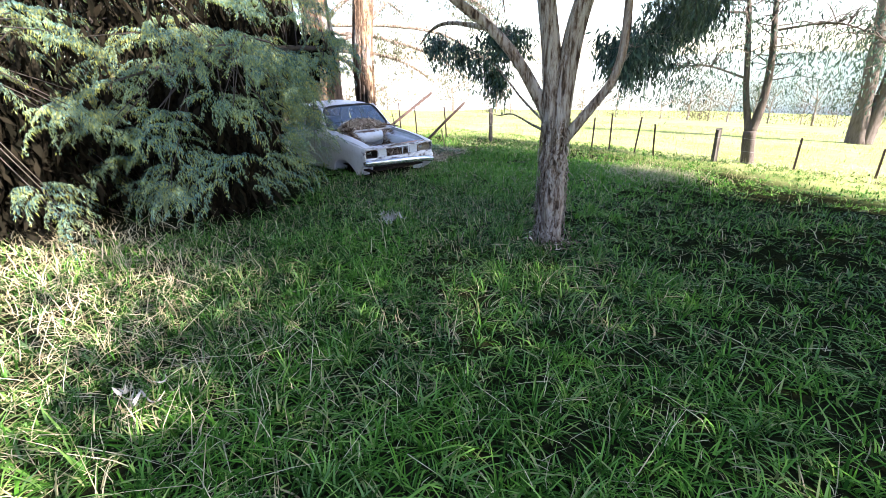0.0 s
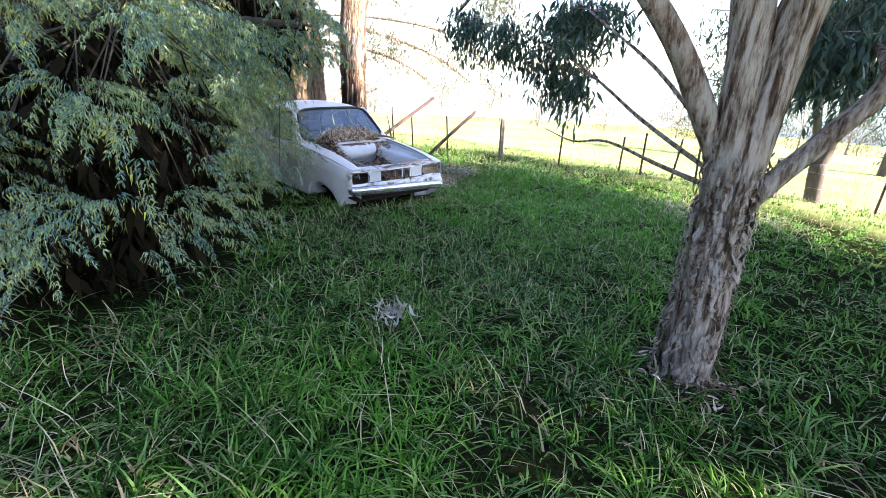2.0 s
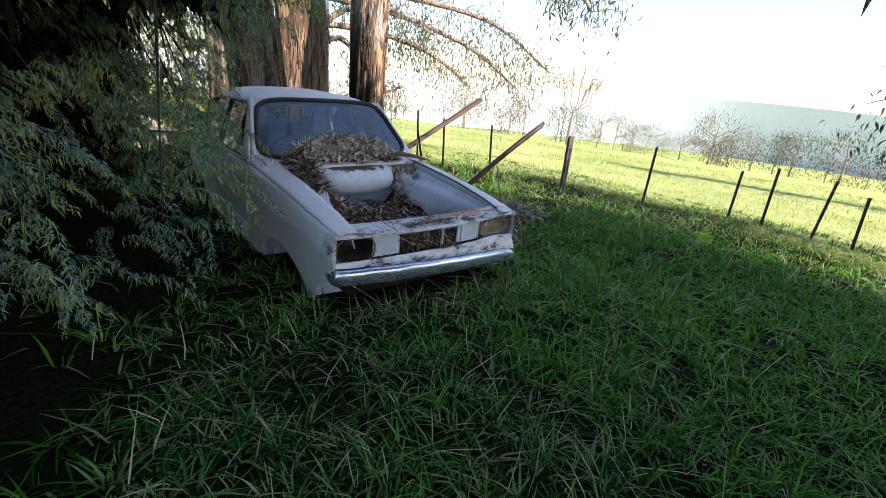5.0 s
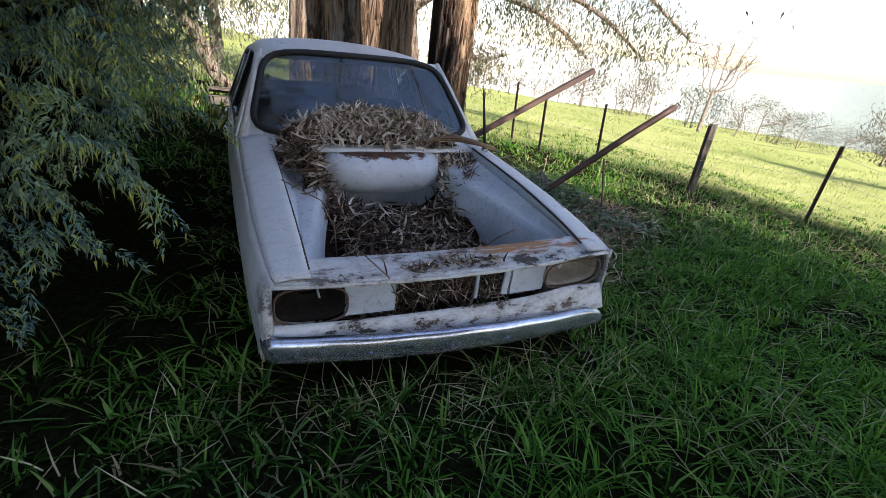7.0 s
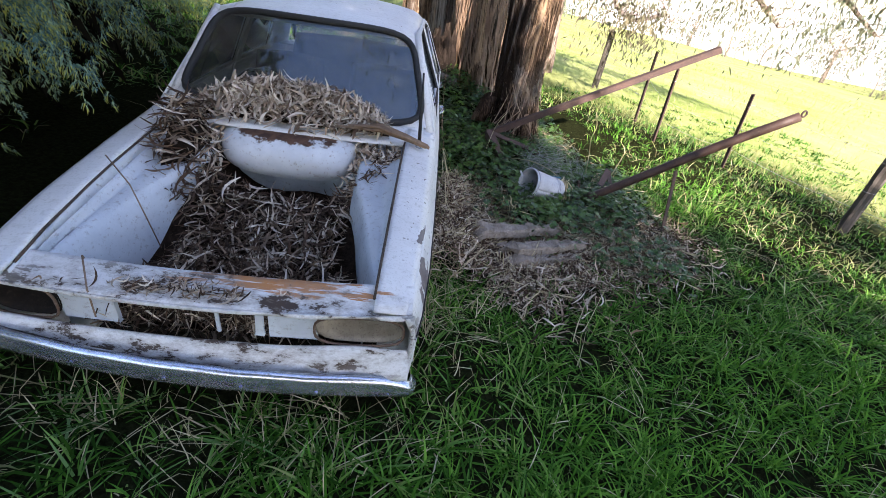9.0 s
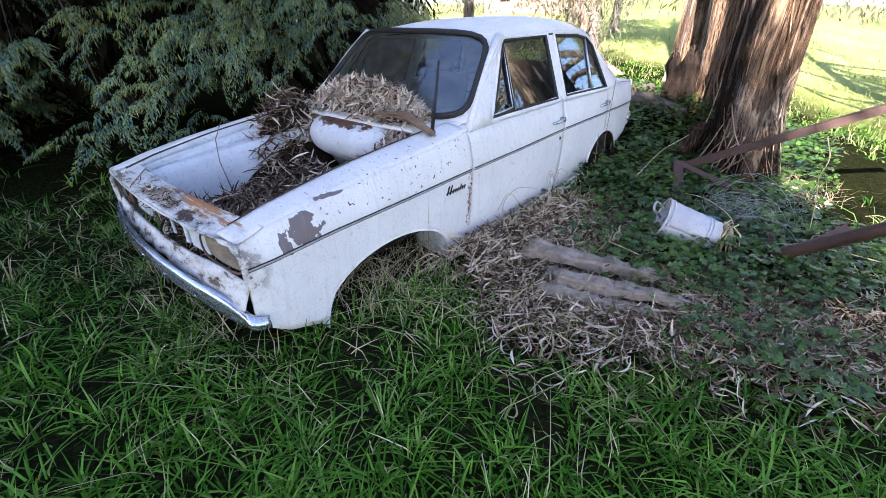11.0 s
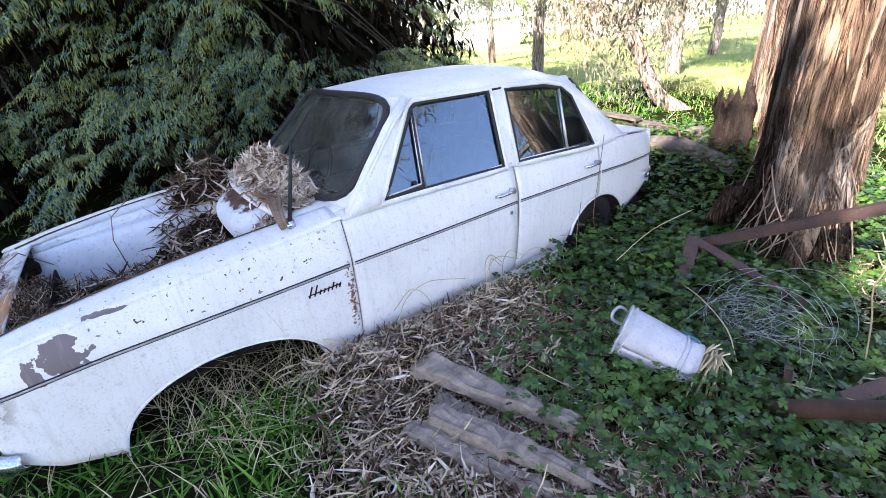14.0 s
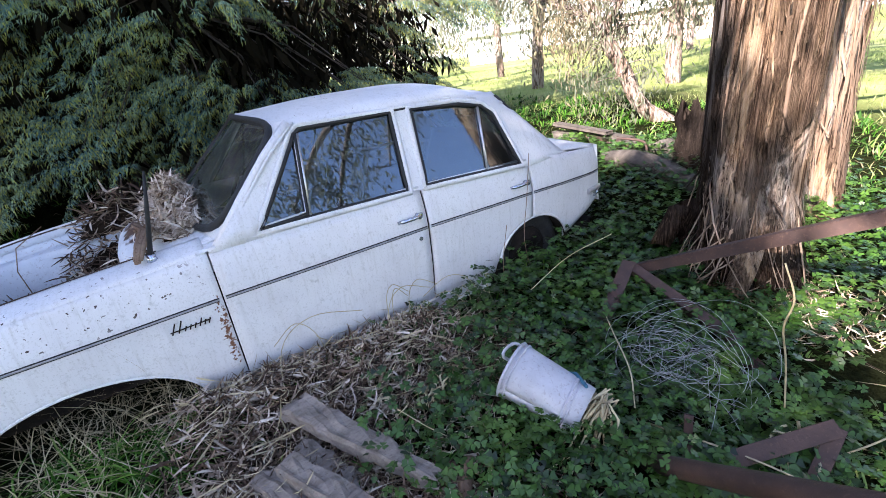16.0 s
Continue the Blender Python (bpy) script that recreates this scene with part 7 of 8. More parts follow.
# ---- rusty steel frame beside the old gum ----
def iron(ob, name, p, q, w=0.05, up=(0, 0, 1), label=""):
    """A length of angle iron: two flanges."""
    p, q = Vector(p), Vector(q)
    d = (q - p).normalized()
    s = d.cross(Vector(up)).normalized()
    u = s.cross(d)
    bm = bmesh.new()
    bar(bm, p, q, w, 0.006, up=u, bevel=0.001)
    bar(bm, p + s * w / 2 - u * w / 2, q + s * w / 2 - u * w / 2, 0.006, w, up=u, bevel=0.001)
    return part(name, bm, RUSTY, ob, label)


fr = thing("gate_frame", "collapsed gate frame of rusty angle iron by the gum", "gate", (1.4, 3.6, 0.0))
iron(fr, "rail", (1.18, 3.70, 0.08), (3.45, 3.62, 1.34), 0.055, (0, 0, 1))
iron(fr, "leg", (1.40, 3.60, 0.25), (1.60, 3.05, 0.03), 0.072, (0.15, -0.3, 0.95))
iron(fr, "arm", (1.42, 3.60, 0.23), (2.02, 3.53, 0.08), 0.05, (0, -0.4, 1))
iron(fr, "arm", (2.02, 3.53, 0.08), (2.34, 3.50, -0.13), 0.05, (0, -0.4, 1))
iron(fr, "arm", (2.34, 3.50, -0.13), (2.42, 3.22, -0.16), 0.05, (0, 0.2, 1))
bm2 = thing("steel_beam", "rusty dark steel pipe propped with welded flat braces", "steel beam", (2.3, 2.6, 0.0))
bm = bmesh.new()
tube(bm, smooth_path([(2.19, 2.64, 0.0), (2.6, 2.52, 0.36), (3.05, 2.39, 0.75), (3.47, 2.27, 1.09)], 4), 0.036, 14, wob=0.05)
part("pipe", bm, DARK_RUST, bm2)
for k, (p, q, w) in enumerate((((2.585, 3.12, 0.16), (2.41, 2.80, 0.09), 0.06), ((2.585, 3.12, 0.16), (2.60, 2.90, -0.02), 0.05), ((2.83, 2.42, 0.5), (2.90, 2.30, -0.15), 0.035), ((2.22, 2.84, 0.13), (2.25, 2.80, -0.06), 0.03), ((2.24, 2.83, 0.04), (2.36, 2.66, 0.10), 0.035))):
    bm = bmesh.new()
    bar(bm, p, q, w, 0.008, up=(0.3, -0.6, 0.8), bevel=0.001)
    part("brace", bm, RUSTY, bm2)
bm = bmesh.new()
ring = [(3.485 + 0.018 * math.cos(a), 2.262, 1.115 + 0.022 * math.sin(a)) for a in np.linspace(0, 6.283, 13)[:-1]]
tube(bm, ring, 0.008, 6, True)
part("eye", bm, RUSTY, bm2)

# ---- white bucket on its side, with a band and a blue strap ----
bk = thing("bucket", "white plastic bucket lying on its side in the weeds", "bucket", (1.78, 2.5, 0.08))
b0, b1 = Vector((1.645, 2.455, 0.215)), Vector((1.945, 2.575, 0.115))
ax = (b1 - b0).normalized()
sx = ax.cross(Vector((0, 0, 1))).normalized()
sz = sx.cross(ax)


def bucket_ring(t, r):
    c = b0.lerp(b1, t)
    return [c + (sx * math.cos(a) + sz * math.sin(a)) * r for a in np.linspace(0, 2 * math.pi, 33)[:-1]]


def bucket_skin(u, v):
    r = lerp(0.122, 0.098, v)
    a = 2 * math.pi * u
    c = b0.lerp(b1, v)
    return c + (sx * math.cos(a) + sz * math.sin(a)) * r


bm = grid(bucket_skin, 32, 6, 0.004)
bmesh.ops.remove_doubles(bm, verts=bm.verts[:], dist=0.0005)
bmesh.ops.recalc_face_normals(bm, faces=bm.faces[:])
body = part("body", bm, WHITE_PLASTIC, bk)
bm = bmesh.new()
vs = [bm.verts.new(p) for p in bucket_ring(0.985, 0.097)]
bm.faces.new(vs)
part("base", bm, WHITE_PLASTIC, bk)
for t, r, w in ((0.0, 0.126, 0.007), (0.07, 0.126, 0.005), (0.78, 0.108, 0.007), (0.84, 0.106, 0.006)):
    bm = bmesh.new()
    tube(bm, bucket_ring(t, r), w, 6, True)
    part("rim" if t < 0.1 else "band", bm, WHITE_PLASTIC, bk)
BLUE = worn("blue_strap", (0.02, 0.10, 0.16), (0.03, 0.15, 0.2), (0.08, 0.1, 0.1), 14, 0.55)
bm = bmesh.new()
tube(bm, [b0.lerp(b1, 0.35) - sx * 0.115 + sz * 0.02 + Vector((0, 0, -0.03)), b0.lerp(b1, 0.5) - sx * 0.122, b0.lerp(b1, 0.72) - sx * 0.08 + sz * 0.085, b0.lerp(b1, 0.9) + sz * 0.125], 0.008, 6)
part("strap", bm, BLUE, bk, "dark blue webbing strap")
bm = bmesh.new()
tube(bm, smooth_path([b0.lerp(b1, 0.1) - sx * 0.13, b0 - sx * 0.10 - ax * 0.05 + sz * 0.05, b0 - ax * 0.06 - sx * 0.02 + sz * 0.02, b0.lerp(b1, 0.15) - sx * 0.15 - sz * 0.07], 5), 0.008, 6)
part("handle", bm, WHITE_PLASTIC, bk)

# ---- tangle of fencing wire ----
wc = thing("wire_tangle", "loose springy tangle of old galvanised fencing wire", "wire", (2.12, 3.15, -0.05))
g = np.random.default_rng(61)
for k in range(58):
    tall = k < 12
    c = Vector((2.0 + g.normal(0, 0.09), 3.13 + g.normal(0, 0.07), 0.02 + g.uniform(0, 0.14)))
    r = g.uniform(0.18, 0.30) if tall else g.uniform(0.08, 0.30) * g.uniform(0.7, 1.0)
    tilt, turn, el = g.uniform(0.8, 1.5) if tall else g.normal(0, 0.55), g.uniform(-0.8, 0.8) if tall else g.uniform(0, 6.28), g.uniform(0.5, 1.0)
    m = Matrix.Rotation(turn, 3, "Z") @ Matrix.Rotation(tilt, 3, "X")
    w1, w2 = g.uniform(0, 6.28, 2)
    pts = []
    for a in np.linspace(0, g.uniform(3.4, 8.5), 44):
        rr = r * (1 + 0.12 * math.sin(1.6 * a + w1) + 0.04 * math.sin(4.1 * a + w2))
        p = c + m @ Vector((rr * math.cos(a + w2), rr * el * math.sin(a + w2), 0.05 * math.sin(1.3 * a + k)))
        p.z = max(p.z, float(ground_z(p.x, p.y)) + 0.02 + 0.03 * abs(math.sin(3 * a + w1)))
        pts.append(p)
    bm = bmesh.new()
    tube(bm, pts, 0.0012, 4)
    part("wire_loop", bm, WIRE, wc)

# ---- old sleepers, branches, log, stump and scrap ----
def plank(p, q, w, h, label, seed):
    g = np.random.default_rng(seed)
    p, q = Vector(p), Vector(q)
    d = (q - p).normalized()
    s = d.cross(Vector((0, 0, 1))).normalized()
    u = s.cross(d)
    bm = bmesh.new()
    n, rings = 14, []
    prof = [(-0.5, -0.5), (-0.5, 0.25), (-0.42, 0.5), (-0.2, 0.46), (0.0, 0.5), (0.25, 0.44), (0.42, 0.5), (0.5, 0.3), (0.5, -0.5)]
    for i in range(n):
        t = i / (n - 1)
        ww = w * (1 - 0.35 * (1 - math.sin(math.pi * min(1, 0.25 + t))) ** 2 + 0.06 * g.normal())
        c = p.lerp(q, t) + u * 0.01 * g.normal()
        rings.append([bm.verts.new(c + s * a * ww + u * (b * h + 0.006 * g.normal()) + d * 0.03 * g.normal() * (i in (0, n - 1))) for a, b in prof])
    for i in range(n - 1):
        for k in range(len(prof)):
            bm.faces.new((rings[i][k], rings[i][(k + 1) % len(prof)], rings[i + 1][(k + 1) % len(prof)], rings[i + 1][k]))
    bm.faces.new(rings[0][::-1]), bm.faces.new(rings[-1])
    ob = part("plank", bm, TIMBER, None)
    return tagged(ob, label, "plank", "old planks by the car")


plank((1.42, 1.50, 0.145), (1.99, 1.78, 0.065), 0.10, 0.05, "grey weathered timber plank lying in leaf litter", 1)
plank((1.38, 1.40, 0.10), (1.95, 1.66, 0.03), 0.09, 0.05, "grey cracked timber plank half buried in litter", 2)
plank((1.14, 1.60, 0.185), (1.78, 1.93, 0.085), 0.12, 0.06, "split greyed log slab beside the car", 3)
plank((1.30, 1.56, 0.10), (1.60, 1.70, 0.04), 0.10, 0.05, "short broken piece of grey timber", 4)
for k, (pts, r) in enumerate(((((1.79, 2.10, 0.06), (1.86, 2.02, 0.03), (1.97, 2.0, -0.03), (2.05, 1.98, -0.06)), 0.028), (((1.74, 2.05, 0.03), (1.8, 1.95, 0.0), (1.84, 1.85, -0.02)), 0.022),
                              (((1.5, 3.25, 0.1), (1.75, 3.0, 0.2), (1.95, 2.85, 0.18), (2.05, 2.75, 0.1)), 0.003), (((2.41, 3.2, 0.0), (2.375, 3.2, 0.27), (2.345, 3.2, 0.42), (2.36, 3.2, 0.55), (2.311, 3.2, 0.68)), 0.0032),
                              (((2.55, 3.05, 0.0), (2.68, 3.2, 0.12), (2.8, 3.35, 0.3)), 0.0035), (((2.1, 2.75, 0.06), (2.5, 2.85, 0.1), (2.95, 2.95, 0.05)), 0.0035),
                              (((1.75, 2.2, 0.0), (1.65, 2.05, 0.12), (1.5, 1.95, 0.2)), 0.0022), (((1.3, 2.9, 0.3), (1.38, 3.1, 0.45), (1.5, 3.3, 0.55)), 0.0022))):
    bm = bmesh.new()
    tube(bm, smooth_path(pts, 5), r, 7, wob=0.4)
    tagged(part("fallen_stick", bm, BARK_STRIP if r > 0.02 else STRAW, None), "fallen dry stick lying across the weeds" if r < 0.02 else "reddish fallen branch lying among dry leaves", "stick", "fallen sticks")
# dry sticks leaning on the doors
g = np.random.default_rng(64)
DRY_STICKS = [[(0.93, 3.28, 0.05), (0.88, 3.25, 0.35), (0.865, 3.30, 0.62), (0.86, 3.34, 0.90)], [(0.95, 3.0, 0.08), (0.90, 3.05, 0.3), (0.87, 3.12, 0.5)]]
for _ in range(12):
    y0, h, lean = g.uniform(1.55, 2.9), g.uniform(0.14, 0.34), g.normal(0, 0.13)
    DRY_STICKS.append([(1.0 + g.normal(0, 0.05), y0, 0.06), (0.93, y0 + lean * 0.3, 0.10 + h * 0.7), (0.90, y0 + lean, 0.10 + h), (0.91, y0 + lean * 2.0, 0.08 + h * 0.85)])
for pts in DRY_STICKS:
    bm = bmesh.new()
    tube(bm, smooth_path(pts, 5), 0.0022, 5)
    tagged(part("dry_stick", bm, STRAW if len(pts) == 4 and pts[3][2] < 0.6 else BARK_STRIP, None), "thin dry stick leaning on the car door", "stick", "dry sticks by the doors")
# straw-like bark bundle by the bucket, and a pale curl near the door
g = np.random.default_rng(63)
for name, c, n, L, label in (("bark_bundle", (2.0, 2.62, 0.19), 34, 0.34, "hanging bundle of dry straw-coloured bark strips"), ("bark_bundle", (1.45, 2.18, 0.16), 14, 0.13, "pale curled dry leaves on the weeds"),
                             ("bark_bundle", (2.5, 3.05, 0.1), 18, 0.28, "scatter of pale dry bark strips on the wire")):
    bm = bmesh.new()
    for k in range(n):
        o = Vector((g.normal(0, 0.025), g.normal(0, 0.025), g.normal(0, 0.015)))
        a = g.uniform(0, 6.28)
        d = Vector((math.cos(a) * 0.35, math.sin(a) * 0.35 - 0.35, -0.75)) * L * g.uniform(0.5, 1)
        p = Vector(c) + o
        e = p + d
        e.z = max(e.z, float(ground_z(e.x, e.y)) + 0.03)
        tube(bm, [p, p.lerp(e, 0.4) + Vector((g.normal(0, 0.02), g.normal(0, 0.02), 0.03)), e], [0.004, 0.006, 0.002], 4)
    tagged(part(name, bm, STRAW, None), label, "bark", kind="stuff")
bm = bmesh.new()
tube(bm, smooth_path([(0.05, 5.05, 0.40), (0.4, 5.0, 0.43), (0.75, 4.93, 0.42), (1.05, 4.86, 0.36)], 6), [0.05, 0.06, 0.07, 0.075, 0.08, 0.085, 0.09, 0.09, 0.09, 0.09, 0.09, 0.085, 0.085, 0.08, 0.08, 0.08, 0.075, 0.07, 0.07], 12, wob=0.35)
tagged(part("log", bm, POSTWOOD, None), "grey weathered log lying behind the car", "log")
STUMPWOOD = worn("charred_stump_wood", (0.02, 0.015, 0.012), (0.06, 0.045, 0.036), (0.12, 0.095, 0.08), 7, 0.95, stretch=(2, 2, 0.6), bump=1.0, dist=0.03, spec=0.03)
stump = old_trunk(None, [(0.83, 5.2, 0.0), (0.83, 5.2, 0.3), (0.85, 5.19, 0.6), (0.83, 5.2, 0.86)], ((0, 0.3, 0.6, 0.86), (0.20, 0.16, 0.15, 0.13)), 7.7, 48, STUMPWOOD)
stump.name = "stump"
for v in stump.data.vertices:
    if v.co.z > 0.55:
        v.co.z += (v.co.z - 0.55) * 0.7 * noise.noise(Vector((v.co.x * 16, v.co.y * 16, 3.3)))
        v.co.x += 0.05 * noise.noise(v.co * 7)
tagged(stump, "dark rotten tree stump behind the car", "stump")
CONC = worn("grey_rubble", (0.12, 0.105, 0.09), (0.20, 0.175, 0.15), (0.06, 0.05, 0.04), 7, 0.9, bump=0.8, dist=0.03)
for c, r in (((0.42, 5.45, 0.42), 0.13), ((0.62, 5.2, 0.36), 0.12), ((0.25, 5.55, 0.36), 0.1)):
    bm = bmesh.new()
    bmesh.ops.create_icosphere(bm, subdivisions=3, radius=r)
    for v in bm.verts:
        v.co = Vector(c) + v.co * (1 + 0.5 * noise.noise(v.co * 9 + Vector(c)))
        v.co.z = max(v.co.z, 0.2)
    tagged(part("rock", bm, CONC, None), "rough grey lump of rubble beside the stump", "rock", "rubble")
bm = bmesh.new()
tube(bm, smooth_path([(0.02, 5.30, 0.32), (0.02, 5.30, 0.50), (0.05, 5.30, 0.545), (0.30, 5.28, 0.545), (0.36, 5.27, 0.50), (0.42, 5.22, 0.38), (0.52, 5.2, 0.33)], 4), 0.012, 8)
tagged(part("bent_pipe", bm, RUSTY, None), "bent rusty tube standing by the rubble", "pipe")
for k, (p, q) in enumerate((((-1.05, 5.62, 0.56), (0.02, 5.52, 0.50)), ((-1.0, 5.52, 0.60), (-0.2, 5.46, 0.555)), ((-0.5, 5.5, 0.50), (0.1, 5.42, 0.46)))):
    bm = bmesh.new()
    bar(bm, p, q, 0.10, 0.03, bevel=0.004)
    tagged(part("board", bm, POSTWOOD if k < 2 else RUSTY, None), "dark rotting board stacked behind the car", "board", "boards behind the car")
for k, (x, y) in enumerate(((-0.9, 5.57), (-0.3, 5.5), (0.0, 5.47))):
    bm = bmesh.new()
    z = float(ground_z(x, y))
    bar(bm, (x - 0.15, y, lerp(z, 0.49, 0.5)), (x + 0.15, y, lerp(z, 0.49, 0.5)), 0.12, 0.49 - z + 0.02, bevel=0.01)
    tagged(part("brick_block", bm, CONC, None), "rubble block under the stacked boards", "block", "blocks under the boards")

# ---- distance: sheds, far woods, hills ----
def far_tree(name, x, y, h, w, mat, seed, label, leaves=260, group="far trees"):
    z = float(ground_z(x, y))
    ob = thing(name, label, "tree", (x, y, z), group)
    g = np.random.default_rng(seed)
    top = (x + g.normal(0, 0.3), y + g.normal(0, 0.3), z + h * 0.75)
    limb("trunk", [(x, y, z - 0.3), (x + g.normal(0, 0.2), y, z + h * 0.35), top], h * 0.022, h * 0.006, BARK_SMALL, ob, "", 6)
    L = []
    for k in range(6):
        a = g.uniform(0, 6.28)
        d = Vector((math.cos(a), math.sin(a), 0))
        s0 = Vector((x, y, z + h * g.uniform(0.25, 0.6)))
        L.append([s0, s0 + d * w * 0.3 + Vector((0, 0, h * 0.15)), s0 + d * w * 0.5 + Vector((0, 0, h * 0.28))])
        limb("limb", L[-1], h * 0.009, h * 0.003, BARK_SMALL, ob, "", 5)
    if leaves:
        cs = []
        for k in range(26):
            d = g.normal(0, 1, 3)
            d /= np.linalg.norm(d)
            cs.append((x + d[0] * w * 0.5, y + d[1] * w * 0.5, z + h * 0.52 + d[2] * h * 0.44))
        v, f = gum_leaves(cs, leaves // 26, (w * 0.13, w * 0.13, h * 0.08), (h * 0.028, h * 0.065), 0.04 * h, seed)
        leaf_part("leaf_mass", v, f, mat, ob)
    return ob


g = np.random.default_rng(71)
# treeline on the ridge
for k in range(54):
    az = radians(lerp(10, 104, k / 53) + g.uniform(-1.6, 1.6))
    r = g.uniform(84, 118)
    far_tree("ridge_tree", r * math.sin(az), r * math.cos(az), g.uniform(3.5, 9), g.uniform(5, 10), RIDGE_LEAF if g.random() < 0.8 else GUM_LEAF, 100 + k, "distant pale gum tree on the ridge", 1800)
DX, DY = 44.5, 32.5
dz = float(ground_z(DX, DY))
dead = thing("dead_tree", "tall bare dead tree standing in the paddock", "tree", (DX, DY, dz))
limb("trunk", [(DX, DY, dz - 0.4), (DX + 0.1, DY, dz + 2.4), (DX + 0.3, DY, dz + 4.2)], 0.22, 0.14, BARK_SMALL, dead, "", 8)
for k, (dx, top) in enumerate(((-1.9, 7.4), (-0.9, 8.8), (0.5, 8.4), (2.1, 9.0), (2.7, 7.2), (1.1, 6.2))):
    s0 = Vector((DX + 0.25, DY, dz + 3.6 + 0.1 * k))
    e0 = Vector((DX + 0.25 + dx * 0.75, DY - dx * 0.6, dz + top))
    b = [s0, s0.lerp(e0, 0.3) + Vector((0.25 * dx, -0.2 * dx, -0.2)), s0.lerp(e0, 0.65) + Vector((g.normal(0, 0.2), 0, 0)), e0]
    limb("limb", b, 0.085, 0.025, BARK_SMALL, dead, "", 6)
    tips, roots = [], []
    for _ in range(22):
        r0 = b[1].lerp(e0, g.uniform(0.2, 1.0))
        roots.append(r0), tips.append(r0 + Vector((g.normal(0, 0.7), g.normal(0, 0.7), g.uniform(0.1, 1.2))))
    twigs(dead, BARK_SMALL, roots, tips, 0.035, 300 + k)
# woods to the back and behind the walk, one mass of foliage
cs = []
for k in range(900):
    az = radians(g.uniform(-110, 20))
    r = g.uniform(34, 60)
    x, y = r * math.sin(az), r * math.cos(az)
    cs.append((x, y, float(ground_z(x, y)) + g.uniform(0.3, 8.0)))
v, f = gum_leaves(cs, 34, (1.2, 1.2, 0.9), (0.35, 0.8), 0.5, 72)
tagged(new("far_woods", fast_mesh("far_woods", v, f, GUM_LEAF_DRY)), "pale mass of distant gum woodland beyond the lawn", "trees", kind="stuff")
# distant range as a backdrop; the haze is painted into its pale colour
HILL = worn("haze_painted_hill", (0.62, 0.66, 0.70), (0.68, 0.71, 0.74), (0.56, 0.6, 0.64), 0.01, 1.0, bump=0.0)
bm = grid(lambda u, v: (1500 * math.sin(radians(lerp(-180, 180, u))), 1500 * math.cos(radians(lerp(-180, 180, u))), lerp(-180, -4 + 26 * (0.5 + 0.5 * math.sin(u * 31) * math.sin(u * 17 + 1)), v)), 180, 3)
tagged(part("far_hills", bm, HILL, None), "low pale range of hills with distance haze in its colour", "hills", kind="structure")

# farm sheds beyond the lawn
TIN = worn("pale_shed_tin", (0.5, 0.5, 0.5), (0.6, 0.6, 0.6), (0.4, 0.34, 0.3), 1.2, 0.5, bump=0.1)
REDW = worn("red_brown_wall", (0.30, 0.22, 0.19), (0.36, 0.28, 0.24), (0.22, 0.1, 0.08), 1.5, 0.8)


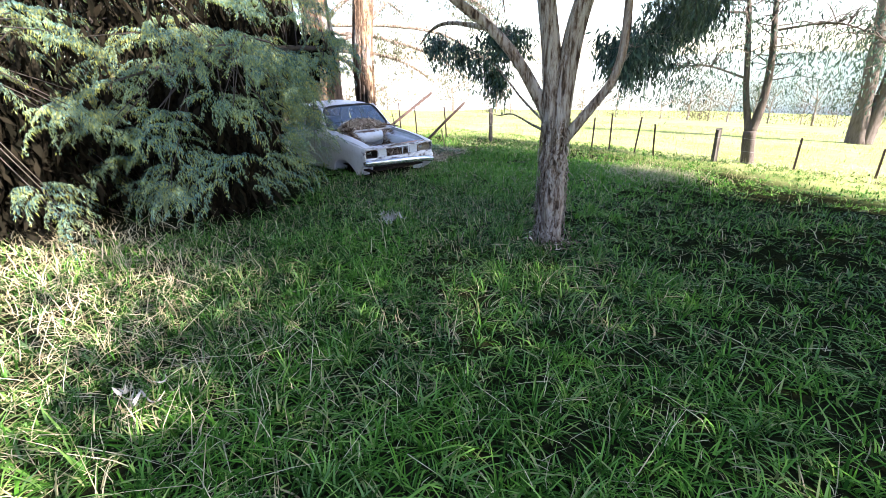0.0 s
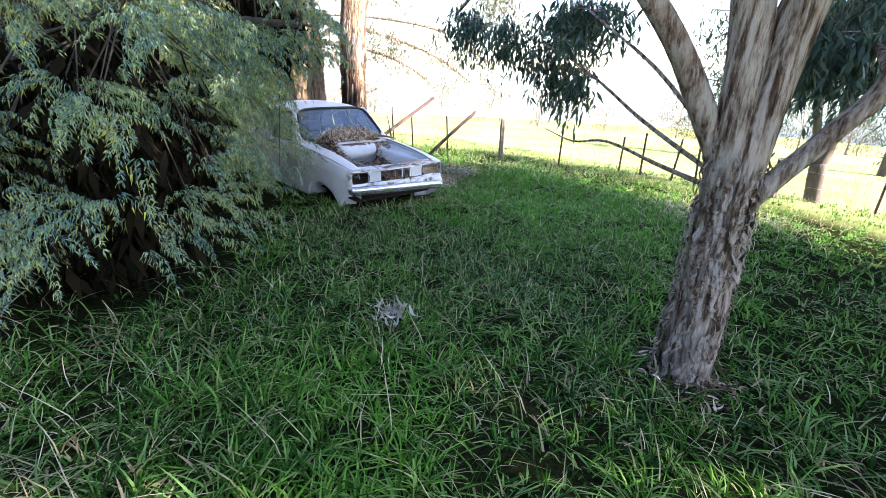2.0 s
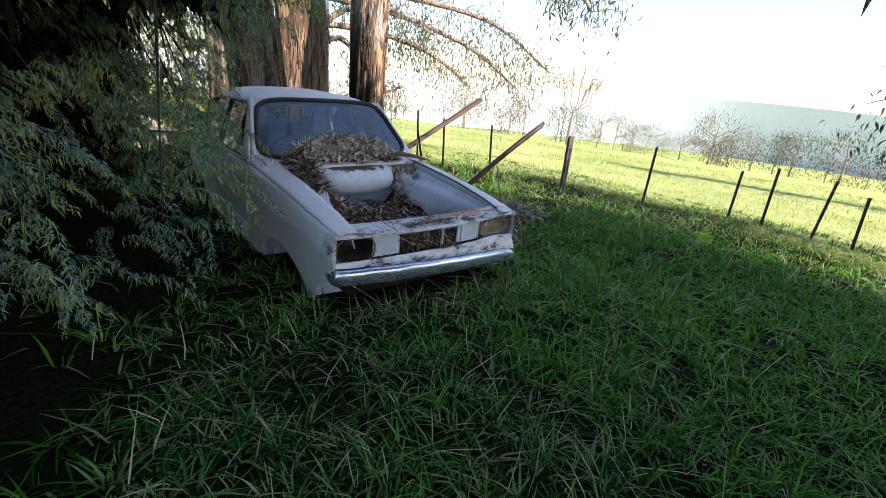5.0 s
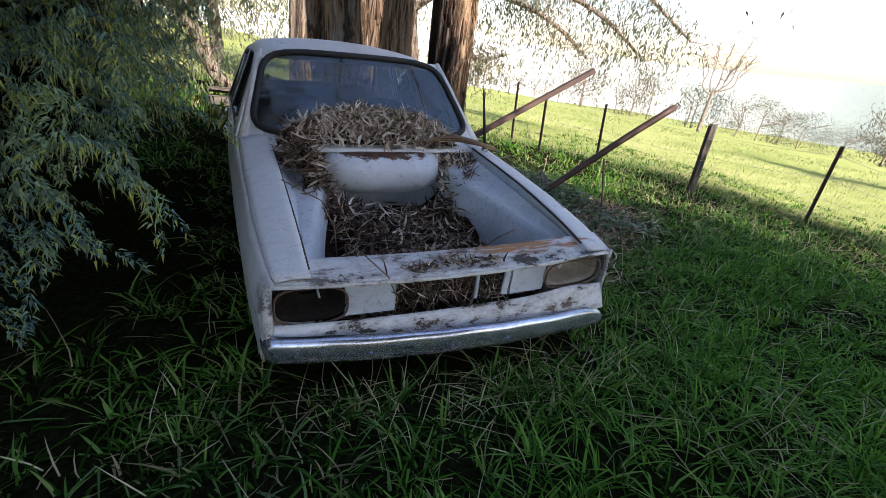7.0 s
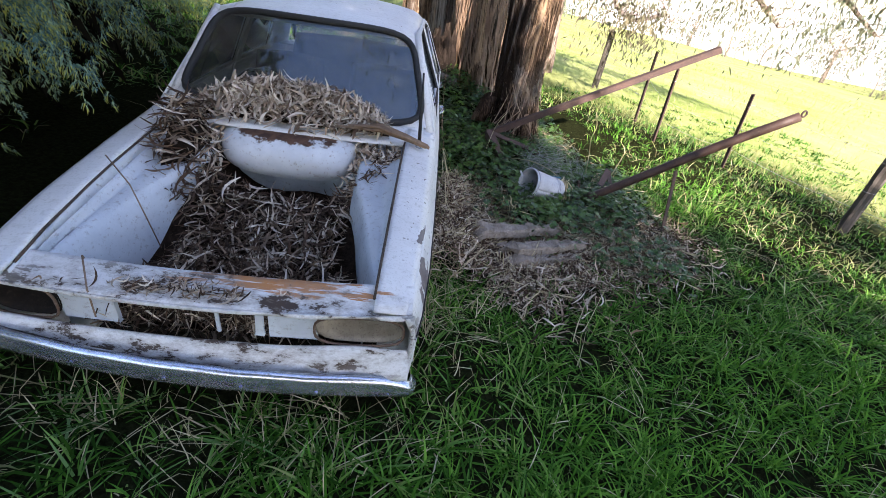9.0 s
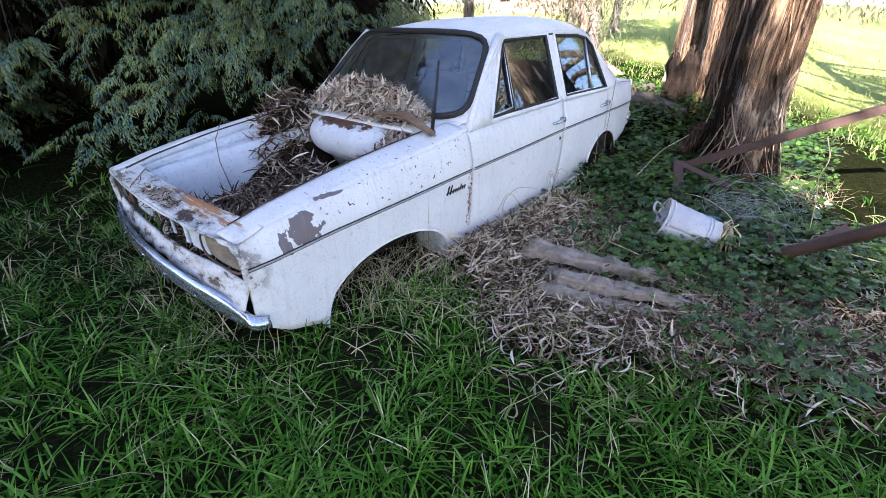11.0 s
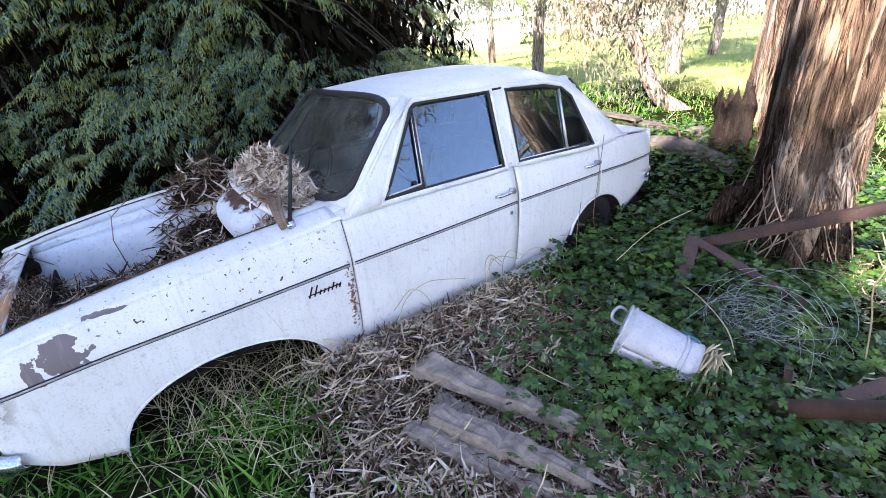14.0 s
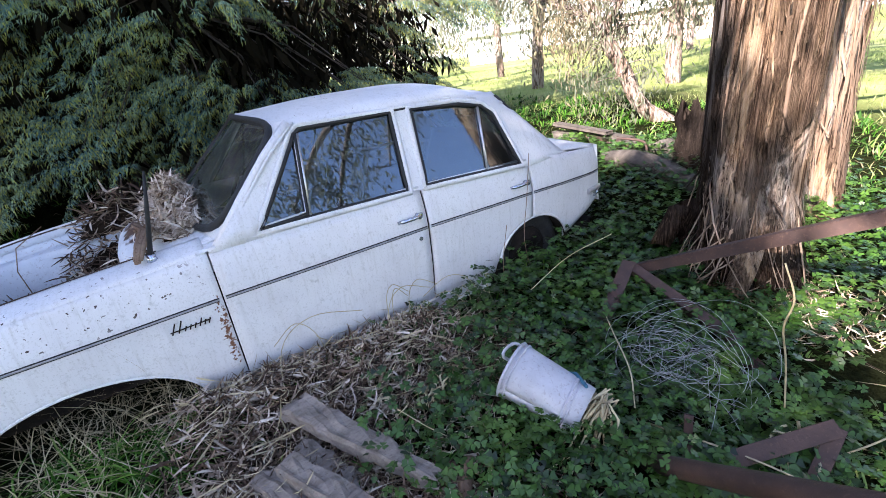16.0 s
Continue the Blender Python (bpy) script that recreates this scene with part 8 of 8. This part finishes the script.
def shed(x, y, w, d, h, wallmat, turn, label):
    z = float(ground_z(x, y))
    ob = thing("farm_shed", label, "shed", (x, y, z), "sheds beyond the lawn")
    R = Matrix.Rotation(turn, 4, "Z")
    M = lambda p: Vector((x, y, z)) + (R @ Vector(p))
    for name, p, q, t in (("wall", (-w / 2, -d / 2, 0), (w / 2, -d / 2, 0), h), ("wall", (-w / 2, d / 2, 0), (w / 2, d / 2, 0), h), ("wall", (-w / 2, -d / 2, 0), (-w / 2, d / 2, 0), h), ("wall", (w / 2, -d / 2, 0), (w / 2, d / 2, 0), h)):
        bm = bmesh.new()
        bar(bm, M((p[0], p[1], t / 2)), M((q[0], q[1], t / 2)), 0.12, t, bevel=0.01)
        part(name, bm, wallmat, ob)
    for s in (-1, 1):
        bm = grid(lambda u, v: M((lerp(-w / 2 - 0.3, w / 2 + 0.3, u), s * lerp(d / 2 + 0.4, 0, v), lerp(h, h + d * 0.22, v) + 0.015 * math.sin(u * 160))), 90, 2, 0.03)
        part("roof", bm, TIN, ob, "pale corrugated iron roof")
    for fx in (-0.28, 0.33) if wallmat is REDW else ():
        bm = bmesh.new()
        bar(bm, M((w * fx - 0.5, -d / 2 - 0.07, h * 0.52)), M((w * fx + 0.2, -d / 2 - 0.07, h * 0.52)), 0.03, h * 0.3, bevel=0.005)
        part("window", bm, DARK, ob)


shed(-17.5, 33.0, 7.0, 4.5, 2.1, REDW, radians(28), "low red-brown farm shed with a pale tin roof")
shed(-27.5, 27.5, 5.0, 4.0, 2.0, TIN, radians(45), "pale tin farm shed beyond the lawn")

# tall gums out of sight behind the walk, whose crowns shade the car and the grass
for k, (x, y, h, clumps, wide) in enumerate(((4.1, -9.2, 9, 50, 0.8), (3.3, -8.8, 11, 80, 0.7), (3.4, -7.3, 10, 50, 0.58), (3.6, -14.0, 13, 44, 1.0), (5.8, -13.0, 12, 16, 1.0), (0.9, -12.6, 6.1, 48, 1.0), (0.9, -9.6, 8.5, 34, 0.70))):
    z = float(ground_z(x, y))
    ob = thing("shade_gum_tree", "tall spreading gum tree shading the long grass", "tree", (x, y, z), "gums behind the walk")
    g = np.random.default_rng(200 + k)
    limb("trunk", [(x, y, z - 0.2), (x + 0.1, y, z + h * 0.3), (x, y + 0.2, z + h * 0.55)], 0.25, 0.12, BARK_SMALL, ob, "", 10)
    L = []
    for q in range(7):
        a = 6.283 * q / 7 + g.uniform(-0.3, 0.3)
        d = Vector((math.cos(a), math.sin(a), 0))
        s0 = Vector((x, y, z + h * g.uniform(0.35, 0.55)))
        L.append([s0, s0 + d * 1.3 * wide + Vector((0, 0, 1.3)), s0 + d * 2.6 * wide + Vector((0, 0, 2.4)), s0 + d * 3.6 * wide + Vector((0, 0, 3.0))])
        limb("bough", L[-1], 0.09, 0.02, BARK_SMALL, ob, "", 6)
    grow(ob, BARK_SMALL, GUM_LEAF, [(b, 1.6 * wide) for b in L], clumps, 28, (0.26, 0.42), (0.3, 0.3, 0.25), 200 + k, 0.02, 0.4)
